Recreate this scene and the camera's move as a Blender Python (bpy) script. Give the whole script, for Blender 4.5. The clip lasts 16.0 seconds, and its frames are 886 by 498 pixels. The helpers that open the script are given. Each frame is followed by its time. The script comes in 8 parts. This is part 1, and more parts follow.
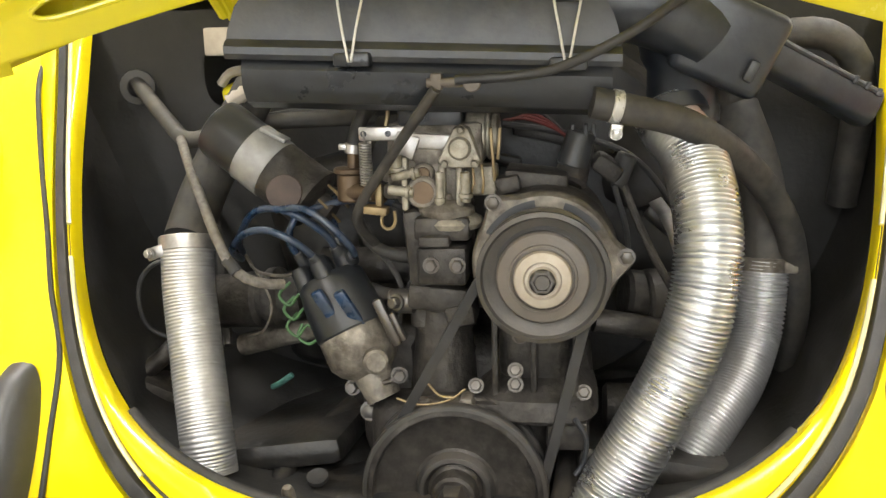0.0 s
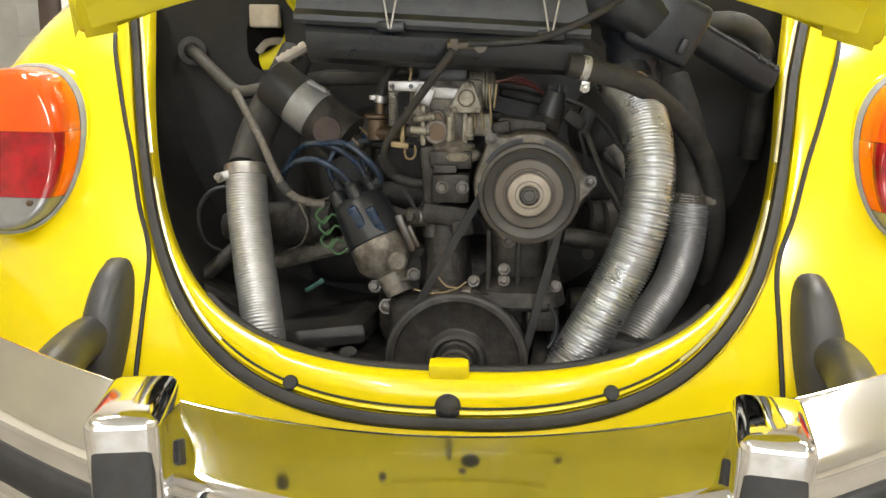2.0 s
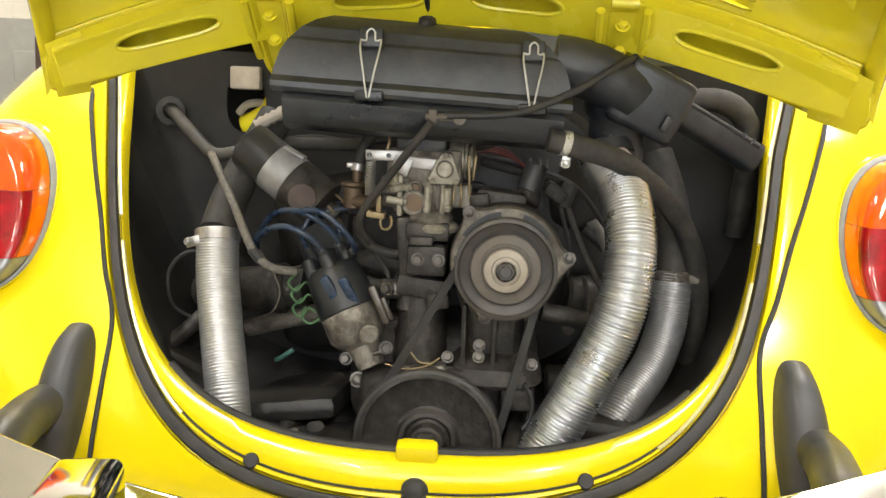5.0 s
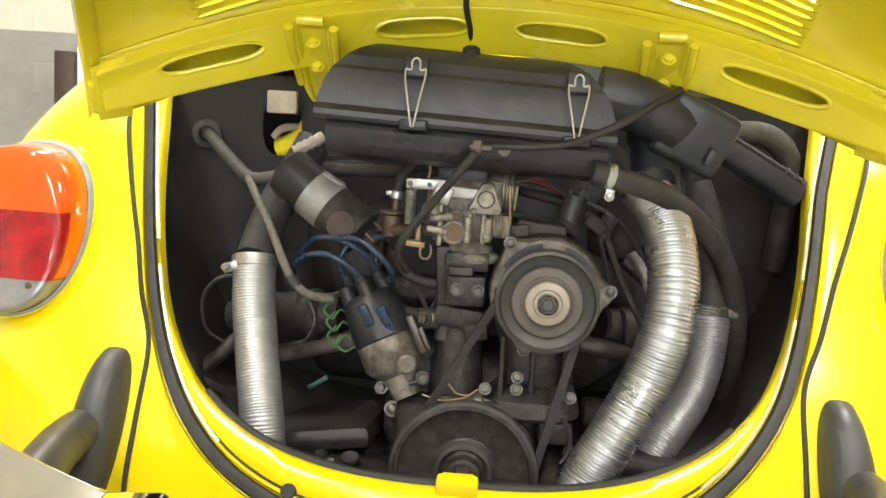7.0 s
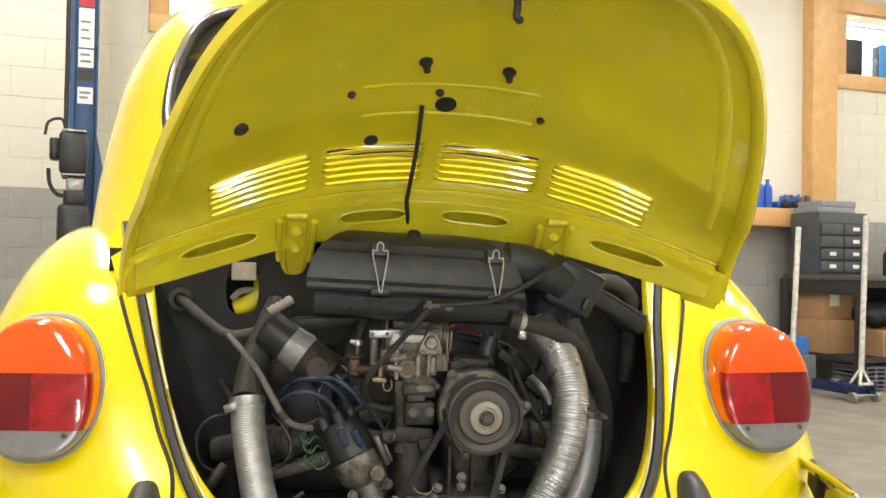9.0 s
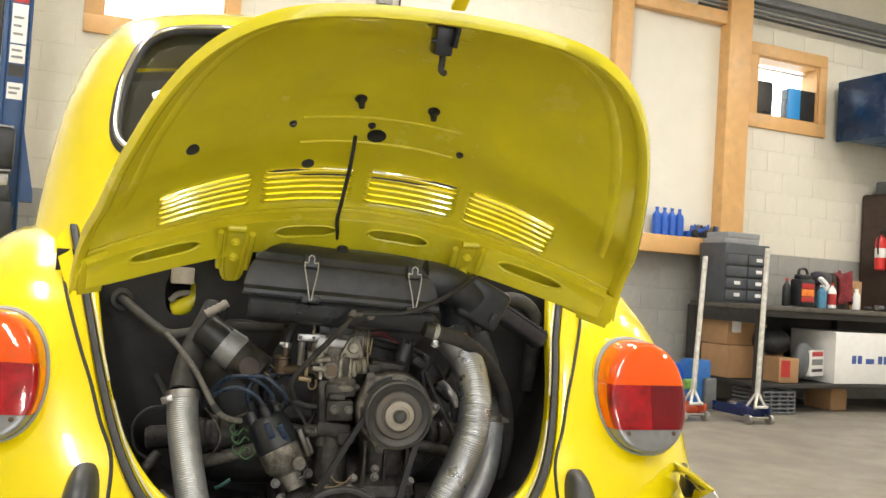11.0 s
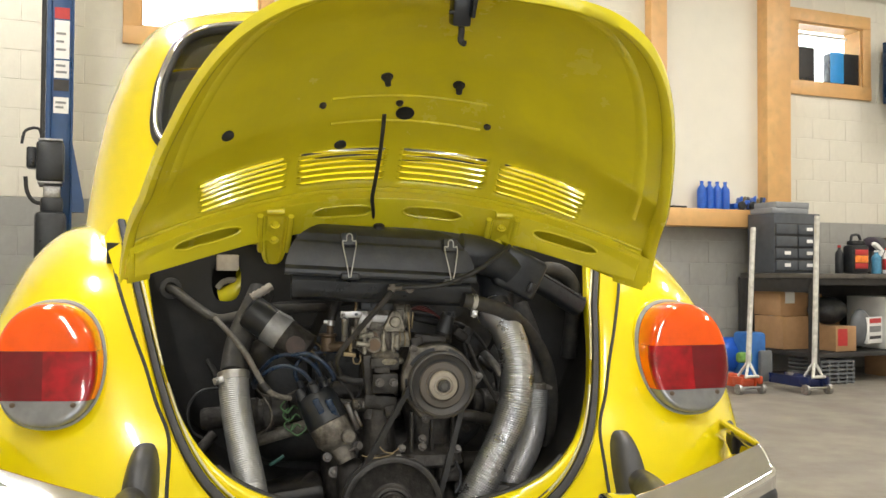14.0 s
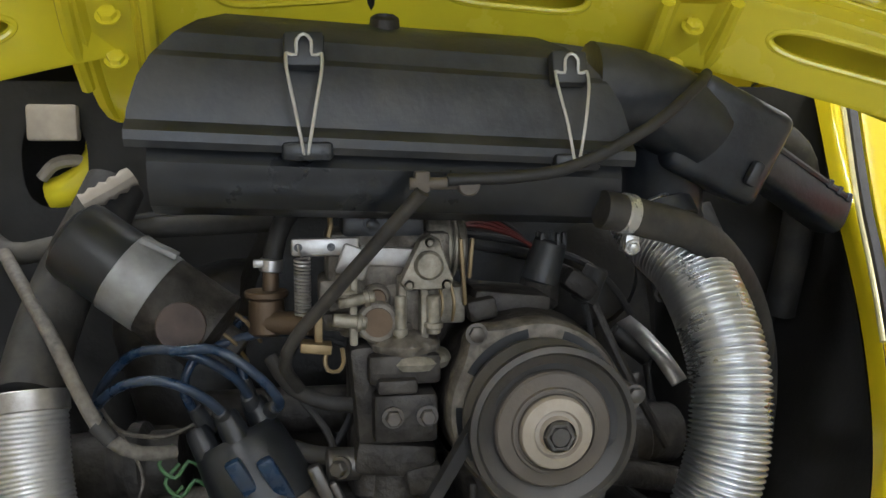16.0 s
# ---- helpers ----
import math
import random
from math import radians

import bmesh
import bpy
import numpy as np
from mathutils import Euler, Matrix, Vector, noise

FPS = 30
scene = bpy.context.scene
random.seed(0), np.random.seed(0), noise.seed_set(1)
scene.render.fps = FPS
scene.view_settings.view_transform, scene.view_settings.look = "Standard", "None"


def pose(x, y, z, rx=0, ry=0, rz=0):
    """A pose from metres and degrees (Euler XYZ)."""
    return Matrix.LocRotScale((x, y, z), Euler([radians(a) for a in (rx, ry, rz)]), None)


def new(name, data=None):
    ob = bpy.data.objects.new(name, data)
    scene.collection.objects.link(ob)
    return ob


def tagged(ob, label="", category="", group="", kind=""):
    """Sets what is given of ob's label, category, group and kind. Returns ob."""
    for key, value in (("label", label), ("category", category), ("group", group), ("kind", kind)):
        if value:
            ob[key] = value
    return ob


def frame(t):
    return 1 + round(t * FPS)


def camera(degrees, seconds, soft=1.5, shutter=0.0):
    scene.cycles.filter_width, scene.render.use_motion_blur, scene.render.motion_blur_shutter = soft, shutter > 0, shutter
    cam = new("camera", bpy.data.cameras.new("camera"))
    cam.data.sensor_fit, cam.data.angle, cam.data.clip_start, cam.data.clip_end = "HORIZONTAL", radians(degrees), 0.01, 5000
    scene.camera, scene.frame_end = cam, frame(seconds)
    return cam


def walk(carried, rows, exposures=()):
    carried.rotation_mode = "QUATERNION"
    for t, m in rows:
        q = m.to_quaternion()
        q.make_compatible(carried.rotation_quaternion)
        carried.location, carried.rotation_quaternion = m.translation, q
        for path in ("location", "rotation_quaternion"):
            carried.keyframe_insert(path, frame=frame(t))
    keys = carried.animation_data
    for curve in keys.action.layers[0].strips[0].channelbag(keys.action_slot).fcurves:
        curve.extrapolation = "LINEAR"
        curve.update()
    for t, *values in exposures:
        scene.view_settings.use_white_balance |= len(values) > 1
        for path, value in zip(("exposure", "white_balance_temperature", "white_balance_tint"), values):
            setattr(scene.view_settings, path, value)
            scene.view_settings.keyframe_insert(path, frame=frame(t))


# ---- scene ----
cam = camera(52.0, 16.0, shutter=0.0)
# seconds, eye (x, y, z), yaw, pitch, roll in degrees
ROWS = [
    (0.0, 0.107, -0.482, 0.879, 8.15, -11.94, -1.49),
    (0.5, 0.127, -0.519, 0.868, 9.49, -12.63, -0.43),
    (1.0, 0.105, -0.560, 0.841, 12.47, -12.85, 1.17),
    (1.5, 0.070, -0.694, 0.844, 7.35, -12.22, 0.26),
    (2.0, 0.060, -0.765, 0.839, 4.11, -11.58, 0.43),
    (2.5, 0.074, -0.747, 0.851, 2.53, -8.95, 1.82),
    (3.0, 0.089, -0.732, 0.843, 2.59, -9.42, 1.34),
    (3.5, 0.090, -0.724, 0.834, 2.85, -10.16, 1.19),
    (4.0, 0.088, -0.729, 0.854, 3.02, -8.51, 1.78),
    (6.5, 0.053, -0.723, 0.862, 4.33, -7.95, 2.17),
    (7.0, 0.038, -0.721, 0.871, 4.19, -7.22, 3.12),
    (7.5, -0.012, -0.771, 0.881, 5.17, -6.21, 3.81),
    (8.0, -0.108, -0.890, 0.913, -1.77, -1.12, 0.33),
    (8.5, -0.162, -0.988, 0.920, -3.81, 1.06, 1.48),
    (9.0, -0.189, -1.070, 0.919, -8.63, 1.04, 0.97),
    (11.5, -0.218, -1.259, 0.922, -13.82, 2.11, 3.21),
    (12.0, -0.210, -1.278, 0.919, -14.28, 1.64, 2.25),
    (12.5, -0.196, -1.289, 0.913, -14.35, 1.88, 1.09),
    (13.0, -0.180, -1.292, 0.902, -13.11, 2.63, 0.16),
    (13.5, -0.196, -1.270, 0.893, -11.17, 2.22, 1.26),
    (14.0, -0.201, -1.273, 0.886, -10.41, 1.49, 0.31),
    (14.5, -0.207, -1.267, 0.868, -9.48, 0.57, 0.06),
    (15.0, -0.204, -0.945, 0.893, -10.14, -1.75, -0.04),
    (15.5, -0.125, -0.519, 0.875, -9.32, -1.95, 0.24),
    (16.0, -0.085, -0.298, 0.882, -9.30, -6.49, -0.15),
]
walk(cam, [(t, pose(x, y, z, 90 + pitch, 0, yaw) @ pose(0, 0, 0, 0, 0, roll)) for t, x, y, z, yaw, pitch, roll in ROWS],
     exposures=[(0.0, 0.78, 6500, 10), (0.5, 0.62, 6500, 10), (1.0, 0.40, 6500, 10), (2.0, 0.20, 6500, 10), (4.0, 0.32, 6500, 10), (7.0, 0.52, 6500, 10), (8.0, 0.34, 6500, 10), (9.0, 0.03, 6500, 10), (11.5, -0.08, 6500, 10), (14.5, -0.20, 6500, 10), (15.5, -0.25, 6200, 10), (16.0, -0.25, 5800, 10)])

# ---- world and lights ----
world = bpy.data.worlds.new("world")
scene.world = world
world.use_nodes = True
world.node_tree.nodes["Background"].inputs[0].default_value = (0.75, 0.85, 1.0, 1)
world.node_tree.nodes["Background"].inputs[1].default_value = 0.3
scene.view_settings.exposure = 0.0
TUBE_POWER = 64.0
# lamp added behind the camera as front fill, no source known there
FILL_POWER = 25.0


# ---- materials ----
def mat(name, color, rough=0.5, metal=0.0, var=0.25, scale=40.0, grime=None, grime_amount=0.0, grime_scale=8.0, bump=0.0,
        bump_scale=120.0, coat=0.0, emit=0.0, rough_var=0.1, object_random=0.0, spec=0.5):
    m = bpy.data.materials.new(name)
    m.use_nodes = True
    nt = m.node_tree
    bsdf = nt.nodes["Principled BSDF"]
    bsdf.inputs["Roughness"].default_value = rough
    bsdf.inputs["Metallic"].default_value = metal
    bsdf.inputs["Coat Weight"].default_value = coat
    bsdf.inputs["Coat Roughness"].default_value = 0.04
    bsdf.inputs["Specular IOR Level"].default_value = spec
    co = nt.nodes.new("ShaderNodeTexCoord")
    n1 = nt.nodes.new("ShaderNodeTexNoise")
    n1.inputs["Scale"].default_value = scale
    n1.inputs["Detail"].default_value = 6
    nt.links.new(co.outputs["Object"], n1.inputs["Vector"])
    ramp = nt.nodes.new("ShaderNodeMapRange")
    ramp.inputs["From Min"].default_value = 0.3
    ramp.inputs["From Max"].default_value = 0.7
    ramp.inputs["To Min"].default_value = 1 - var
    ramp.inputs["To Max"].default_value = 1 + var
    nt.links.new(n1.outputs["Fac"], ramp.inputs["Value"])
    mul = nt.nodes.new("ShaderNodeVectorMath")
    mul.operation = "SCALE"
    mul.inputs[0].default_value = color
    nt.links.new(ramp.outputs["Result"], mul.inputs["Scale"])
    out = mul.outputs["Vector"]
    if object_random:
        info = nt.nodes.new("ShaderNodeObjectInfo")
        r2 = nt.nodes.new("ShaderNodeMapRange")
        r2.inputs["To Min"].default_value = 1 - object_random
        r2.inputs["To Max"].default_value = 1 + object_random
        nt.links.new(info.outputs["Random"], r2.inputs["Value"])
        mm = nt.nodes.new("ShaderNodeVectorMath")
        mm.operation = "SCALE"
        nt.links.new(out, mm.inputs[0])
        nt.links.new(r2.outputs["Result"], mm.inputs["Scale"])
        out = mm.outputs["Vector"]
    if grime is not None:
        n2 = nt.nodes.new("ShaderNodeTexNoise")
        n2.inputs["Scale"].default_value = grime_scale
        n2.inputs["Detail"].default_value = 8
        n2.inputs["Roughness"].default_value = 0.65
        nt.links.new(co.outputs["Object"], n2.inputs["Vector"])
        r3 = nt.nodes.new("ShaderNodeMapRange")
        r3.inputs["From Min"].default_value = 0.42
        r3.inputs["From Max"].default_value = 0.68
        r3.inputs["To Max"].default_value = grime_amount
        nt.links.new(n2.outputs["Fac"], r3.inputs["Value"])
        mix = nt.nodes.new("ShaderNodeMix")
        mix.data_type = "RGBA"
        mix.inputs["B"].default_value = (*grime, 1)
        nt.links.new(r3.outputs["Result"], mix.inputs["Factor"])
        nt.links.new(out, mix.inputs["A"])
        out = mix.outputs["Result"]
        r4 = nt.nodes.new("ShaderNodeMapRange")
        r4.inputs["From Min"].default_value = 0.35
        r4.inputs["From Max"].default_value = 0.7
        r4.inputs["To Min"].default_value = max(0.02, rough - rough_var)
        r4.inputs["To Max"].default_value = min(1.0, rough + rough_var)
        nt.links.new(n2.outputs["Fac"], r4.inputs["Value"])
        nt.links.new(r4.outputs["Result"], bsdf.inputs["Roughness"])
    nt.links.new(out, bsdf.inputs["Base Color"])
    if bump:
        n3 = nt.nodes.new("ShaderNodeTexNoise")
        n3.inputs["Scale"].default_value = bump_scale
        n3.inputs["Detail"].default_value = 5
        nt.links.new(co.outputs["Object"], n3.inputs["Vector"])
        b = nt.nodes.new("ShaderNodeBump")
        b.inputs["Strength"].default_value = bump
        b.inputs["Distance"].default_value = 0.002
        nt.links.new(n3.outputs["Fac"], b.inputs["Height"])
        nt.links.new(b.outputs["Normal"], bsdf.inputs["Normal"])
    if emit:
        bsdf.inputs["Emission Color"].default_value = (*color, 1)
        bsdf.inputs["Emission Strength"].default_value = emit
    return m


def glass_mat(name, color, rough=0.02):
    m = bpy.data.materials.new(name)
    m.use_nodes = True
    b = m.node_tree.nodes["Principled BSDF"]
    b.inputs["Base Color"].default_value = (*color, 1)
    b.inputs["Transmission Weight"].default_value = 1.0
    b.inputs["Roughness"].default_value = rough
    b.inputs["IOR"].default_value = 1.45
    return m


DUST = (0.16, 0.135, 0.10)
YELLOW = mat("yellow_paint", (0.89, 0.715, 0.004), 0.20, 0, 0.03, 6, (0.81, 0.66, 0.008), 0.35, 5, 0.02, 300, coat=0.5, rough_var=0.06)
# the same yellow darkened: shade of the down-facing lid put into the colour
YELLOW_SHADED = mat("yellow_paint_shaded", (0.77, 0.665, 0.022), 0.24, 0, 0.06, 9, (0.62, 0.53, 0.045), 0.5, 7, 0.06, 160, rough_var=0.08, coat=0.6)
RUBBER = mat("black_rubber", (0.022, 0.022, 0.023), 0.62, 0, 0.3, 60, (0.052, 0.048, 0.041), 0.4, 14, 0.12, 260)
HOSE_RUBBER = mat("dusty_hose_rubber", (0.026, 0.025, 0.024), 0.68, 0, 0.4, 90, (0.10, 0.088, 0.07), 0.5, 30, 0.15, 240)
TIN = mat("black_engine_tin", (0.012, 0.012, 0.012), 0.5, 0, 0.5, 50, (0.050, 0.042, 0.033), 0.75, 17, 0.5, 120)
BOARD = mat("black_tar_board", (0.014, 0.0135, 0.013), 0.85, 0, 0.3, 25, (0.030, 0.028, 0.025), 0.5, 6, 0.3, 140)
PLASTIC = mat("black_plastic", (0.016, 0.019, 0.024), 0.40, 0, 0.3, 60, (0.070, 0.068, 0.064), 0.65, 13, 0.15, 200)
PLASTIC_NEW = mat("satin_black_plastic", (0.013, 0.015, 0.018), 0.36, 0, 0.2, 50, (0.06, 0.058, 0.055), 0.3, 9, 0.1, 200)
FOIL = mat("crimped_aluminium_foil", (0.70, 0.71, 0.73), 0.32, 0.95, 0.06, 60, (0.52, 0.53, 0.55), 0.4, 20, 0.0, 130, rough_var=0.08)
FOIL_PALE = mat("pale_ribbed_aluminium", (0.52, 0.525, 0.54), 0.42, 0.75, 0.10, 60, (0.50, 0.50, 0.50), 0.4, 20, 0.25, 240, rough_var=0.10)
FOIL_DULL = mat("dull_aluminium_foil", (0.66, 0.66, 0.67), 0.44, 0.85, 0.08, 60, (0.34, 0.33, 0.31), 0.5, 20, 0.0, 130)
CAST = mat("dusty_cast_aluminium", (0.20, 0.18, 0.152), 0.6, 0.35, 0.4, 90, (0.050, 0.040, 0.029), 0.92, 34, 0.7, 190)
CAST_DARK = mat("greasy_cast_metal", (0.048, 0.043, 0.038), 0.58, 0.3, 0.5, 70, (0.014, 0.012, 0.010), 0.9, 26, 0.7, 170)
ZINC = mat("zinc_plated_steel", (0.42, 0.41, 0.40), 0.40, 0.8, 0.2, 80, (0.16, 0.14, 0.11), 0.5, 30, 0.15, 200)
GOLD = mat("yellow_passivated_steel", (0.28, 0.21, 0.11), 0.5, 0.6, 0.3, 80, (0.11, 0.085, 0.055), 0.6, 40, 0.2, 200)
BRASS = mat("tarnished_brass", (0.125, 0.085, 0.052), 0.55, 0.5, 0.3, 60, (0.09, 0.065, 0.045), 0.6, 30, 0.2, 200)
PULLEY = mat("grey_pulley_steel", (0.060, 0.058, 0.056), 0.48, 0.4, 0.15, 40, (0.115, 0.098, 0.078), 0.5, 18, 0.15, 160)
PULLEY_TAN = mat("dusty_pulley_face", (0.105, 0.092, 0.078), 0.58, 0.2, 0.15, 50, (0.115, 0.092, 0.070), 0.6, 25, 0.2, 160)
PULLEY_HUB = mat("pale_pulley_hub", (0.37, 0.33, 0.275), 0.55, 0.2, 0.12, 50, (0.24, 0.195, 0.15), 0.5, 30, 0.15, 160)
STEEL = mat("bare_steel", (0.115, 0.108, 0.10), 0.45, 0.7, 0.2, 80, (0.09, 0.068, 0.05), 0.6, 35, 0.1, 200)
CHROME = mat("chrome", (0.86, 0.86, 0.87), 0.06, 1.0, 0.02, 30, (0.60, 0.58, 0.55), 0.25, 6, 0, rough_var=0.05)
# pale colour carries the highlight along the edge
TRIM_HIGHLIGHT = mat("metal_with_highlight", (0.80, 0.74, 0.42), 0.25, 0.4, 0.15, 40)
BOOT = mat("grey_black_boot_rubber", (0.050, 0.050, 0.051), 0.42, 0, 0.15, 50, (0.075, 0.072, 0.066), 0.3, 12, 0.08, 240)
SEAL = mat("grey_black_seal_rubber", (0.036, 0.036, 0.037), 0.5, 0, 0.25, 60, (0.070, 0.066, 0.058), 0.4, 14, 0.12, 260)
CARB = mat("pale_dusty_zinc_casting", (0.31, 0.285, 0.23), 0.55, 0.35, 0.35, 90, (0.085, 0.07, 0.048), 0.8, 40, 0.6, 190)
CLAMP = mat("bright_clamp_steel", (0.52, 0.52, 0.51), 0.30, 0.6, 0.1, 80, (0.55, 0.54, 0.52), 0.4, 60, 0.1, 200)
BAND = mat("dull_steel_band", (0.30, 0.30, 0.30), 0.5, 0.35, 0.2, 60, (0.16, 0.15, 0.14), 0.5, 20)
CLIP_WIRE = mat("galvanised_wire", (0.62, 0.62, 0.60), 0.45, 0.55, 0.15, 120, (0.35, 0.34, 0.31), 0.4, 60)
BLUE_WIRE = mat("blue_wire_jacket", (0.013, 0.031, 0.068), 0.32, 0, 0.25, 90, (0.10, 0.10, 0.10), 0.4, 40)
GREEN_WIRE = mat("green_wire_jacket", (0.06, 0.15, 0.05), 0.5, 0, 0.25, 90)
RED_WIRE = mat("red_wire_jacket", (0.12, 0.02, 0.016), 0.45, 0, 0.25, 90)
PALE_PLASTIC = mat("beige_plastic", (0.42, 0.375, 0.315), 0.6, 0, 0.12, 60, (0.25, 0.21, 0.17), 0.4, 25)
AMBER = mat("amber_lens", (0.85, 0.095, 0.002), 0.06, 0, 0.06, 40, coat=0.6, bump=0.08, bump_scale=60, spec=0.6)
# brighter, patchy red: the reflector's glow through the lens is painted in
RED_GLOW = mat("red_lens_with_glow", (0.34, 0.004, 0.010), 0.10, 0, 0.35, 45, coat=0.6, bump=0.15, bump_scale=60, spec=0.6)
RED = mat("red_lens", (0.15, 0.002, 0.007), 0.10, 0, 0.15, 30, coat=0.6, bump=0.08, bump_scale=60, spec=0.6)
CLEAR = mat("clear_ribbed_lens", (0.25, 0.25, 0.248), 0.14, 0.25, 0.12, 60, coat=0.6, bump=0.25, bump_scale=90)
GASKET = mat("grey_gasket", (0.30, 0.30, 0.30), 0.6, 0, 0.12, 60)
GLASS = glass_mat("window_glass", (0.92, 0.95, 0.94))
WOOD = mat("varnished_pine", (0.70, 0.42, 0.17), 0.45, 0, 0.12, 12, (0.60, 0.33, 0.12), 0.6, 3, 0.1, 60, rough_var=0.1)
BLOCK_CREAM = mat("cream_painted_block", (0.72, 0.68, 0.58), 0.7, 0, 0.03, 14, (0.63, 0.585, 0.48), 0.35, 2.5, 0.4, 60, object_random=0.015)
BLOCK_GREY = mat("grey_painted_block", (0.34, 0.335, 0.31), 0.65, 0, 0.06, 14, (0.27, 0.26, 0.24), 0.35, 2.5, 0.4, 60, object_random=0.015)
PANEL_CREAM = mat("cream_painted_panel", (0.76, 0.725, 0.63), 0.6, 0, 0.03, 8, (0.68, 0.635, 0.54), 0.3, 2, 0.1, 60)
CONCRETE = mat("worn_concrete", (0.26, 0.238, 0.20), 0.5, 0, 0.14, 5, (0.15, 0.132, 0.11), 0.6, 1.6, 0.2, 40, rough_var=0.2)
CEIL = mat("white_ceiling", (0.75, 0.74, 0.70), 0.8, 0, 0.04, 4)
GREY_STEEL = mat("grey_painted_steel", (0.135, 0.145, 0.155), 0.45, 0.1, 0.1, 20, (0.09, 0.09, 0.09), 0.4, 8)
DARK_STEEL = mat("dark_painted_steel", (0.028, 0.027, 0.027), 0.55, 0.1, 0.25, 20, (0.07, 0.06, 0.05), 0.4, 8)
BROWN = mat("dark_brown_board", (0.052, 0.030, 0.020), 0.5, 0, 0.2, 12, (0.035, 0.02, 0.014), 0.5, 4)
CARD = mat("cardboard", (0.40, 0.235, 0.115), 0.85, 0, 0.08, 18, (0.32, 0.18, 0.085), 0.4, 5)
WHITE = mat("white_card", (0.80, 0.79, 0.77), 0.6, 0, 0.03, 18)
LIFT_BLUE = mat("blue_enamel", (0.013, 0.058, 0.17), 0.35, 0, 0.12, 12, (0.012, 0.04, 0.11), 0.4, 4)
JACK_RED = mat("orange_red_enamel", (0.55, 0.085, 0.03), 0.4, 0, 0.15, 20, (0.25, 0.05, 0.03), 0.5, 10)
OIL_BLUE = mat("blue_plastic_bottle", (0.015, 0.10, 0.50), 0.35, 0, 0.1, 30)
RED_PAINT = mat("red_enamel", (0.62, 0.025, 0.020), 0.35, 0, 0.1, 30)
CLOTH_RED = mat("red_shop_cloth", (0.20, 0.025, 0.030), 0.9, 0, 0.25, 40)
LABEL_ORANGE = mat("orange_label", (0.80, 0.22, 0.03), 0.5, 0, 0.3, 40)
CABINET_GREY = mat("blue_grey_cabinet_steel", (0.075, 0.084, 0.098), 0.45, 0.1, 0.1, 20, (0.055, 0.058, 0.062), 0.4, 8)
JACK_BLUE = mat("navy_enamel", (0.010, 0.020, 0.090), 0.35, 0, 0.15, 20, (0.015, 0.018, 0.035), 0.5, 10)
CANVAS = mat("grey_brown_canvas", (0.105, 0.090, 0.072), 0.85, 0, 0.2, 30, (0.07, 0.055, 0.042), 0.5, 9, 0.3, 120)
FRAME_BEIGE = mat("beige_aluminium_frame", (0.36, 0.345, 0.28), 0.45, 0.2, 0.08, 20, (0.28, 0.26, 0.21), 0.4, 6)
BOTTLE_YELLOW = mat("yellow_plastic_bottle", (0.85, 0.55, 0.05), 0.4, 0, 0.06, 30)
# darker copy of the heater blue, with the side face's shade in it
HEATER_SHADED = mat("shaded_blue_sheet_steel", (0.010, 0.040, 0.115), 0.28, 0.2, 0.12, 10, (0.008, 0.028, 0.075), 0.4, 4)
LABEL_BLUE = mat("blue_ink", (0.05, 0.10, 0.32), 0.5, 0, 0.1, 40)
LABEL_RED = mat("red_ink", (0.45, 0.03, 0.03), 0.5, 0, 0.1, 40)
LABEL_GREY = mat("grey_ink", (0.22, 0.22, 0.22), 0.6, 0, 0.2, 40)
# glow of the unseen sheet added for front fill
FILL_GLOW = mat("fill_glow", (0.92, 0.96, 1.0), 1.0, 0, 0.0, 1, emit=2.2)
SKY_GLOW = mat("bright_daylight", (0.92, 0.96, 1.0), 1.0, 0, 0.0, 1, emit=6.0)
TUBE_GLOW = mat("lit_lamp_tube", (1.0, 0.97, 0.92), 0.5, 0, 0.0, 1, emit=14.0)
ENAMEL_WHITE = mat("white_enamel", (0.80, 0.80, 0.78), 0.35, 0, 0.03, 10)


# ---- building helpers ----
def thing(name, at, label, category, group="", kind=""):
    ob = new(name)
    ob.empty_display_size = 0.1
    ob.matrix_basis = Matrix.Translation(at)
    return tagged(ob, label, category, group, kind)


def finish(name, bm, material, angle=38):
    bmesh.ops.recalc_face_normals(bm, faces=bm.faces[:])
    me = bpy.data.meshes.new(name)
    for f in bm.faces:
        f.smooth = True
    bm.to_mesh(me)
    bm.free()
    me.set_sharp_from_angle(angle=radians(angle))
    me.materials.append(material)
    return me


def part(name, bm, material, parent, label="", angle=38):
    ob = new(name, finish(name, bm, material, angle))
    ob.parent = parent
    if parent.type == "EMPTY":
        ob.matrix_parent_inverse = parent.matrix_basis.inverted()
    if label:
        ob["label"] = label
    return ob


def solo(name, bm, material, label, category, group="", kind="", angle=38):
    return tagged(new(name, finish(name, bm, material, angle)), label, category, group, kind)


def B():
    return bmesh.new()


def box(bm, c, s, rot=(0, 0, 0), bev=0.0, seg=2):
    m = Matrix.LocRotScale(c, Euler([radians(a) for a in rot]), s)
    g = bmesh.ops.create_cube(bm, size=1.0, matrix=m)
    if bev:
        es = list({e for v in g["verts"] for e in v.link_edges})
        bmesh.ops.bevel(bm, geom=es, offset=bev, segments=seg, profile=0.5, affect="EDGES")
    return bm


def frame_of(d):
    d = Vector(d).normalized()
    u = Vector((0, 0, 1)) if abs(d.z) < 0.9 else Vector((0, 1, 0))
    a = u.cross(d).normalized()
    return a, d.cross(a).normalized(), d


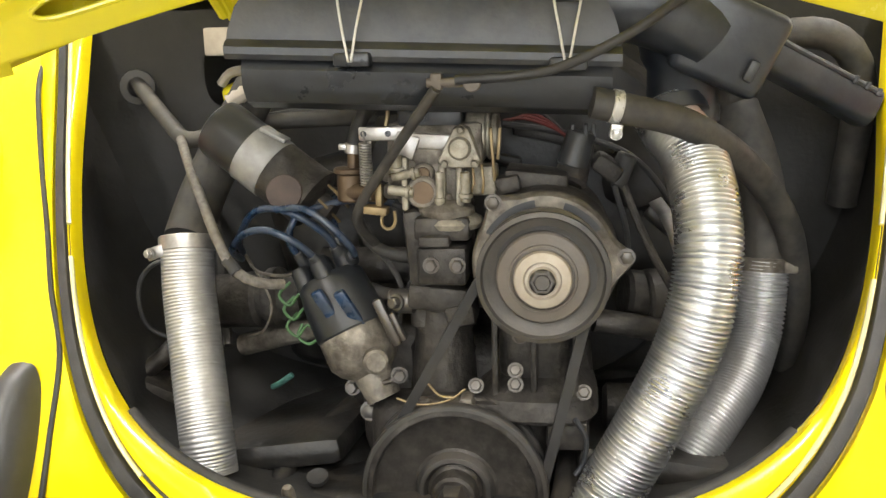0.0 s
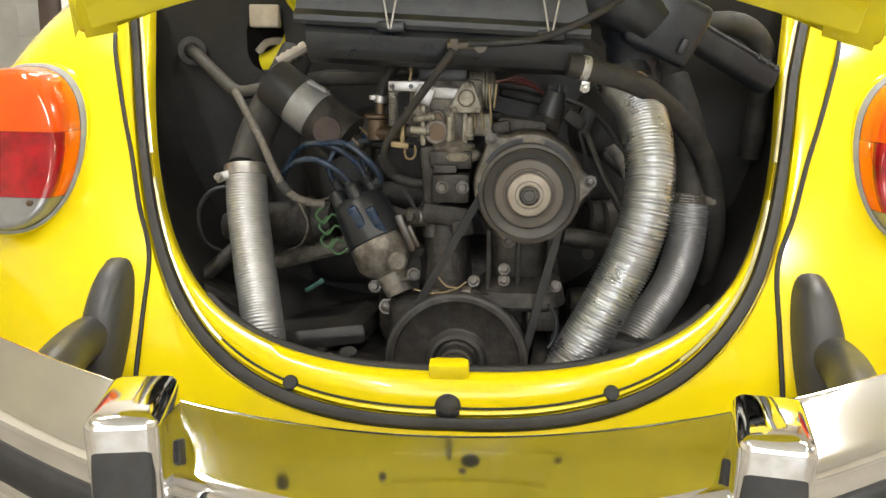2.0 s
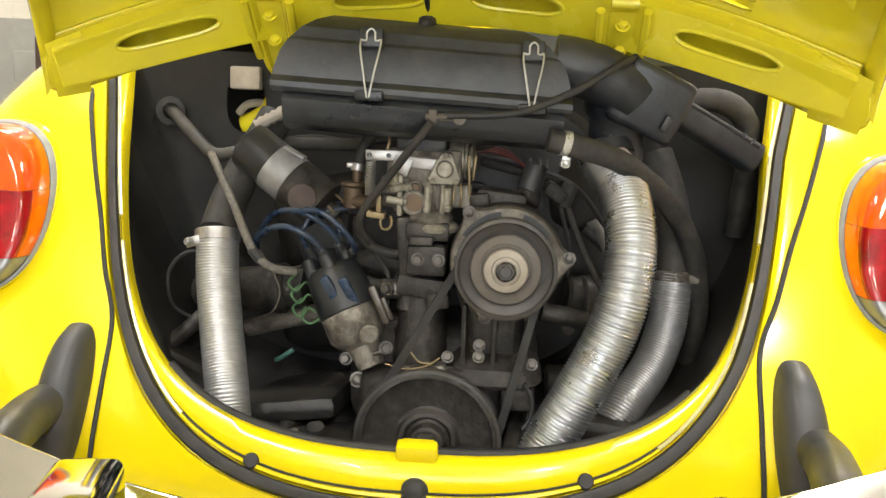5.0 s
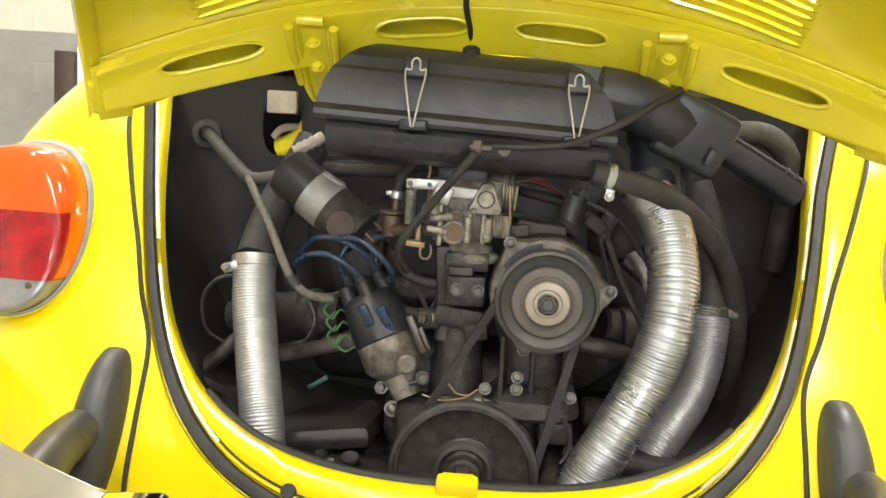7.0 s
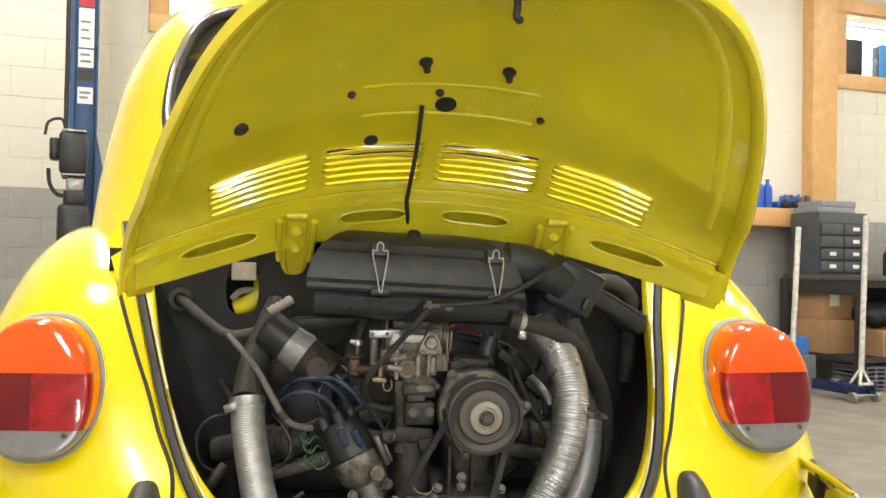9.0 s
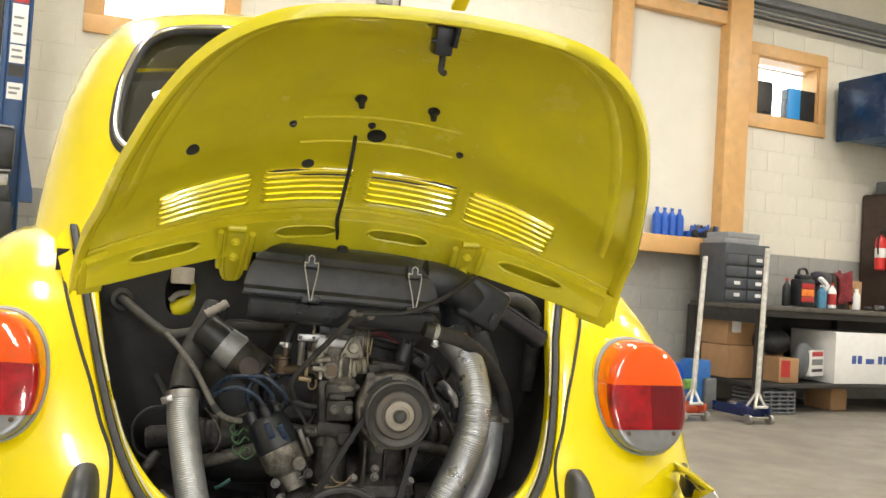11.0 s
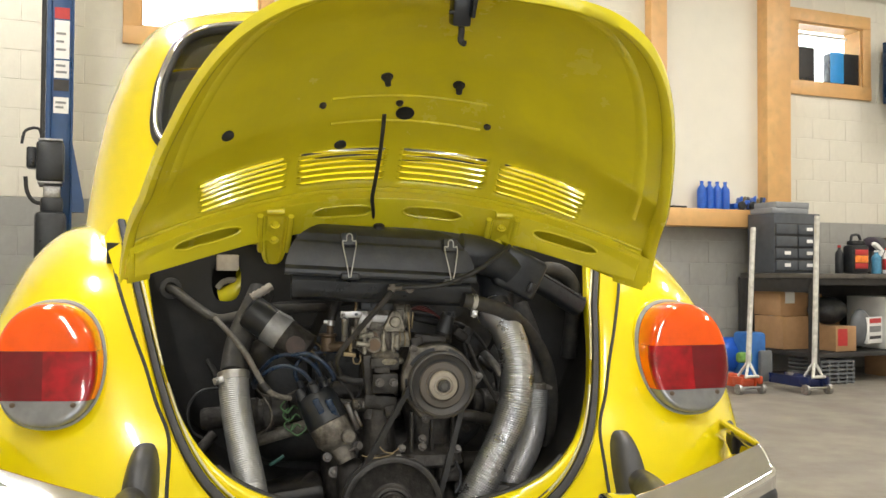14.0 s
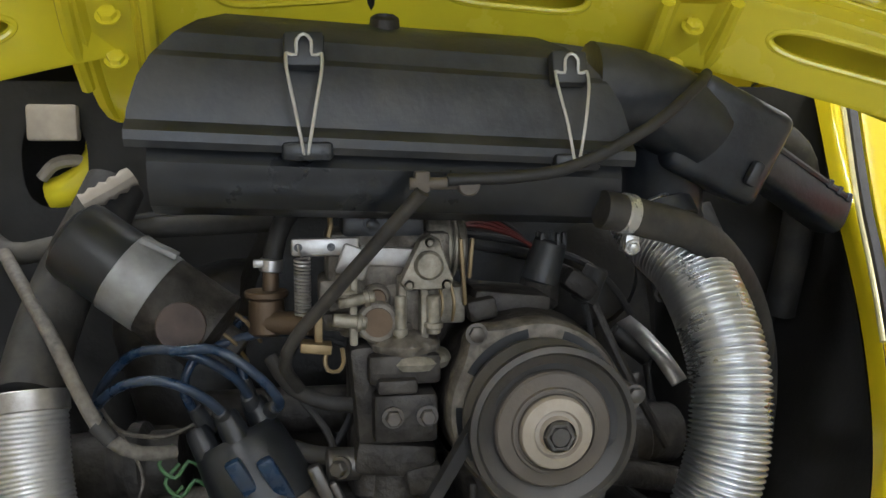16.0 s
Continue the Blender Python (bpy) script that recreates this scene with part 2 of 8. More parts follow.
def lathe(bm, p, axis, prof, n=32, close=True):
    """prof: (radius, distance along the axis)."""
    a, b, d = frame_of(axis)
    p = Vector(p)
    rings = []
    for r, h in prof:
        if r < 1e-6:
            rings.append([bm.verts.new(p + d * h)])
        else:
            rings.append([bm.verts.new(p + d * h + a * r * math.cos(2 * math.pi * k / n) + b * r * math.sin(2 * math.pi * k / n)) for k in range(n)])
    for r0, r1 in zip(rings, rings[1:]):
        for k in range(n):
            q = (k + 1) % n
            if len(r0) == 1 and len(r1) == 1:
                continue
            if len(r0) == 1:
                bm.faces.new((r0[0], r1[k], r1[q]))
            elif len(r1) == 1:
                bm.faces.new((r0[k], r0[q], r1[0]))
            else:
                bm.faces.new((r0[k], r0[q], r1[q], r1[k]))
    if close:
        for r in (rings[0], rings[-1]):
            if len(r) > 1:
                bm.faces.new(r)
    return bm


def cyl(bm, a, b, r, r2=None, n=20, bev=0.0):
    a, b = Vector(a), Vector(b)
    h, r2 = (b - a).length, r if r2 is None else r2
    if bev:
        prof = [(r - bev, 0), (r, bev), (r2, h - bev), (r2 - bev, h)]
    else:
        prof = [(r, 0), (r2, h)]
    return lathe(bm, a, b - a, prof, n)


def spline(pts, step):
    """A smooth curve through the points, in steps of about that length."""
    ps = [Vector(p) for p in pts]
    ps = [ps[0] * 2 - ps[1]] + ps + [ps[-1] * 2 - ps[-2]]
    out = []
    for i in range(1, len(ps) - 2):
        p0, p1, p2, p3 = ps[i - 1:i + 3]
        n = max(2, int((p2 - p1).length / step))
        for k in range(n):
            t = k / n
            out.append(0.5 * ((2 * p1) + (p2 - p0) * t + (2 * p0 - 5 * p1 + 4 * p2 - p3) * t * t + (3 * p1 - p0 - 3 * p2 + p3) * t ** 3))
    out.append(ps[-2])
    return out


def tube(bm, pts, r, n=12, step=0.012, ridge=0.0, pitch=0.0, taper=None, caps=True, sharp=False):
    """A round tube along a smooth curve; ridge and pitch: the height and the spacing of a spiral crimp."""
    path = spline(pts, step)
    a, b, d = frame_of(path[1] - path[0])
    s, rings = 0.0, []
    for i, p in enumerate(path):
        t = (path[min(i + 1, len(path) - 1)] - path[max(i - 1, 0)]).normalized()
        a = (a - t * a.dot(t)).normalized()
        b = t.cross(a)
        if i:
            s += (p - path[i - 1]).length
        f = i / (len(path) - 1)
        rr = r if taper is None else r + (taper - r) * f
        ring = []
        for k in range(n):
            w = 2 * math.pi * k / n
            q = rr
            if ridge:
                wave = 2 * abs(math.sin(math.pi * (i + 0.5) * step / pitch)) - 1.1 if sharp else math.sin(2 * math.pi * s / pitch + w)
                q = rr + ridge * wave + 0.0003 * noise.noise(Vector((math.cos(w) * 1.5, math.sin(w) * 1.5, s * 30)))
            ring.append(bm.verts.new(p + a * q * math.cos(w) + b * q * math.sin(w)))
        rings.append(ring)
    for r0, r1 in zip(rings, rings[1:]):
        for k in range(n):
            q = (k + 1) % n
            bm.faces.new((r0[k], r0[q], r1[q], r1[k]))
    if caps:
        bm.faces.new(rings[0])
        bm.faces.new(rings[-1])
    return bm


def ball(bm, c, r, n=14):
    r = r if hasattr(r, "__len__") else (r, r, r)
    bmesh.ops.create_uvsphere(bm, u_segments=n, v_segments=max(6, n // 2), radius=1, matrix=Matrix.LocRotScale(c, None, r))
    return bm


def sheet(bm, grid):
    """Quads between rows of points."""
    vs = [[bm.verts.new(p) for p in row] for row in grid]
    for r0, r1 in zip(vs, vs[1:]):
        for k in range(len(r0) - 1):
            bm.faces.new((r0[k], r0[k + 1], r1[k + 1], r1[k]))
    return vs


def bolt(bm, c, axis, r=0.006, h=0.006):
    lathe(bm, c, axis, [(r * 1.35, 0), (r * 1.35, h * 0.25)], 16)
    lathe(bm, c, axis, [(r, h * 0.2), (r, h * 0.9), (r * 0.8, h)], 6)
    return bm


def curve_at(x, xs, ys):
    """Smooth interpolation through a few knots."""
    n = len(xs)
    if x <= xs[0]:
        return ys[0] + (x - xs[0]) * (ys[1] - ys[0]) / (xs[1] - xs[0])
    if x >= xs[-1]:
        return ys[-1] + (x - xs[-1]) * (ys[-1] - ys[-2]) / (xs[-1] - xs[-2])
    i = max(k for k in range(n - 1) if xs[k] <= x)
    sl = [(ys[min(k + 1, n - 1)] - ys[max(k - 1, 0)]) / (xs[min(k + 1, n - 1)] - xs[max(k - 1, 0)]) for k in (i, i + 1)]
    h = xs[i + 1] - xs[i]
    t = (x - xs[i]) / h
    return ((2 * t ** 3 - 3 * t ** 2 + 1) * ys[i] + (t ** 3 - 2 * t ** 2 + t) * h * sl[0] + (3 * t ** 2 - 2 * t ** 3) * ys[i + 1] + (t ** 3 - t ** 2) * h * sl[1])


def bezier(p, t):
    a, b, c, d = [Vector(q) for q in p]
    u = 1 - t
    return a * u ** 3 + b * 3 * u * u * t + c * 3 * u * t * t + d * t ** 3


# ---- room ----
WALL_TURN = 11.0
WA = Vector((math.cos(radians(WALL_TURN)), math.sin(radians(WALL_TURN)), 0))
WN = Vector((WA.y, -WA.x, 0))
W0 = Vector((3.2, 6.2, 0))


def at_wall(s, z, d=0.0):
    """A place on the far wall: along it, up, and out into the room."""
    return W0 + WA * s + WN * d + Vector((0, 0, z))


def wbox(bm, s0, s1, z0, z1, d0, d1, bev=0.0):
    box(bm, at_wall((s0 + s1) / 2, (z0 + z1) / 2, (d0 + d1) / 2), (abs(s1 - s0), abs(d1 - d0), abs(z1 - z0)), (0, 0, WALL_TURN), bev)
    return bm


def ngon_wall(name, boxes, material, label):
    bm = B()
    for b in boxes:
        wbox(bm, *b)
    return solo(name, bm, material, label, "wall", kind="structure")


bm = B()
box(bm, (1.0, 0.5, -0.1), (15, 16, 0.2))
solo("floor", bm, CONCRETE, "worn bare concrete garage floor with dark stains", "floor", kind="structure")
bm = B()
box(bm, (1.0, 0.5, 4.3), (15, 16, 0.2))
solo("ceiling", bm, CEIL, "plain white painted garage ceiling", "ceiling", kind="structure")

WIN = (1.42, 2.21, 2.70, 3.27)      # small window beside the post
WIN_B = (-4.44, -3.60, 2.60, 3.30)  # window beyond the roof of the car
GREY_TOP = 1.38
CREAM = [(-8, WIN_B[0], GREY_TOP, 4.2, -0.2, 0), (WIN_B[0], WIN_B[1], GREY_TOP, WIN_B[2], -0.2, 0), (WIN_B[0], WIN_B[1], WIN_B[3], 4.2, -0.2, 0),
         (WIN_B[1], WIN[0], GREY_TOP, 4.2, -0.2, 0), (WIN[0], WIN[1], GREY_TOP, WIN[2], -0.2, 0), (WIN[0], WIN[1], WIN[3], 4.2, -0.2, 0),
         (WIN[1], 6, GREY_TOP, 4.2, -0.2, 0)]
wall_north = ngon_wall("wall_north", CREAM, BLOCK_CREAM, "cream painted concrete block wall of the garage")
wall_base = ngon_wall("wall_base", [(-8, 6, 0, GREY_TOP, -0.2, 0)], BLOCK_GREY, "grey painted lower band of the block wall")
for nm, c, s in (("wall_west", (-5.2, 0.5, 2.1), (0.2, 16, 4.2)), ("wall_east", (7.4, 0.5, 2.1), (0.2, 16, 4.2))):
    bm = B()
    box(bm, c, s)
    solo(nm, bm, BLOCK_CREAM, "plain cream painted garage wall", "wall", kind="structure")
# the wall behind the camera; its opening, glowing sheet and lamp are added fill
bm = B()
box(bm, (-3.75, -6.5, 2.1), (3.5, 0.2, 4.2))
box(bm, (5.25, -6.5, 2.1), (5.5, 0.2, 4.2))
box(bm, (0.25, -6.5, 3.75), (4.5, 0.2, 0.9))
solo("wall_south", bm, BLOCK_CREAM, "plain cream garage wall with an opening added for fill light", "wall", kind="structure")
bm = B()
box(bm, (0.25, -8.0, 1.8), (9, 0.05, 5))
solo("backdrop", bm, FILL_GLOW, "unseen glowing sheet added as fill light", "backdrop", kind="structure")
lamp = bpy.data.lights.new("rear_fill", "AREA")
lamp.shape, lamp.size, lamp.size_y, lamp.energy, lamp.color = "RECTANGLE", 4.3, 3.1, FILL_POWER, (0.93, 0.97, 1.0)
new("rear_fill", lamp).matrix_basis = pose(0.25, -6.55, 1.6, 90, 0, 0)

# the framed infill panel with its posts, header and shelf rail
bm = B()
wbox(bm, -0.10, 0.97, 1.44, 3.46, 0.0, 0.03)
solo("wall_panel", bm, PANEL_CREAM, "smooth cream painted infill panel between wooden posts", "wall panel", kind="structure")
bm = B()
wbox(bm, -0.265, -0.10, 1.30, 4.2, 0.0, 0.10, 0.006)
solo("trim", bm, WOOD, "varnished pine post on the block wall", "wooden post", kind="structure")
bm = B()
wbox(bm, 0.93, 1.20, 1.44, 4.2, 0.0, 0.16, 0.008)
solo("trim", bm, WOOD, "thick varnished pine post beside the small window", "wooden post", kind="structure")
bm = B()
wbox(bm, -0.10, 0.93, 3.46, 3.58, 0.0, 0.12, 0.006)
solo("trim", bm, WOOD, "varnished pine header between the posts", "wooden beam", kind="structure")
bm = B()
wbox(bm, -0.45, 0.90, 1.30, 1.455, 0.0, 0.20, 0.006)
solo("wall_shelf", bm, WOOD, "varnished pine ledge along the wall", "shelf", kind="structure")


def window(name, w, label):
    s0, s1, z0, z1 = w
    t = thing(name, at_wall(s0, z0), label, "window", kind="structure")
    for a in ((s0 - 0.115, s1 + 0.10, z1, z1 + 0.12, 0, 0.025), (s0 - 0.115, s1 + 0.10, z0 - 0.125, z0, 0, 0.03),
              (s0 - 0.115, s0, z0, z1, 0, 0.025), (s1, s1 + 0.10, z0, z1, 0, 0.025)):
        bm = B()
        wbox(bm, *a, 0.004)
        part("window_frame", bm, WOOD, t, "varnished pine window casing")
    for a in ((s0, s0 + 0.018, z0, z1, -0.2, 0), (s1 - 0.018, s1, z0, z1, -0.2, 0), (s0, s1, z1 - 0.018, z1, -0.2, 0), (s0, s1, z0, z0 + 0.018, -0.2, 0)):
        bm = B()
        wbox(bm, *a)
        part("reveal_board", bm, WOOD, t)
    bm = B()
    wbox(bm, s0, s1, z1 - 0.07, z1 - 0.05, -0.19, -0.16)
    part("sash_bar", bm, ENAMEL_WHITE, t)
    bm = B()
    wbox(bm, s0, s1, z0, z1, -0.185, -0.180)
    p = part("pane", bm, GLASS, t, "clear window pane")
    p.visible_shadow = False
    bm = B()
    wbox(bm, s0 - 1.0, s1 + 1.0, z0 - 1.0, z1 + 1.0, -1.22, -1.2)
    solo("backdrop", bm, SKY_GLOW, "overexposed daylight outside the window", "backdrop", kind="structure")


window("window_1", WIN, "small pine framed window with bright daylight outside")
window("window_2", WIN_B, "pine framed window high on the block wall")


def ceiling_light(x, y, turn=0):
    t = thing("ceiling_light", (x, y, 4.2), "white fluorescent ceiling light with two lit tubes", "ceiling light", "ceiling lights")
    bm = B()
    box(bm, (x, y, 4.17), (0.22, 1.30, 0.06), (0, 0, turn), 0.01)
    part("housing", bm, ENAMEL_WHITE, t)
    for k in (-0.06, 0.06):
        bm = B()
        v = Matrix.Rotation(radians(turn), 3, "Z") @ Vector((k, 0.6, 0))
        w = Matrix.Rotation(radians(turn), 3, "Z") @ Vector((k, -0.6, 0))
        cyl(bm, Vector((x, y, 4.115)) + v, Vector((x, y, 4.115)) + w, 0.018, n=12)
        part("tube", bm, TUBE_GLOW, t, "glowing white fluorescent tube")
    lamp = bpy.data.lights.new("tube_light", "AREA")
    lamp.shape, lamp.size, lamp.size_y, lamp.energy, lamp.color = "RECTANGLE", 0.2, 1.25, TUBE_POWER, (1.0, 0.965, 0.91)
    ob = new("tube_light", lamp)
    ob.matrix_basis = pose(x, y, 4.08, 0, 0, turn)


# y -5.4 pair and (6.6, 4.2) are added to brighten lid and right wall
for x, y in ((-1.7, -2.2), (1.7, -2.2), (-1.7, 1.2), (1.7, 1.2), (-1.7, 4.2), (1.7, 4.2), (4.8, -0.6), (4.8, 3.4), (6.6, 4.2), (-1.7, -5.4), (1.7, -5.4)):
    ceiling_light(x, y)

# ---- car: body ----
CAR_LABEL = "bright yellow rounded vintage car with its engine lid open"
car = thing("car", (0, 2.2, 0), CAR_LABEL, "car")

SZ = (0.34, 0.44, 0.49, 0.615, 0.75, 0.87, 0.96, 1.05)
SY = (0.165, 0.15, 0.165, 0.225, 0.31, 0.40, 0.47, 0.56)


def skin(x, z, out=0.0):
    """The rear of the body between the fenders; out: metres off the surface, to the rear and up."""
    y = curve_at(z, SZ, SY) + 0.42 * x * x
    return Vector((x, y - out * 0.85, z + out * 0.5))


INNER = ((0.436, 0.875), (0.362, 0.605), (0.318, 0.503), (0, 0.511))
SEAL_IN = ((0.449, 0.875), (0.345, 0.60), (0.33, 0.462), (0, 0.468))
SEAL_OUT = ((0.469, 0.875), (0.36, 0.60), (0.36, 0.441), (0, 0.450))
SEAM = ((0.495, 0.875), (0.453, 0.785), (0.396, 0.664), (0.370, 0.608), (0.369, 0.50), (0.371, 0.42), (0.372, 0.36))


def u_curve(ctrl, n=44):
    """A U round the opening, from the left top to the right top."""
    half = [bezier([(x, z, 0) for x, z in ctrl], k / n) for k in range(n + 1)]
    half = [half[0] + (half[0] - half[1]) * (1.5 * k) for k in (4, 3, 2, 1)] + half
    return [(-p.x, p.y) for p in half] + [(p.x, p.y) for p in reversed(half[:-1])]


def outer_curve(n=44):
    half = []
    top = spline([(x, 0, z) for x, z in SEAM[:4]], 0.002)
    low = spline([(x, 0, z) for x, z in SEAM[3:]], 0.002)
    for k in range(n + 1):
        f = k / n
        if f <= 0.5:
            p = top[int(round(f / 0.5 * (len(top) - 1)))]
            half.append((p.x, p.z))
        elif f <= 0.68:
            p = low[int(round((f - 0.5) / 0.18 * (len(low) - 1)))]
            half.append((p.x, p.z))
        else:
            g = (f - 0.68) / 0.32
            half.append((0.372 * (1 - g), 0.36 - 0.01 * g))
    step = Vector((half[0][0] - half[1][0], half[0][1] - half[1][1])) * 1.5
    half = [(half[0][0] + step.x * k, half[0][1] + step.y * k) for k in (4, 3, 2, 1)] + half
    return [(-x, z) for x, z in half] + [(x, z) for x, z in reversed(half[:-1])]


def mix2(a, b, f):
    return [((1 - f) * p[0] + f * q[0], (1 - f) * p[1] + f * q[1]) for p, q in zip(a, b)]


def narrowed(curve, most):
    """The right side of the opening leans in towards its top."""
    return [(x - most * min(1.0, max(0.0, (z - 0.60) / 0.22)) if x > 0 else x, z) for x, z in curve]


c_in, c_si, c_so, c_out = narrowed(u_curve(INNER), 0.022), narrowed(u_curve(SEAL_IN), 0.022), narrowed(u_curve(SEAL_OUT), 0.022), outer_curve()
bm = B()
rows = [[skin(x, z, -0.022) for x, z in mix2(c_in, c_si, -0.10)],
        [skin(x, z, -0.010) for x, z in mix2(c_in, c_si, -0.04)],
        [skin(x, z, -0.002) for x, z in mix2(c_in, c_si, 0.08)],
        [skin(x, z, 0.001) for x, z in mix2(c_in, c_si, 0.35)],
        [skin(x, z, 0.0) for x, z in mix2(c_in, c_si, 0.72)],
        [skin(x, z, -0.003) for x, z in mix2(c_in, c_si, 0.86)],
        [skin(x, z, 0.003) for x, z in mix2(c_in, c_si, 0.92)],
        [skin(x, z, 0.003) for x, z in c_si],
        [skin(x, z, -0.008) for x, z in mix2(c_si, c_so, 0.06)],
        [skin(x, z, -0.008) for x, z in mix2(c_si, c_so, 0.94)],
        [skin(x, z, 0.003) for x, z in c_so],
        [skin(x, z, 0.001) for x, z in mix2(c_so, c_out, 0.12)],
        [skin(x, z) for x, z in mix2(c_so, c_out, 0.3)],
        [skin(x, z) for x, z in mix2(c_so, c_out, 0.55)],
        [skin(x, z) for x, z in mix2(c_so, c_out, 0.8)],
        [skin(x, z) for x, z in mix2(c_so, c_out, 0.985)],
        [skin(x, z, -0.004) for x, z in c_out]]
sheet(bm, rows)
apron = part("rear_apron", bm, YELLOW, car, "glossy yellow rear panel round the engine opening", angle=50)

# black weatherstrip in its channel
bm = B()
prof = ((0.12, -0.007), (0.16, 0.001), (0.24, 0.0035), (0.5, 0.0042), (0.76, 0.0035), (0.84, 0.001), (0.88, -0.007))
sheet(bm, [[skin(x, z, h) for x, z in mix2(c_si, c_so, f)] for f, h in prof])
part("weatherstrip", bm, SEAL, car, "black rubber lid seal")
# retaining strip beside the seal, highlight put into its colour, two lengths a side
line = mix2(c_si, c_so, -0.10)
half = len(line) // 2
for a0, a1 in ((0.03, 0.30), (0.33, 0.70)):
    for seg in (line[int(half * a0):int(half * a1)], line[len(line) - int(half * a1):len(line) - int(half * a0)]):
        bm = B()
        tube(bm, [skin(x, z, 0.002) for x, z in seg][::2], 0.0024, 8, 0.012)
        part("seal_trim", bm, TRIM_HIGHLIGHT, car, "thin metal strip beside the lid seal, coloured as a highlight")
# dark joint beside the strip
bm = B()
tube(bm, [skin(x, z, -0.001) for x, z in mix2(c_in, c_si, 0.85)][6:-6:2], 0.0016, 6, 0.012)
part("flange_joint", bm, RUBBER, car, "thin dark joint along the flange")
# inner dark seal along the bottom of the opening
bm = B()
n0 = 38
low_in = [p for p in mix2(c_in, c_si, -0.12)][n0 - 10:-(n0 - 10)]
tube(bm, [skin(x, z, -0.02) for x, z in low_in][::2], 0.0058, 10, 0.01)
part("inner_seal", bm, RUBBER, car, "dirty black rubber edge seal")

# latch tab, striker and the two holes of the apron
bm = B()
t0 = skin(0, 0.507)
box(bm, t0 + Vector((0, 0.004, 0.004)), (0.044, 0.016, 0.024), (20, 0, 0), 0.004)
box(bm, t0 + Vector((0, 0.010, 0.010)), (0.034, 0.018, 0.006), (10, 0, 0), 0.002)
part("latch_tab", bm, YELLOW, car, "yellow lid catch plate")
bm = B()
lathe(bm, skin(0, 0.477, -0.004), (0, -0.9, 0.4), [(0.015, 0), (0.014, 0.004), (0.0105, 0.006), (0.0100, 0.012), (0.007, 0.0145), (0.0, 0.015)], 20)
box(bm, skin(0, 0.470, 0.002), (0.026, 0.006, 0.008), (25, 0, 0), 0.002)
part("lid_bumper", bm, RUBBER, car, "black rubber stop")
# the two holes: black discs in place of their shaded insides
for sx in (-1, 1):
    bm = B()
    lathe(bm, skin(sx * 0.176, 0.490, 0.0), skin(sx * 0.176, 0.490, 0.01) - skin(sx * 0.176, 0.490, 0.0), [(0.0085, -0.004), (0.0085, 0.003), (0.007, 0.0045), (0, 0.005)], 16)
    part("plug", bm, RUBBER, car, "round black disc")


# fenders
WHEEL = Vector((0, 0.95, 0.33))
FIN = ((0.372, 0.238, 0.30), (0.371, 0.232, 0.36), (0.369, 0.25, 0.45), (0.369, 0.282, 0.56), (0.371, 0.306, 0.612), (0.396, 0.352, 0.664), (0.42, 0.40, 0.72), (0.453, 0.464, 0.785),
       (0.493, 0.545, 0.872), (0.53, 0.65, 0.94), (0.58, 0.82, 0.985), (0.63, 1.02, 0.985), (0.67, 1.25, 0.91), (0.69, 1.45, 0.74), (0.69, 1.56, 0.5), (0.69, 1.6, 0.30))
fin = spline([skin(p[0], p[2]) if k < 9 else p for k, p in enumerate(FIN)], 0.02)


def fender_point(p, f, side):
    """p: a point of the inner edge; f: 0 at the seam, 1 at the wheel arch."""
    dy, dz = p.y - WHEEL.y, p.z - WHEEL.z
    ang, ri = math.atan2(dz, dy), math.hypot(dy, dz)
    w = f * math.pi / 2
    ro = 0.37
    r = ro + (ri - ro) * math.cos(w) ** 0.92
    x = p.x + (0.778 - p.x) * math.sin(w) ** 0.92
    return Vector((side * x, WHEEL.y + r * math.cos(ang), WHEEL.z + r * math.sin(ang)))


for side in (-1, 1):
    bm = B()
    rows = []
    for p in fin:
        q = Vector((side * p.x, p.y + 0.012, p.z))
        rows.append([q] + [fender_point(p, f / 22, side) for f in range(23)])
    sheet(bm, rows)
    part("fender", bm, YELLOW, car, "bulging glossy yellow rear fender", angle=60)
    bm = B()
    tube(bm, [Vector((side * (p.x), p.y - 0.001, p.z)) for p in fin[2:-2:3]], 0.0030, 8, 0.012)
    part("fender_beading", bm, RUBBER, car, "thin black fender beading")

# upper body: quarter panels, roof, window opening
UZ = (0.80, 0.88, 0.96, 1.10, 1.20, 1.35, 1.50, 1.60, 1.66, 1.685)
UY = (0.345, 0.405, 0.47, 0.60, 0.69, 0.84, 1.02, 1.22, 1.50, 1.80)
UW = (0.60, 0.622, 0.636, 0.648, 0.645, 0.634, 0.606, 0.553, 0.41, 0.15)
UD = (0.42, 0.46, 0.50, 0.55, 0.56, 0.57, 0.56, 0.50, 0.36, 0.14)


def shell(z, f):
    """f: -1..1 round the back of the car from the left side to the right."""
    yb, w, d = curve_at(z, UZ, UY), curve_at(z, UZ, UW), curve_at(z, UZ, UD)
    a = f * math.pi / 2
    e = 0.95 - 0.22 * min(1, max(0, (z - 1.0) / 0.3))
    return Vector((w * math.copysign(abs(math.sin(a)) ** e, a), yb + d * (1 - abs(math.cos(a)) ** e), z))


WINDOW_Z = (1.13, 1.50)


def window_edge(a):
    """The rounded outline of the rear window as (f, z)."""
    c, s = math.cos(a), math.sin(a)
    zf = 0.5 + 0.5 * math.copysign(abs(s) ** 0.36, s)
    z = WINDOW_Z[0] + (WINDOW_Z[1] - WINDOW_Z[0]) * zf
    wide = 0.475 - 0.04 * zf
    return wide * math.copysign(abs(c) ** 0.36, c), z


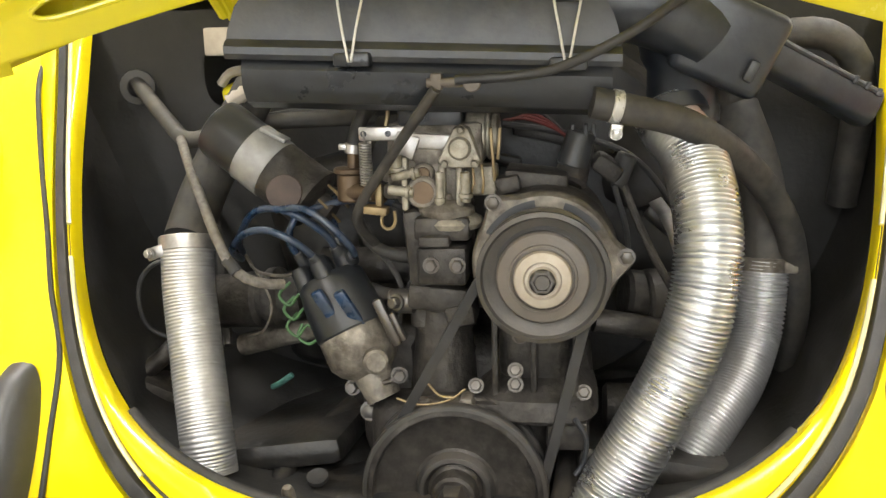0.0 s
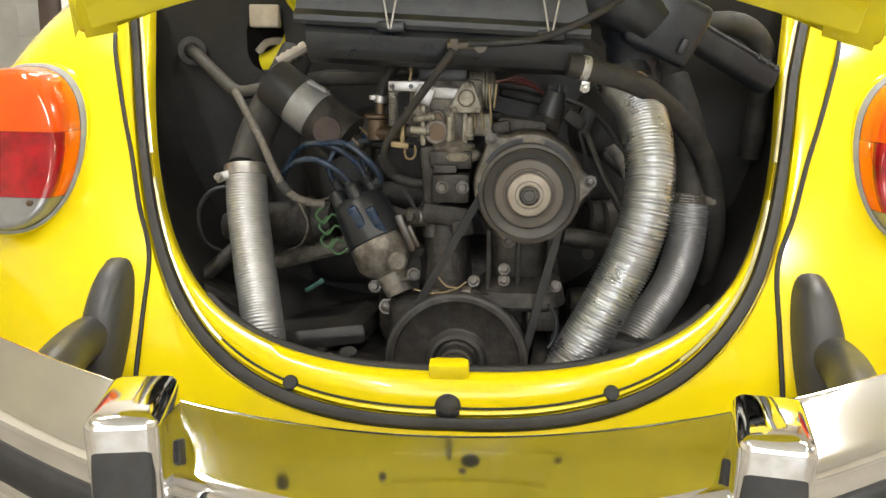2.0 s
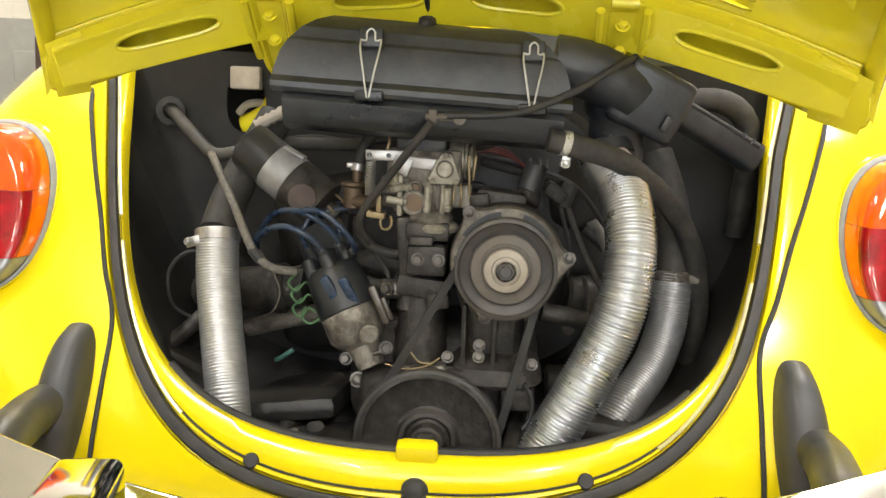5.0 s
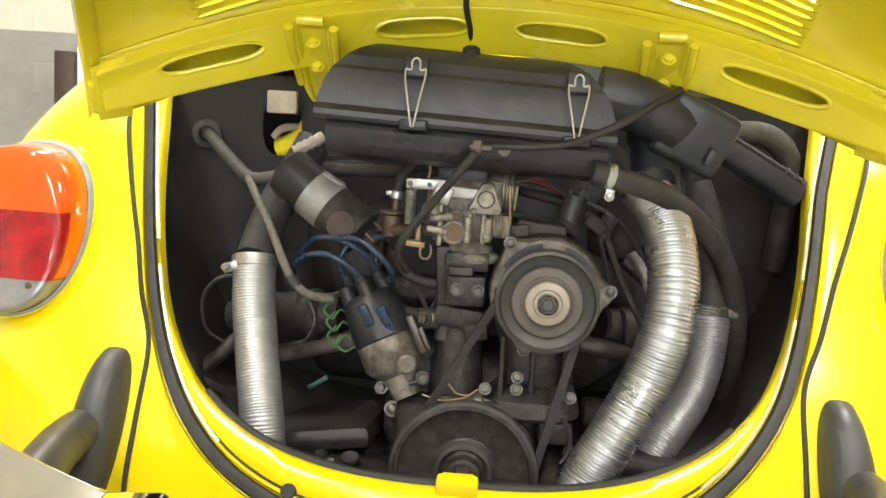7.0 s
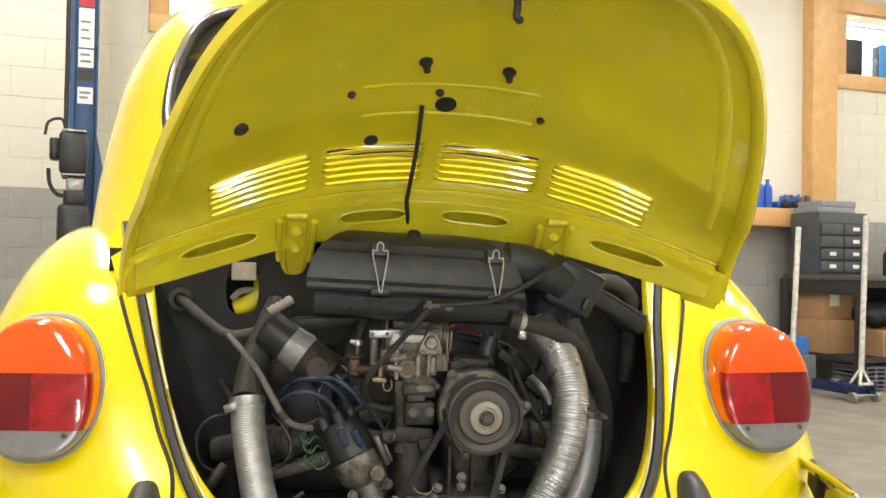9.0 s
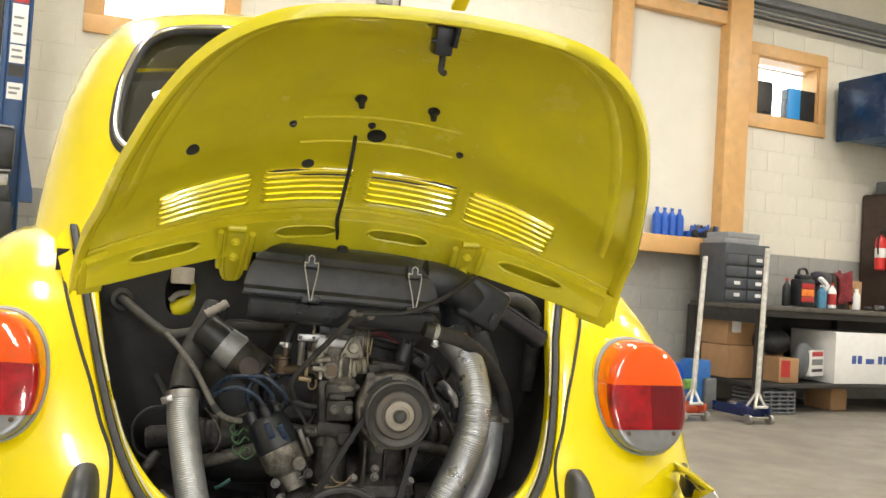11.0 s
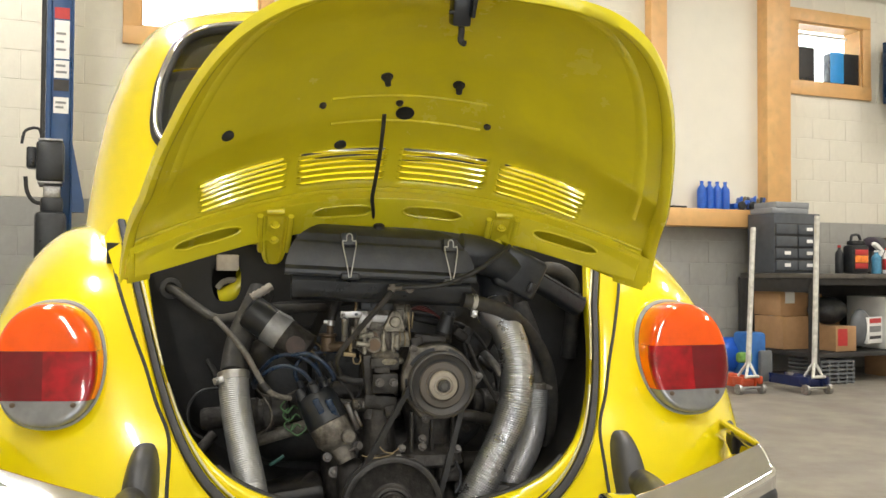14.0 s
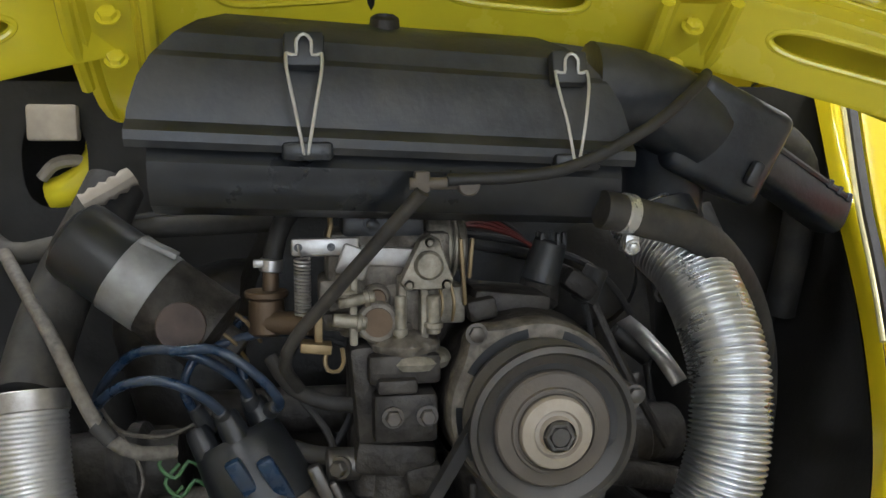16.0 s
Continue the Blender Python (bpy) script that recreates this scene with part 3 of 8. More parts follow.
def inside_window(f, z):
    zf = (z - WINDOW_Z[0]) / (WINDOW_Z[1] - WINDOW_Z[0])
    if not 0 < zf < 1:
        return False
    wide = 0.475 - 0.04 * zf
    return abs(f / wide) ** 5.5 + abs(2 * zf - 1) ** 5.5 < 1


bm = B()
nf = 96
zz = [0.80 + k * 0.0125 for k in range(69)] + [1.665, 1.675, 1.683]
vs = [[bm.verts.new(shell(z, -1 + 2 * k / nf)) for k in range(nf + 1)] for z in zz]
for i in range(len(zz) - 1):
    for k in range(nf):
        f, z = -1 + 2 * (k + 0.5) / nf, (zz[i] + zz[i + 1]) / 2
        p = shell(z, f)
        if inside_window(f, z) or (z < 0.975 and abs(p.x) < 0.46) or (z < 0.87 and abs(p.x) < 0.48):
            continue
        bm.faces.new((vs[i][k], vs[i][k + 1], vs[i + 1][k + 1], vs[i + 1][k]))
for i in range(len(zz) - 1):
    for k, sx in ((0, -1), (nf, 1)):
        a, b = vs[i][k].co, vs[i + 1][k].co
        if 1.16 < zz[i] < 1.50:
            continue
        fa, fb = bm.verts.new((a.x, 3.2, a.z)), bm.verts.new((b.x, 3.2, b.z))
        bm.faces.new((vs[i][k], vs[i + 1][k], fb, fa))
top = [v for v in vs[-1]]
bm.faces.new(top + [bm.verts.new((0.12, 3.2, 1.683)), bm.verts.new((-0.12, 3.2, 1.683))])
bmesh.ops.delete(bm, geom=[v for v in bm.verts if not v.link_faces], context="VERTS")
part("body_shell", bm, YELLOW, car, "glossy yellow rounded body and roof", angle=60)

edge = [window_edge(2 * math.pi * k / 72) for k in range(72)]
for name, r, off, m, lab in (("window_rubber", 0.014, 0.0, RUBBER, "black rear window rubber"), ("chrome_trim", 0.006, 0.012, CHROME, "bright chrome trim round the rear window")):
    bm = B()
    pts = [shell(z, f) + Vector((0, -off, off * 0.6)) for f, z in edge]
    tube(bm, pts + pts[:2], r, 10, 0.02, caps=False)
    part(name, bm, m, car, lab)
bm = B()
sheet(bm, [[shell(WINDOW_Z[0] - 0.01 + (WINDOW_Z[1] - WINDOW_Z[0] + 0.02) * i / 10, -0.48 + 0.96 * k / 24) + Vector((0, 0.012, -0.006)) for k in range(25)] for i in range(11)])
g = part("rear_window", bm, GLASS, car, "clear curved rear window glass")
g.visible_shadow = False
for sx in (-1, 1):
    bm = B()
    sheet(bm, [[Vector((sx * (curve_at(z, UZ, UW) - 0.004), y, z)) for y in (1.5, 1.8, 2.4, 3.2)] for z in (1.16, 1.25, 1.35, 1.45, 1.505)])
    side_glass = part("side_window", bm, GLASS, car, "clear side window glass")
    side_glass.visible_shadow = False

# inside of the cabin behind the glass
bm = B()
box(bm, (0, 1.55, 1.00), (1.18, 0.10, 0.50), (12, 0, 0), 0.04)
part("rear_seat", bm, GREY_STEEL, car, "dark grey vinyl rear seat back")
for sx in (-0.28, 0.28):
    bm = B()
    box(bm, (sx, 2.1, 1.28), (0.30, 0.10, 0.30), (8, 0, 0), 0.05, 3)
    seat = part("front_seat", bm, GREY_STEEL, car, "dark grey vinyl front seat back")
    bm = B()
    tube(bm, [(sx - 0.17, 2.04, 1.10), (sx - 0.165, 2.05, 1.30), (sx - 0.12, 2.06, 1.43), (sx, 2.06, 1.455), (sx + 0.12, 2.06, 1.43), (sx + 0.165, 2.05, 1.30), (sx + 0.17, 2.04, 1.10)], 0.020, 10, 0.02)
    part("seat_piping", bm, WHITE, seat, "pale seat edge")
bm = B()
box(bm, (0, 3.2, 0.75), (1.3, 0.05, 0.8))
part("dashboard", bm, GREY_STEEL, car, "dark cabin front")
bm = B()
sheet(bm, [[(sx, y, z - 0.05) for sx in (-0.5, 0, 0.5)] for y, z in ((1.15, 1.52), (1.4, 1.6), (2.0, 1.66), (3.2, 1.66))])
part("headliner", bm, PALE_PLASTIC, car, "pale headliner")

# nose, sills and wheels carry the car
bm = B()
box(bm, (0, 2.35, 0.62), (1.30, 2.2, 0.60), (0, 0, 0), 0.10, 4)
box(bm, (0, 3.75, 0.66), (1.10, 0.9, 0.62), (0, 0, 0), 0.24, 6)
part("front_body", bm, YELLOW, car, "yellow front body and doors", angle=60)
for x, y in ((-0.66, 0.95), (0.66, 0.95), (-0.66, 3.35), (0.66, 3.35)):
    bm = B()
    lathe(bm, (x - 0.075, y, 0.315), (1, 0, 0), [(0.19, 0.0), (0.27, 0.0), (0.31, 0.02), (0.315, 0.05), (0.315, 0.10), (0.31, 0.13), (0.27, 0.15), (0.19, 0.15)], 40)
    w = part("wheel", bm, RUBBER, car, "black tyre")
    bm = B()
    lathe(bm, (x - 0.06, y, 0.315), (1, 0, 0), [(0.0, 0.03), (0.06, 0.03), (0.10, 0.05), (0.19, 0.0), (0.19, 0.12), (0.10, 0.09), (0.0, 0.09)], 32)
    part("rim", bm, ZINC, w, "silver steel rim")

# engine bay: side walls, bulkhead and floor tin
bm = B()
side_rows = []
for x, z in mix2(c_in, c_si, -0.16)[4:-4]:
    p = skin(x, z, -0.024)
    far = Vector((x * 1.06, 0.590 - 0.12 * abs(x) ** 2, max(z - 0.03, 0.44)))
    side_rows.append([p, p.lerp(far, 0.12) + Vector((x * 0.03, 0, -0.03 if z < 0.6 else 0)), p.lerp(far, 0.35) + Vector((x * 0.07, 0, -0.03 if z < 0.6 else 0)), p.lerp(far, 0.75) + Vector((x * 0.07, 0, -0.02 if z < 0.6 else 0)), far])
sheet(bm, side_rows)
part("engine_bay_liner", bm, BOARD, car, "dusty black engine bay walls and floor tin")
bm = B()
HOLE = (-0.297, 0.868, 0.028, 0.041)
nx, nz = 240, 150
vs = [[bm.verts.new((-0.52 + 1.04 * k / nx, 0.580 - 0.10 * abs(-0.52 + 1.04 * k / nx) ** 2, 0.42 + 0.52 * i / nz)) for k in range(nx + 1)] for i in range(nz + 1)]
for i in range(nz):
    for k in range(nx):
        x, z = -0.52 + 1.04 * (k + 0.5) / nx, 0.42 + 0.52 * (i + 0.5) / nz
        if abs((x - HOLE[0]) / HOLE[2]) ** 2.6 + abs((z - HOLE[1]) / HOLE[3]) ** 2.6 < 1:
            continue
        bm.faces.new((vs[i][k], vs[i][k + 1], vs[i + 1][k + 1], vs[i + 1][k]))
for e in [v for v in bm.verts if not v.link_faces]:
    bm.verts.remove(e)
for v in bm.verts:
    if any(len(e.link_faces) < 2 for e in v.link_edges) and abs(v.co.x - HOLE[0]) < 0.06 and abs(v.co.z - HOLE[1]) < 0.06:
        u, w = v.co.x - HOLE[0], v.co.z - HOLE[1]
        f = (abs(u / HOLE[2]) ** 2.6 + abs(w / HOLE[3]) ** 2.6) ** (1 / 2.6)
        v.co.x, v.co.z = HOLE[0] + u / f, HOLE[1] + w / f
part("bulkhead", bm, BOARD, car, "dusty black bulkhead board with a cut-out")
# added box that keeps light off the panel behind the cut-out
bm = B()
ring = [(-0.47, 0.70), (-0.47, 0.99), (-0.16, 0.99), (-0.16, 0.70), (-0.47, 0.70)]
vs = sheet(bm, [[Vector((x, y, z)) for x, z in ring] for y in (0.583, 0.76)])
bm.faces.new(vs[-1][:-1])
part("light_shroud", bm, BOARD, car, "black box added behind the cut-out to block light")
bm = B()
box(bm, (-0.238, 0.642, 0.871), (0.10, 0.02, 0.20), (14, 0, 30), 0.01)
tube(bm, [(-0.309, 0.614, 0.835), (-0.279, 0.606, 0.849), (-0.256, 0.609, 0.884), (-0.246, 0.614, 0.925)], 0.018, 12)
part("inner_panel", bm, YELLOW_SHADED, car, "yellow inner body panel behind the cut-out")
bm = B()
tube(bm, [(-0.316, 0.598, 0.853), (-0.303, 0.595, 0.866), (-0.284, 0.598, 0.869), (-0.270, 0.604, 0.862)], 0.006, 8, 0.006)
part("lead", bm, PALE_PLASTIC, car)
bm = B()
box(bm, (-0.295, 0.565, 0.903), (0.042, 0.030, 0.032), (0, 0, 6), 0.003)
part("relay", bm, PALE_PLASTIC, car, "small beige relay box on the bulkhead")

# ---- car: engine lid, held open ----
LZ = (0.43, 0.50, 0.60, 0.727, 0.795, 0.875, 0.935, 0.975)
LY = (0.173, 0.162, 0.180, 0.237, 0.280, 0.328, 0.385, 0.442)
PIVOT = (0.455, 0.985)


def lid_at(x, z, off=0.0):
    """A point of the open lid by its place on the shut one; off: metres to the inner side."""
    e = 0.002
    y = curve_at(z, LZ, LY)
    k = 0.75 - 0.23 * min(1, max(0, (z - 0.80) / 0.15)) - 0.16 * max(0, (0.70 - z) / 0.2)
    sl = (curve_at(z + e, LZ, LY) - curve_at(z - e, LZ, LY)) / (2 * e)
    n = Vector((-2 * k * x, 1, -sl)).normalized()
    p = Vector((x, y + k * x * x, z)) + n * off
    f = (x / 0.37) ** 2
    f = f / math.sqrt(1 + f * f)    # the hinge edge is arched: its ends lie further to the rear
    return Vector((p.x * (1 - 0.085 * f) + 0.055 * max(0, 0.97 - z), PIVOT[0] + (p.z - PIVOT[1]) - 0.015 - 0.125 * f, PIVOT[1] - (p.y - PIVOT[0]) - 0.010 * f))


LID_EDGE = {-1: ((0.493, 0.967), (0.422, 0.645), (0.228, 0.443), (0, 0.445)), 1: ((0.512, 0.959), (0.440, 0.679), (0.345, 0.443), (0, 0.445))}
lid_pts = {s: [bezier([(x, z, 0) for x, z in LID_EDGE[s]], k / 400) for k in range(401)] for s in (-1, 1)}


def lid_half(z, side):
    best = min(lid_pts[side], key=lambda p: abs(p.y - z))
    return best.x



def lid_pt(x, z, off=0.0):
    """The same by the true sideways place on the open lid."""
    return lid_at(x - 0.055 * max(0, 0.97 - z), z, off)


lid_rows = [0.985 - (0.985 - 0.4455) * math.sin(math.pi / 2 * k / 150) for k in range(151)]
LOUVRE_X, LOUVRE_Z, PITCH = (-0.273, -0.092, 0.092, 0.273), 0.8826, 0.0097
bm = B()
grid = []
for z in lid_rows:
    row = []
    for k in range(181):
        f = -1 + 2 * k / 180
        zz = z - 0.022 * f ** 4 * max(0, (z - 0.8) / 0.185)
        row.append((lid_half(zz, -1 if f < 0 else 1) * math.sin(math.pi / 2 * f), zz))
    grid.append(row)
vs = [[bm.verts.new(lid_at(x, z)) for x, z in row] for row in grid]
for i in range(150):
    for k in range(180):
        x, z = (grid[i][k][0] + grid[i][k + 1][0]) / 2, (grid[i][k][1] + grid[i + 1][k][1]) / 2
        if LOUVRE_Z - 0.005 < z < LOUVRE_Z + 5.45 * PITCH and any(abs(x - g) < 0.0765 for g in LOUVRE_X):
            continue
        bm.faces.new((vs[i][k], vs[i][k + 1], vs[i + 1][k + 1], vs[i + 1][k]))
bmesh.ops.delete(bm, geom=[v for v in bm.verts if not v.link_faces], context="VERTS")
lid = part("engine_lid", bm, YELLOW_SHADED, car, "yellow engine lid raised, seen from its inner side", angle=60)
sol = lid.modifiers.new("sheet", "SOLIDIFY")
sol.thickness, sol.offset = 0.003, 0

# rolled flange along the edge
outline = [(-p.x, p.y) for p in lid_pts[-1][::8]] + [(p.x, p.y) for p in reversed(lid_pts[1][:-1:8])]
bm = B()
cx, cz = 0.0, 0.72
rows = []
for f, off in ((1.004, -0.002), (1.008, 0.004), (1.004, 0.014), (0.985, 0.016), (0.965, 0.012), (0.955, 0.004)):
    rows.append([lid_at(cx + (x - cx) * f, cz + (z - cz) * f, off) for x, z in outline])
sheet(bm, rows)
part("flange", bm, YELLOW_SHADED, lid, "folded lid edge", angle=60)
# soft stiffening ridge inside the edge
bm = B()
rows = []
for f, off in ((0.912, -0.003), (0.89, 0.003), (0.865, 0.0042), (0.825, -0.003)):
    rows.append([lid_at(cx + (x - cx) * f, cz + (z - cz) * f * 1.0, off) for x, z in outline[4:-4]])
sheet(bm, rows)
part("stiffening_ridge", bm, YELLOW_SHADED, lid, angle=80)

# louvres: tilted slats over open slots
for gx in LOUVRE_X:
    for k in range(6):
        z = LOUVRE_Z + PITCH * k
        bm = B()
        rows = []
        for i in range(15):
            x = gx - 0.081 + 0.162 * i / 14
            fade = min(1.0, 0.25 + 4.5 * min(i, 14 - i) / 7)
            rows.append([lid_at(x, z + PITCH * a, 0.001 + 0.0072 * fade * o) for a, o in ((-0.40, 1.10), (-0.36, 1.18), (-0.28, 1.05), (-0.08, 0.45), (0.06, 0.0), (0.12, -0.12), (0.20, -0.14), (0.50, -0.14), (0.80, -0.14))])
        sheet(bm, rows)
        part("slat", bm, YELLOW_SHADED, lid, angle=80)

# slotted rail along the hinge side
bm = B()
nx, nz = 480, 60
SLOTS = ((-0.338, 0.062), (-0.085, 0.056), (0.085, 0.056), (0.338, 0.062))


def rail_z(x, f):
    return 0.943 + f * (0.986 - 0.943) - 0.020 * (x / 0.48) ** 4


vs = []
for i in range(nz + 1):
    f = i / nz
    rise = 0.026 if 0.12 < f < 0.93 else 0.004
    vs.append([bm.verts.new(lid_at(-0.470 + 0.95 * k / nx, rail_z(-0.470 + 0.95 * k / nx, f), rise)) for k in range(nx + 1)])
for i in range(nz):
    for k in range(nx):
        x, f = -0.470 + 0.95 * (k + 0.5) / nx, (i + 0.5) / nz
        if any(((x - c) / h) ** 4 + ((f - 0.47) / 0.145) ** 2 < 1 for c, h in SLOTS):
            continue
        bm.faces.new((vs[i][k], vs[i][k + 1], vs[i + 1][k + 1], vs[i + 1][k]))
rail = part("slotted_rail", bm, YELLOW_SHADED, lid, "yellow stiffening rail with long slots", angle=50)
for c, h in SLOTS:
    ring = []
    for k in range(49):
        a = 2 * math.pi * k / 48
        x, f = c + h * math.copysign(abs(math.cos(a)) ** 0.5, math.cos(a)), 0.47 + 0.145 * math.sin(a)
        ring.append(lid_at(x, rail_z(x, f), 0.0265))
    bm = B()
    tube(bm, ring + ring[1:2], 0.0030, 8, 0.004, caps=False)
    part("slot_rim", bm, YELLOW_SHADED, rail, "rolled slot edge")
sol = rail.modifiers.new("sheet", "SOLIDIFY")
sol.thickness, sol.offset = 0.004, 0
# folded ends of the rail
for sx in (-1, 1):
    bm = B()
    a = [lid_at(sx * x, z, o) for x, z, o in ((0.43, 0.925, 0.016), (LID_EDGE[sx][0][0] - 0.012, 0.918, 0.016), (LID_EDGE[sx][0][0] - 0.004, 0.962, 0.012), (0.44, 0.972, 0.010))]
    b = [p + Vector((0, 0.012, -0.018)) for p in a]
    va, vb = [bm.verts.new(p) for p in a], [bm.verts.new(p) for p in b]
    bm.faces.new(va)
    bm.faces.new(vb)
    for k in range(4):
        bm.faces.new((va[k], va[(k + 1) % 4], vb[(k + 1) % 4], vb[k]))
    bmesh.ops.bevel(bm, geom=bm.edges[:], offset=0.005, segments=2, affect="EDGES")
    part("corner_gusset", bm, YELLOW_SHADED, lid, "folded yellow lid corner")

# hinges
for sx in (-1, 1):
    bm = B()
    top = Vector((sx * 0.202, 0.318, 0.982))
    low = Vector((sx * 0.207, 0.415, 0.912))
    d = (low - top).normalized()
    for k in (-1, 1):
        tube(bm, [top + Vector((k * 0.026, 0, 0.0)), top.lerp(low, 0.4) + Vector((k * 0.0255, -0.004, 0)), top.lerp(low, 0.82) + Vector((k * 0.0235, 0, 0.0))], 0.0055, 8, 0.01)
    rows = [[p + Vector((w * q, o, 0)) for w, o in ((-0.026, 0.0), (-0.018, -0.002), (-0.014, 0.008), (0.014, 0.008), (0.018, -0.002), (0.026, 0.0))]
            for p, q in ((top, 1.0), (top.lerp(low, 0.35), 0.98), (top.lerp(low, 0.8), 0.86), (low, 0.74), (low.lerp(top, -0.12), 0.56), (low.lerp(top, -0.17), 0.30))]
    sheet(bm, rows)
    cyl(bm, top + Vector((-0.015, -0.004, 0.008)), top + Vector((0.015, -0.004, 0.008)), 0.0060, n=14)
    h = part("hinge", bm, YELLOW_SHADED, lid, "yellow pressed lid hinge")
    for f in (0.22, 0.58):
        bm = B()
        bolt(bm, top.lerp(low, f) + Vector((0, -0.001, 0)), (0, -0.75, 0.6), 0.0062, 0.006)
        part("bolt", bm, YELLOW_SHADED, h)

# details of the inner face


def lid_dir(x, z):
    return (lid_pt(x, z, 0.01) - lid_pt(x, z, 0.0)).normalized()


for x, z in ((-0.292, 0.778), (-0.094, 0.868)):
    bm = B()
    lathe(bm, lid_pt(x, z, 0.001), lid_dir(x, z), [(0.011, 0), (0.011, 0.002), (0.008, 0.004), (0, 0.004)], 18)
    part("plug", bm, RUBBER, lid, "round black disc")
# no hole is cut: a black disc stands for its shade
bm = B()
lathe(bm, lid_pt(0.012, 0.797, 0.0025), lid_dir(0.012, 0.797), [(0.016, 0), (0.016, 0.001), (0.0, 0.0012)], 24)
part("lock_hole_disc", bm, PLASTIC_NEW, lid, "black disc for the dark of a round hole")
for x, z in ((-0.131, 0.772), (0.155, 0.803), (0.0, 0.777)):
    bm = B()
    bolt(bm, lid_pt(x, z, 0.001), lid_dir(x, z), 0.0050, 0.006)
    part("nut", bm, STEEL, lid)
for x, z in ((-0.028, 0.724), (0.092, 0.732)):
    bm = B()
    bolt(bm, lid_pt(x, z, 0.001), lid_dir(x, z), 0.0075, 0.008)
    lathe(bm, lid_pt(x, z, 0.007), lid_dir(x, z), [(0.006, 0), (0.005, 0.012), (0, 0.013)], 10)
    part("bolt", bm, RUBBER, lid, "black lid bolt")
bm = B()
for z, o in ((0.815, 0.004), (0.763, 0.003)):
    tube(bm, [lid_pt(-0.115 + 0.26 * k / 6, z - (0.006 if o < 0.004 else 0) * 0, o * 0.4) for k in range(7)], 0.0030, 8, 0.01)
part("pressed_bead", bm, YELLOW_SHADED, lid, "long pressed bead")
# latch with its black spring hook
bm = B()
c = lid_pt(0.045, 0.476, 0.0)
box(bm, c + Vector((0, 0.012, -0.030)), (0.026, 0.034, 0.040), (20, 0, 0), 0.004)
box(bm, c + Vector((0, 0.012, -0.008)), (0.036, 0.044, 0.010), (12, 0, 0), 0.003)
cyl(bm, c + Vector((-0.018, 0.0, -0.036)), c + Vector((0.018, 0.0, -0.036)), 0.003, n=10)
box(bm, c + Vector((0.013, -0.008, -0.024)), (0.006, 0.024, 0.038), (25, 0, 10), 0.002)
latch = part("lid_latch", bm, PLASTIC_NEW, lid, "black lid latch")
bm = B()
tube(bm, [c + Vector((0.001, 0.012, -0.046)), c + Vector((0.002, 0.014, -0.058)), c + Vector((0.0, 0.010, -0.072)), c + Vector((0.004, 0.004, -0.077))], 0.0045, 10, 0.004)
part("hook", bm, RUBBER, latch)
bm = B()
c = lid_pt(0.05, 0.437, -0.012)
box(bm, c + Vector((0.004, 0, 0.004)), (0.020, 0.03, 0.010), (-20, 0, 0), 0.003)
cyl(bm, c + Vector((0.006, 0.0, 0.004)), c + Vector((0.008, -0.004, 0.020)), 0.007, 0.005, 14)
part("lid_handle", bm, YELLOW, lid, "yellow outer lid handle")
# thin black cable from the lid to the bay
bm = B()
tube(bm, [lid_pt(-0.023, 0.80, 0.003), lid_pt(-0.024, 0.83, 0.018), lid_pt(-0.025, 0.87, 0.028), lid_pt(-0.029, 0.92, 0.036), lid_pt(-0.031, 0.945, 0.035), lid_pt(-0.026, 0.965, 0.028), lid_pt(-0.024, 0.985, 0.02)], 0.0036, 8, 0.008)
part("cable", bm, RUBBER, lid, "thin black cable hanging inside the lid")

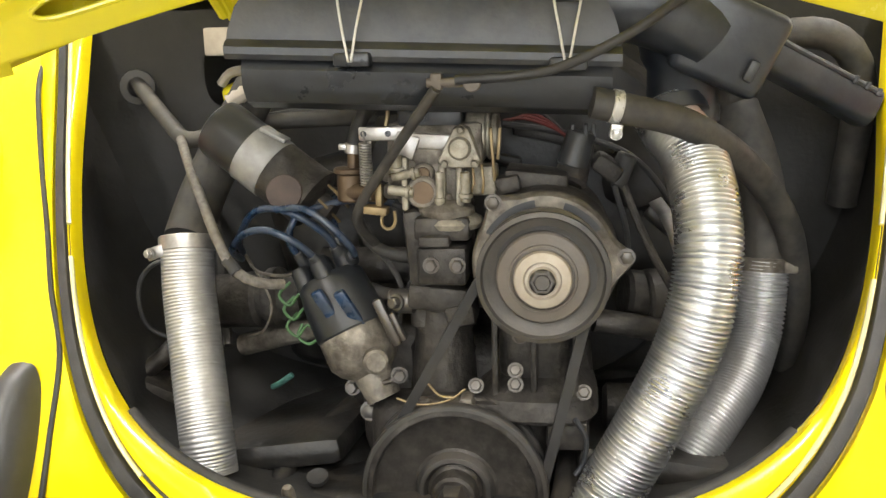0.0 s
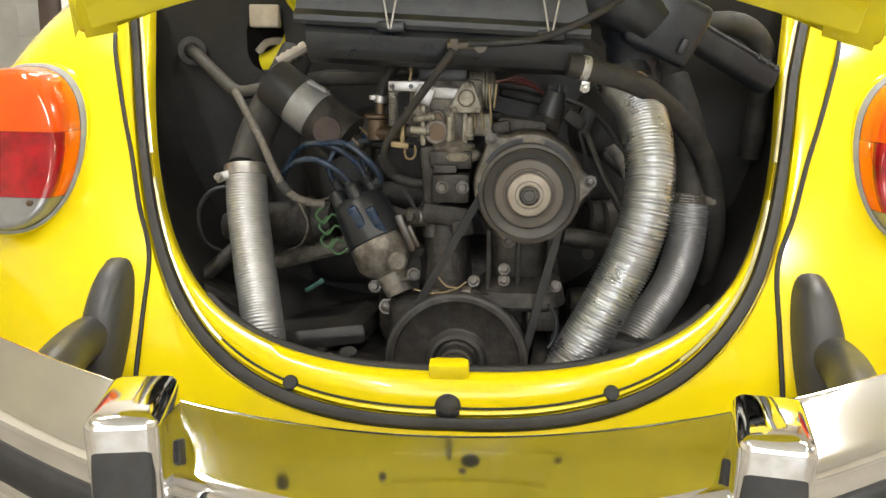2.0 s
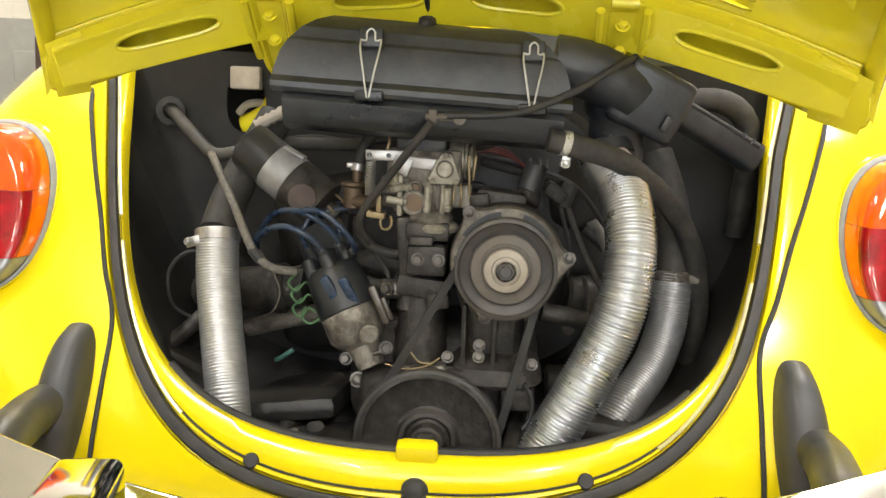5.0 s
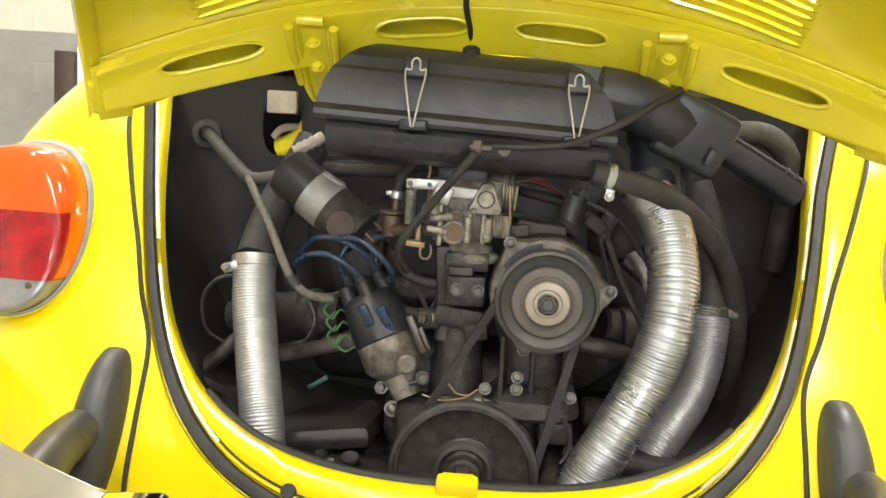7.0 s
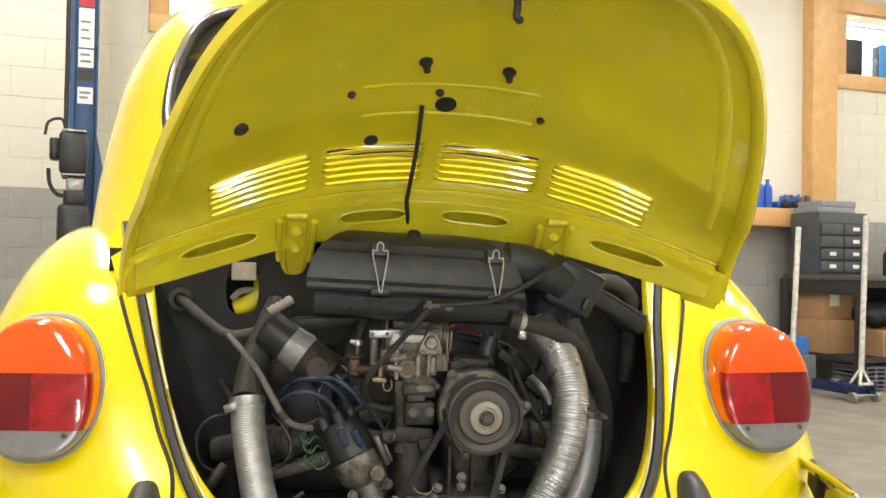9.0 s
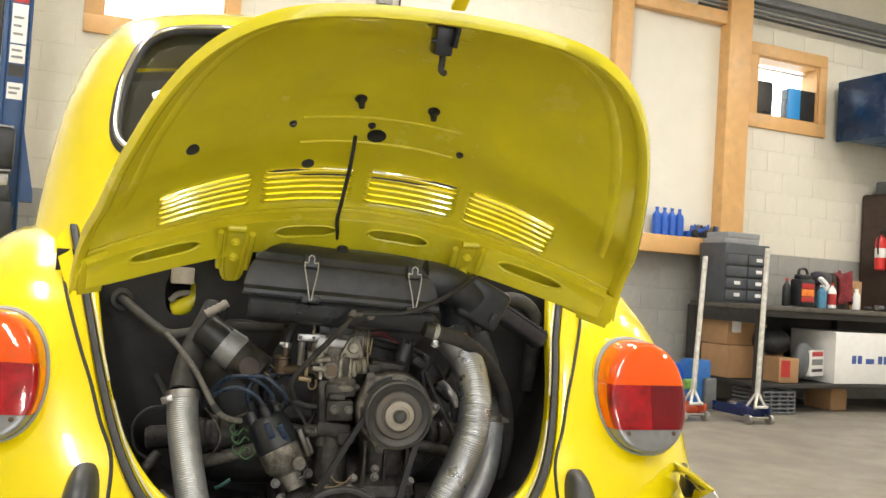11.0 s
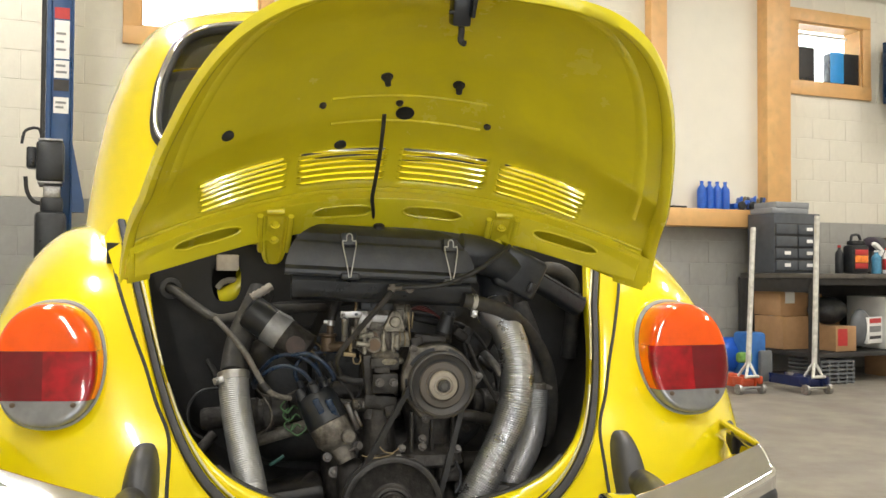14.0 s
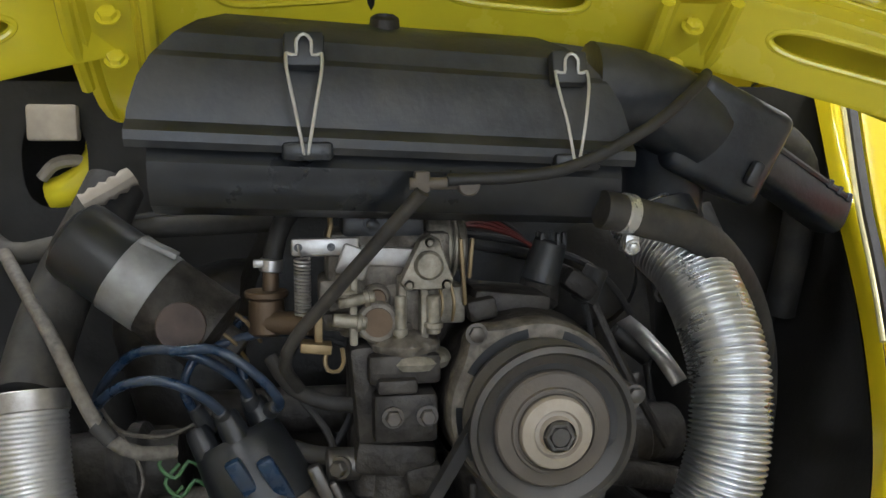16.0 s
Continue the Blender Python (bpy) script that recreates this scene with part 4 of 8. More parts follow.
# ---- car: tail lights ----
for side in (-1, 1):
    n = Vector((side * 0.06, -0.82, 0.57)).normalized()
    c = Vector((side * 0.572 - 0.004, 0.380, 0.730))
    r = Vector((0, 0, 1)).cross(n).normalized() * -1
    u = r.cross(n) * -1
    if u.z < 0:
        u = -u
    if r.x * side < 0:
        r = -r                      # r points to the outer side of the car
    e = Vector((side * 0.03, -1, 0.02)).normalized()

    def lens(scale, depth, v_lo, v_hi, name, material, label, parent, back=-0.10, cut=None):
        bm = B()
        prof = [(1.0, back), (1.0, 0.0), (0.99, depth * 0.50), (0.97, depth * 0.74), (0.945, depth * 0.86), (0.905, depth * 0.93), (0.85, depth * 0.95), (0.72, depth * 0.985), (0.5, depth), (0.25, depth)]
        rings = []
        for s, h in prof:
            ring = []
            for k in range(56):
                a = 2 * math.pi * k / 56
                ca, sa = math.cos(a), math.sin(a)
                px = 0.087 * scale * math.copysign(abs(ca) ** 0.86, ca)
                pv = 0.122 * scale * math.copysign(abs(sa) ** 0.86, sa)
                px *= 1.0 - 0.06 * max(0, pv) / 0.127
                ring.append(bm.verts.new(c + r * (px + 0.11 * pv) * s + u * pv * s + e * (h * (1 - 0.10 * (px * s / 0.085) + 0.55 * pv * s / 0.122))))
            rings.append(ring)
        for r0, r1 in zip(rings, rings[1:]):
            for k in range(56):
                bm.faces.new((r0[k], r0[(k + 1) % 56], r1[(k + 1) % 56], r1[k]))
        bm.faces.new(rings[-1])
        for v, flip in ((v_lo, -1), (v_hi, 1)):
            if v is not None:
                bmesh.ops.bisect_plane(bm, geom=bm.verts[:] + bm.edges[:] + bm.faces[:], plane_co=c + Vector((0, 0, v)), plane_no=(0, 0, flip), clear_outer=True)
        if cut is not None:
            bmesh.ops.bisect_plane(bm, geom=bm.verts[:] + bm.edges[:] + bm.faces[:], plane_co=c + r * cut, plane_no=(r - 0.11 * u).normalized(), clear_outer=True)
        return part(name, bm, material, parent, label, angle=50)

    lens(1.06, 0.0, None, None, "light_pad", YELLOW, "raised body-coloured pad under the rear light", car)
    light = lens(1.045, 0.009, None, None, "tail_light", GASKET, "three-colour rear light on a grey gasket", car, back=-0.005)
    lens(1.018, 0.013, None, None, "lip", RUBBER, "thin black inner lip of the gasket", light, back=-0.005)
    lens(1.0, 0.054, 0.0215, None, "amber_lens", AMBER, "glossy amber indicator lens", light)
    lens(0.995, 0.054, -0.0565, 0.021, "red_lens", RED, "glossy dark red brake light lens", light)
    # inner half, its glow put into the red
    lens(0.998, 0.0545, -0.0565, 0.021, "brake_lens", RED_GLOW, "red inner lens half with the reflector's glow in its colour", light, cut=0.002)
    lens(1.0, 0.053, None, -0.057, "reversing_lens", CLEAR, "clear ribbed reversing lens", light)
    lens(1.004, 0.050, -0.056, 0.021, "side_lens", AMBER, "amber inboard strip of the lens", light, cut=-0.058)
    for px, pz in ((-0.060, 0.037), (0.060, 0.037), (-0.048, -0.064), (0.048, -0.064)):
        bm = B()
        pv = pz / u.z
        lathe(bm, c + r * (px + 0.11 * pv) + u * pv + e * (0.0475 * (1 - 0.10 * px / 0.085 + 0.55 * pv / 0.122)), e, [(0.0046, 0), (0.0046, 0.003), (0.003, 0.004), (0, 0.004)], 12)
        part("screw", bm, BRASS, light, "small dark lens screw")

# ---- car: rear bumper ----


def bumper_at(x, back, drop):
    """A point of the bumper; back: metres ahead of its crease, drop: metres below it."""
    a = min(abs(x), 0.590 if x > 0 else 0.630)
    y = -0.135 + 0.79 * a ** 2 - 0.55 * a ** 4 + 2.4 * (abs(x) - a) + 30 * (abs(x) - a) ** 2
    k = 1 - 0.75 * min(1, (a / 0.745) ** 2) if back > 0.02 else 1.0
    return Vector((x, y + back * k, 0.5005 + 0.214 * a ** 2 - drop))


TOP = ((0.089, -0.012), (0.089, -0.026), (0.0875, -0.0290), (0.0845, -0.0296), (0.082, -0.0288), (0.045, -0.0157), (0.012, -0.0042), (0.008, -0.0028), (0.002, 0.000), (-0.002, 0.005), (-0.003, 0.010), (-0.003, 0.013), (0.000, 0.034))
LOW = ((0.000, 0.034), (0.003, 0.075), (0.010, 0.092), (0.030, 0.104), (0.06, 0.106))
bm = B()
xs = [-0.020 + 0.670 * math.sin(math.pi / 2 * (-1 + 2 * k / 120)) for k in range(121)]
sheet(bm, [[bumper_at(x, b, d) for x in xs] for b, d in TOP + LOW[1:]])
bumper = part("rear_bumper", bm, CHROME, car, "curved chrome rear bumper", angle=60)
sol = bumper.modifiers.new("sheet", "SOLIDIFY")
sol.thickness, sol.offset = 0.003, 0
bm = B()
sheet(bm, [[bumper_at(x, b, d) for x in xs] for b, d in ((0.004, 0.030), (-0.006, 0.034), (-0.010, 0.040), (-0.009, 0.062), (-0.004, 0.070), (0.006, 0.073))])
part("rubbing_strip", bm, RUBBER, bumper, "black rubbing strip")
for side in (-1, 1):
    gc = Vector((0.264 if side > 0 else -0.234, -0.100, 0.481))
    turn = Matrix.Rotation(math.radians(-side * 11), 3, "Z")
    bm = B()
    box(bm, gc, (0.056, 0.104, 0.196), (0, 0, -side * 11), 0.010, 4)
    for v in bm.verts:
        if v.co.z < gc.z:
            v.co.y += 0.020 * (gc.z - v.co.z) / 0.098
    g = part("overrider", bm, CHROME, bumper, "boxy chrome bumper guard")
    bm = B()
    box(bm, gc + turn @ Vector((0, -0.051, -0.006)), (0.047, 0.014, 0.160), (-5, 0, -side * 11), 0.006, 2)
    part("pad", bm, RUBBER, g, "black rubber guard pad")
    bm = B()
    box(bm, gc + turn @ Vector((-side * 0.0305, 0.022, 0.030)), (0.005, 0.034, 0.036), (-20, 0, -side * 11), 0.002)
    part("bracket", bm, RUBBER, g)
    # rubber boot where the bumper arm leaves the fender
    bm = B()
    f0 = Vector((side * 0.411, 0.230, 0.520))
    rows = []
    for s, h in ((1.06, 0.014), (1.0, 0.0), (0.93, -0.010), (0.78, -0.020), (0.55, -0.027), (0.25, -0.030)):
        ring = []
        for k in range(41):
            a = 2 * math.pi * k / 40
            px = 0.0290 * s * math.copysign(abs(math.cos(a)) ** 0.58, math.cos(a)) * (1 - 0.10 * math.sin(a))
            pv = 0.082 * s * math.sin(a)
            ring.append(f0 + Vector((px - side * 0.06 * pv, h + 0.34 * pv, pv)))
        rows.append(ring)
    sheet(bm, rows)
    boot = part("arm_boot", bm, BOOT, car, "black rubber boot of the bumper arm", angle=70)
    bm = B()
    tube(bm, [f0 + Vector((-side * 0.002, 0.03, 0.006)), f0 + Vector((side * 0.006, -0.012, 0.006)), f0 + Vector((side * 0.010, -0.040, 0.004)), f0 + Vector((side * 0.002, -0.085, 0.006)), f0 + Vector((-side * 0.010, -0.140, 0.006)), f0 + Vector((-side * 0.016, -0.175, 0.002))], 0.0245, 18, 0.012)
    arm = part("bumper_arm", bm, BOOT, boot, "black bumper arm sleeve")
    bm = B()
    p = bumper_at(0.642 if side > 0 else -0.682, 0, 0)
    box(bm, p + Vector((side * 0.004, 0.04, 0.004)), (0.010, 0.050, 0.048), (18, 0, side * -16), 0.004)
    part("end_bracket", bm, RUBBER, bumper, "black bumper end bracket")

# ---- engine in its bay ----
engine = thing("engine", (0.0, 0.45, 0.44), "dusty air-cooled engine with alternator, carburettor and belt", "engine")
Y_BACK = Vector((0, -1, 0))

# floor tin round the pulley, crankcase and fan housing
bm = B()
box(bm, (0.0, 0.495, 0.455), (0.60, 0.42, 0.02), (-3, 0, 0), 0.006)
for sx in (-1, 1):
    box(bm, (sx * 0.24, 0.44, 0.475), (0.26, 0.24, 0.03), (-6, sx * 8, 0), 0.012)
tin = part("floor_tin", bm, TIN, engine, "dusty black engine cover tin")
for path, r in (([(-0.185, 0.285, 0.462), (-0.165, 0.36, 0.486), (-0.13, 0.44, 0.506)], 0.011), ([(0.10, 0.27, 0.470), (0.11, 0.36, 0.490), (0.12, 0.44, 0.505)], 0.014)):
    bm = B()
    tube(bm, path, r, 10, 0.02)
    part("tin_bead", bm, TIN, tin)
# black disc set in the tin, painting the dark inside of a hole
bm = B()
lathe(bm, (-0.134, 0.305, 0.486), (0, -0.35, 0.93), [(0.0105, -0.004), (0.0105, 0.0006), (0.008, 0.0), (0, -0.004)], 18)
part("tin_hole_disc", bm, RUBBER, tin, "black dished disc for the dark of a hole")
bm = B()
lathe(bm, (-0.148, 0.262, 0.478), (0, -0.3, 0.95), [(0.007, 0), (0.006, 0.018), (0.004, 0.022), (0, 0.022)], 12)
part("stud", bm, CAST, tin, "pale stud")
bm = B()
box(bm, (0.01, 0.50, 0.53), (0.24, 0.24, 0.14), (0, 0, 0), 0.03, 3)
box(bm, (0.0, 0.42, 0.50), (0.18, 0.16, 0.10), (0, 0, 0), 0.02, 3)
cyl(bm, (-0.02, 0.40, 0.46), (-0.02, 0.40, 0.60), 0.045, 0.035, 20, 0.008)
part("crankcase", bm, CAST_DARK, engine, "greasy dark crankcase")
bm = B()
lathe(bm, (0.06, 0.68, 0.70), (0, -1, 0), [(0.0, 0.0), (0.20, 0.0), (0.205, 0.02), (0.205, 0.14), (0.19, 0.165), (0.10, 0.175), (0, 0.176)], 48)
box(bm, (0.02, 0.60, 0.58), (0.52, 0.15, 0.14), (0, 0, 0), 0.04, 3)
box(bm, (-0.16, 0.60, 0.66), (0.16, 0.14, 0.22), (0, -14, 0), 0.04, 3)
part("fan_housing", bm, TIN, engine, "black sheet steel fan housing")

# crank pulley
bm = B()
c = Vector((0.001, 0.330, 0.4805))
lathe(bm, c, Y_BACK, [(0.040, 0.0), (0.078, 0.0), (0.0865, 0.004), (0.0865, 0.009), (0.073, 0.018), (0.073, 0.021), (0.0870, 0.031), (0.0870, 0.037), (0.0815, 0.040),
                      (0.0775, 0.040), (0.0755, 0.033), (0.068, 0.030), (0.040, 0.026), (0.036, 0.028), (0.033, 0.034), (0.029, 0.035), (0.026, 0.031), (0.0225, 0.034), (0.020, 0.046), (0.017, 0.048), (0, 0.048)], 72)
crank = part("crank_pulley", bm, CAST_DARK, engine, "dark dished crank pulley", angle=30)
for y0, r0 in ((0.0325, 0.0874), (0.0050, 0.0869)):
    bm = B()
    lathe(bm, c, Y_BACK, [(r0 - 0.0045, y0 + 0.0085), (r0 - 0.001, y0 + 0.0082), (r0 + 0.0004, y0 + 0.006), (r0 + 0.0004, y0 - 0.001)], 72, close=False)
    part("pulley_rim", bm, PULLEY, crank, "lighter grey pulley rim", angle=30)
bm = B()
lathe(bm, c, Y_BACK, [(0.0375, 0.0265), (0.0368, 0.0285), (0.0335, 0.0345), (0.0300, 0.0350)], 56, close=False)
part("pulley_rim", bm, PULLEY, crank, "lighter grey hub ring", angle=30)
bm = B()
lathe(bm, c + Vector((0, -0.046, 0)), Y_BACK, [(0.0150, 0), (0.0150, 0.014), (0.012, 0.018), (0, 0.018)], 6)
part("pulley_bolt", bm, STEEL, crank, "steel pulley bolt")

# fan belt
bm = B()
A0, A1, RA, RC = Vector((0.083, 0.283, 0.692)), Vector((0.001, 0.304, 0.4775)), 0.047, 0.079
d = (A1 - A0)
L = math.hypot(d.x, d.z)
base = math.atan2(d.z, d.x)
al = math.acos((RC - RA) / L * -1)
pts = []
for k in range(25):
    a = base + al + (2 * math.pi - 2 * al) * k / 24
    pts.append(A0 + Vector((math.cos(a) * RA, 0, math.sin(a) * RA)))
for k in range(25):
    a = base - al + 2 * al * k / 24
    pts.append(A1 + Vector((math.cos(a) * RC, 0, math.sin(a) * RC)))
pts.append(pts[0])
dense = []
for p, q in zip(pts, pts[1:]):
    m = max(1, int((q - p).length / 0.02))
    dense += [p.lerp(q, i / m) for i in range(m)]
mid = (A0 + A1) / 2
rows = []
for w, o in ((-0.006, 0.003), (0.006, 0.003), (0.004, -0.006), (-0.004, -0.006), (-0.006, 0.003)):
    row = []
    for i, p in enumerate(dense + dense[:1]):
        t = (dense[(i + 1) % len(dense)] - dense[i - 1 if i < len(dense) else len(dense) - 1]).normalized()
        nrm = Vector((t.z, 0, -t.x))
        if nrm.dot(p - mid) < 0:
            nrm = -nrm
        row.append(p + Vector((0, w, 0)) + nrm * o)
    rows.append(row)
sheet(bm, rows)
part("fan_belt", bm, RUBBER, engine, "worn black rubber fan belt")

# alternator
ac = Vector((0.084, 0.330, 0.694))
bm = B()
lathe(bm, ac + Vector((0, 0.16, 0)), Y_BACK, [(0.0, 0.0), (0.055, 0.0), (0.063, 0.01), (0.065, 0.10), (0.068, 0.13), (0.0655, 0.158), (0.050, 0.170), (0.0, 0.171)], 40)
alternator = part("alternator", bm, CAST_DARK, engine, "dusty grey alternator")
bm = B()
n = 64
rings = []
for y, s in ((0.004, 1.0), (-0.010, 1.0), (-0.0155, 0.96)):
    ring = []
    for k in range(n):
        a = 2 * math.pi * k / n
        ear = 0.0
        for ea, amp, wid in ((math.radians(129), 0.010, 0.20), (math.radians(3), 0.014, 0.18), (math.radians(250), 0.008, 0.22)):
            dd = math.atan2(math.sin(a - ea), math.cos(a - ea))
            ear += amp * math.exp(-(dd / wid) ** 2)
        r = (0.0655 + ear) * s
        ring.append(ac + Vector((math.cos(a) * r, y, math.sin(a) * r)))
    rings.append(ring + ring[:1])
inner = []
for y, r in ((-0.0155, 0.050), (0.0, 0.046)):
    ring = [ac + Vector((math.cos(2 * math.pi * k / n) * r, y, math.sin(2 * math.pi * k / n) * r)) for k in range(n)]
    inner.append(ring + ring[:1])
sheet(bm, rings + inner)
end = part("alternator_end", bm, CAST, alternator, "pale dusty alternator end casting with ears")
# flat dark patches paint the shade of vent slots that are not cut
for a0, a1 in ((34, 72), (98, 150), (175, 215), (300, 345)):
    bm = B()
    rows = []
    for r in (0.0535, 0.0600):
        rows.append([ac + Vector((math.cos(radians(a0 + (a1 - a0) * k / 12)) * r, -0.0166, math.sin(radians(a0 + (a1 - a0) * k / 12)) * r)) for k in range(13)])
    sheet(bm, rows)
    s = part("vent_slot_patch", bm, PLASTIC_NEW, alternator, "dark curved patch for the shade in a vent slot")
for x, z in ((0.039, 0.751), (0.1565, 0.702), (0.062, 0.628)):
    bm = B()
    bolt(bm, (x, 0.316, z), Y_BACK, 0.0058, 0.007)
    part("bolt", bm, STEEL, alternator)
bm = B()
pc = ac + Vector((0, -0.016, -0.002))
lathe(bm, pc, Y_BACK, [(0.030, 0.0), (0.052, 0.0), (0.0565, 0.006), (0.0565, 0.010), (0.046, 0.020), (0.046, 0.024), (0.0570, 0.034), (0.0580, 0.037), (0.0575, 0.041), (0.0535, 0.0425), (0.0515, 0.039),
                       (0.0410, 0.034), (0.0400, 0.036)], 72, close=False)
part("pulley", bm, PULLEY, alternator, "grey alternator pulley rim", angle=30)
bm = B()
lathe(bm, pc, Y_BACK, [(0.0402, 0.030), (0.0400, 0.038), (0.0385, 0.0395), (0.0300, 0.0405), (0.0292, 0.0425), (0.0275, 0.0428), (0.0268, 0.0410), (0.0255, 0.0412), (0.0252, 0.044)], 64, close=False)
part("pulley_face", bm, PULLEY_TAN, alternator, "tan dusty pulley face with stepped rings", angle=25)
bm = B()
lathe(bm, pc, Y_BACK, [(0.0253, 0.036), (0.0250, 0.045), (0.0238, 0.0475), (0.0165, 0.0500), (0.0150, 0.0470), (0.0125, 0.0475), (0.0118, 0.052), (0.0112, 0.053)], 48, close=False)
hub = part("pulley_hub", bm, PULLEY_HUB, alternator, "pale cup washer on the pulley", angle=25)
bm = B()
lathe(bm, pc, Y_BACK, [(0.0116, 0.044), (0.0113, 0.054), (0.0098, 0.0555), (0.0078, 0.0555), (0.0070, 0.053)], 6, close=False)
lathe(bm, pc, Y_BACK, [(0.0072, 0.046), (0.0070, 0.0545), (0.006, 0.056), (0, 0.056)], 20)
part("pulley_nut", bm, PULLEY, alternator, "dusty shaft nut")
# strap, rear cover and plug of the alternator
bm = B()
box(bm, (0.075, 0.385, 0.764), (0.060, 0.060, 0.018), (0, 6, 0), 0.005)
box(bm, (0.050, 0.36, 0.762), (0.022, 0.03, 0.016), (0, -10, 0), 0.003)
cyl(bm, (0.105, 0.40, 0.755), (0.118, 0.42, 0.795), 0.017, 0.014, 16, 0.003)
box(bm, (0.142, 0.42, 0.770), (0.03, 0.05, 0.018), (0, 35, 0), 0.006)
part("rear_cover", bm, CAST_DARK, alternator, "dark alternator rear cover")
bm = B()
cyl(bm, (0.108, 0.405, 0.772), (0.118, 0.405, 0.806), 0.0155, 0.0135, 16, 0.002)
for k in range(5):
    a = k * 1.25
    box(bm, (0.118 + 0.011 * math.cos(a), 0.405 + 0.011 * math.sin(a), 0.806), (0.004, 0.004, 0.014), (0, 0, 0), 0.001)
part("wire_plug", bm, PLASTIC, alternator, "dusty black wire plug")
bm = B()
cyl(bm, (0.150, 0.42, 0.752), (0.163, 0.42, 0.782), 0.011, 0.010, 14, 0.002)
part("rubber_cap", bm, HOSE_RUBBER, alternator, "dusty rubber cap")
for k in range(4):
    bm = B()
    o = 0.004 * k
    tube(bm, [(0.040 + o, 0.44, 0.815), (0.062 + o, 0.425, 0.817 + o * 0.6), (0.088 + o * 0.6, 0.412, 0.810), (0.106, 0.405, 0.800 - o * 0.4)], 0.0016, 6, 0.008)
    part("wire", bm, RED_WIRE if k < 3 else RUBBER, alternator, "thin dull red wire" if k < 3 else "thin black wire")
# pedestal
bm = B()
rows = [(0.655, 0.052, 0.06), (0.62, 0.040, 0.055), (0.58, 0.036, 0.05), (0.565, 0.055, 0.075), (0.548, 0.060, 0.08)]
g = []
for z, w, dd in rows:
    g.append([Vector((0.075 + w * math.copysign(abs(math.cos(a)) ** 0.5, math.cos(a)), 0.385 + dd * math.copysign(abs(math.sin(a)) ** 0.5, math.sin(a)), z)) for a in [2 * math.pi * k / 32 for k in range(33)]])
sheet(bm, g)
box(bm, (0.060, 0.345, 0.552), (0.110, 0.070, 0.022), (0, 0, 0), 0.005)
box(bm, (0.105, 0.345, 0.53), (0.04, 0.06, 0.03), (0, 0, 0), 0.006)
stand = part("alternator_stand", bm, CAST_DARK, engine, "ribbed cast alternator pedestal")
for x in (0.038, 0.074, 0.112):
    bm = B()
    box(bm, (x, 0.328, 0.603), (0.006, 0.016, 0.075), (0, 0, 0), 0.002)
    part("rib", bm, CAST_DARK, stand)
for x, z in ((0.020, 0.576), (0.057, 0.592), (0.057, 0.578), (0.120, 0.572)):
    bm = B()
    bolt(bm, (x, 0.322, z), (0, -0.9, 0.4), 0.0055, 0.008)
    part("bolt", bm, STEEL, stand)
bm = B()
cyl(bm, (-0.045, 0.315, 0.556), (0.020, 0.315, 0.556), 0.010, n=14, bev=0.002)
cyl(bm, (-0.028, 0.308, 0.540), (-0.028, 0.308, 0.568), 0.007, n=10, bev=0.002)
box(bm, (0.012, 0.315, 0.556), (0.012, 0.026, 0.028), (0, 0, 0), 0.003)
part("oil_pipe", bm, CAST, engine, "pale dusty fitting above the pulley")
bm = B()
tube(bm, [(-0.052, 0.30, 0.570), (-0.030, 0.296, 0.566), (-0.004, 0.298, 0.570), (0.012, 0.302, 0.580)], 0.0010, 6, 0.004)
tube(bm, [(-0.022, 0.300, 0.585), (-0.012, 0.298, 0.575), (0.002, 0.298, 0.573)], 0.0012, 6, 0.004)
part("string", bm, GOLD, engine, "thin yellow thread")

# fuel pump column
pump_at = Vector((-0.010, 0.350, 0.70))
bm = B()
box(bm, (-0.010, 0.352, 0.690), (0.046, 0.060, 0.036), (0, 0, 0), 0.004)
pump = part("fuel_pump", bm, CAST_DARK, engine, "greasy fuel pump body")
for name, at, size, turn, bev in (("pump_flange", (-0.010, 0.356, 0.724), (0.052, 0.058, 0.022), 0, 0.004), ("gasket", (-0.016, 0.350, 0.714), (0.028, 0.064, 0.010), 0, 0.002),
                                  ("side_casting", (-0.036, 0.358, 0.700), (0.020, 0.040, 0.080), -5, 0.006), ("pump_foot", (-0.016, 0.365, 0.655), (0.060, 0.060, 0.026), 6, 0.006),
                                  ("lever_housing", (0.005, 0.352, 0.64), (0.028, 0.04, 0.022), -10, 0.005)):
    bm = B()
    box(bm, at, size, (0, turn, 0), bev)
    part(name, bm, CAST_DARK, pump)
bm = B()
cyl(bm, (-0.016, 0.37, 0.545), (-0.016, 0.37, 0.65), 0.034, 0.026, 20, 0.004)
part("pump_stand", bm, CAST_DARK, pump)
bm = B()
cyl(bm, (-0.034, 0.36, 0.622), (-0.034, 0.36, 0.658), 0.013, n=14, bev=0.003)
part("pump_stem", bm, CAST_DARK, pump)
bm = B()
lathe(bm, (-0.008, 0.352, 0.730), (0, 0, 1), [(0.024, 0.0), (0.0245, 0.003), (0.0265, 0.006), (0.0265, 0.010), (0.024, 0.013), (0.015, 0.017), (0.007, 0.019), (0.006, 0.024), (0, 0.024)], 32)
part("pump_cap", bm, CAST, pump, "pale dusty domed pump cap")
for x in (-0.0195, 0.0050):
    bm = B()
    bolt(bm, (x, 0.322, 0.692), Y_BACK, 0.0058, 0.008)
    part("bolt", bm, STEEL, pump)
bm = B()
bolt(bm, (-0.055, 0.338, 0.652), (-0.5, -0.85, 0.1), 0.006, 0.010)
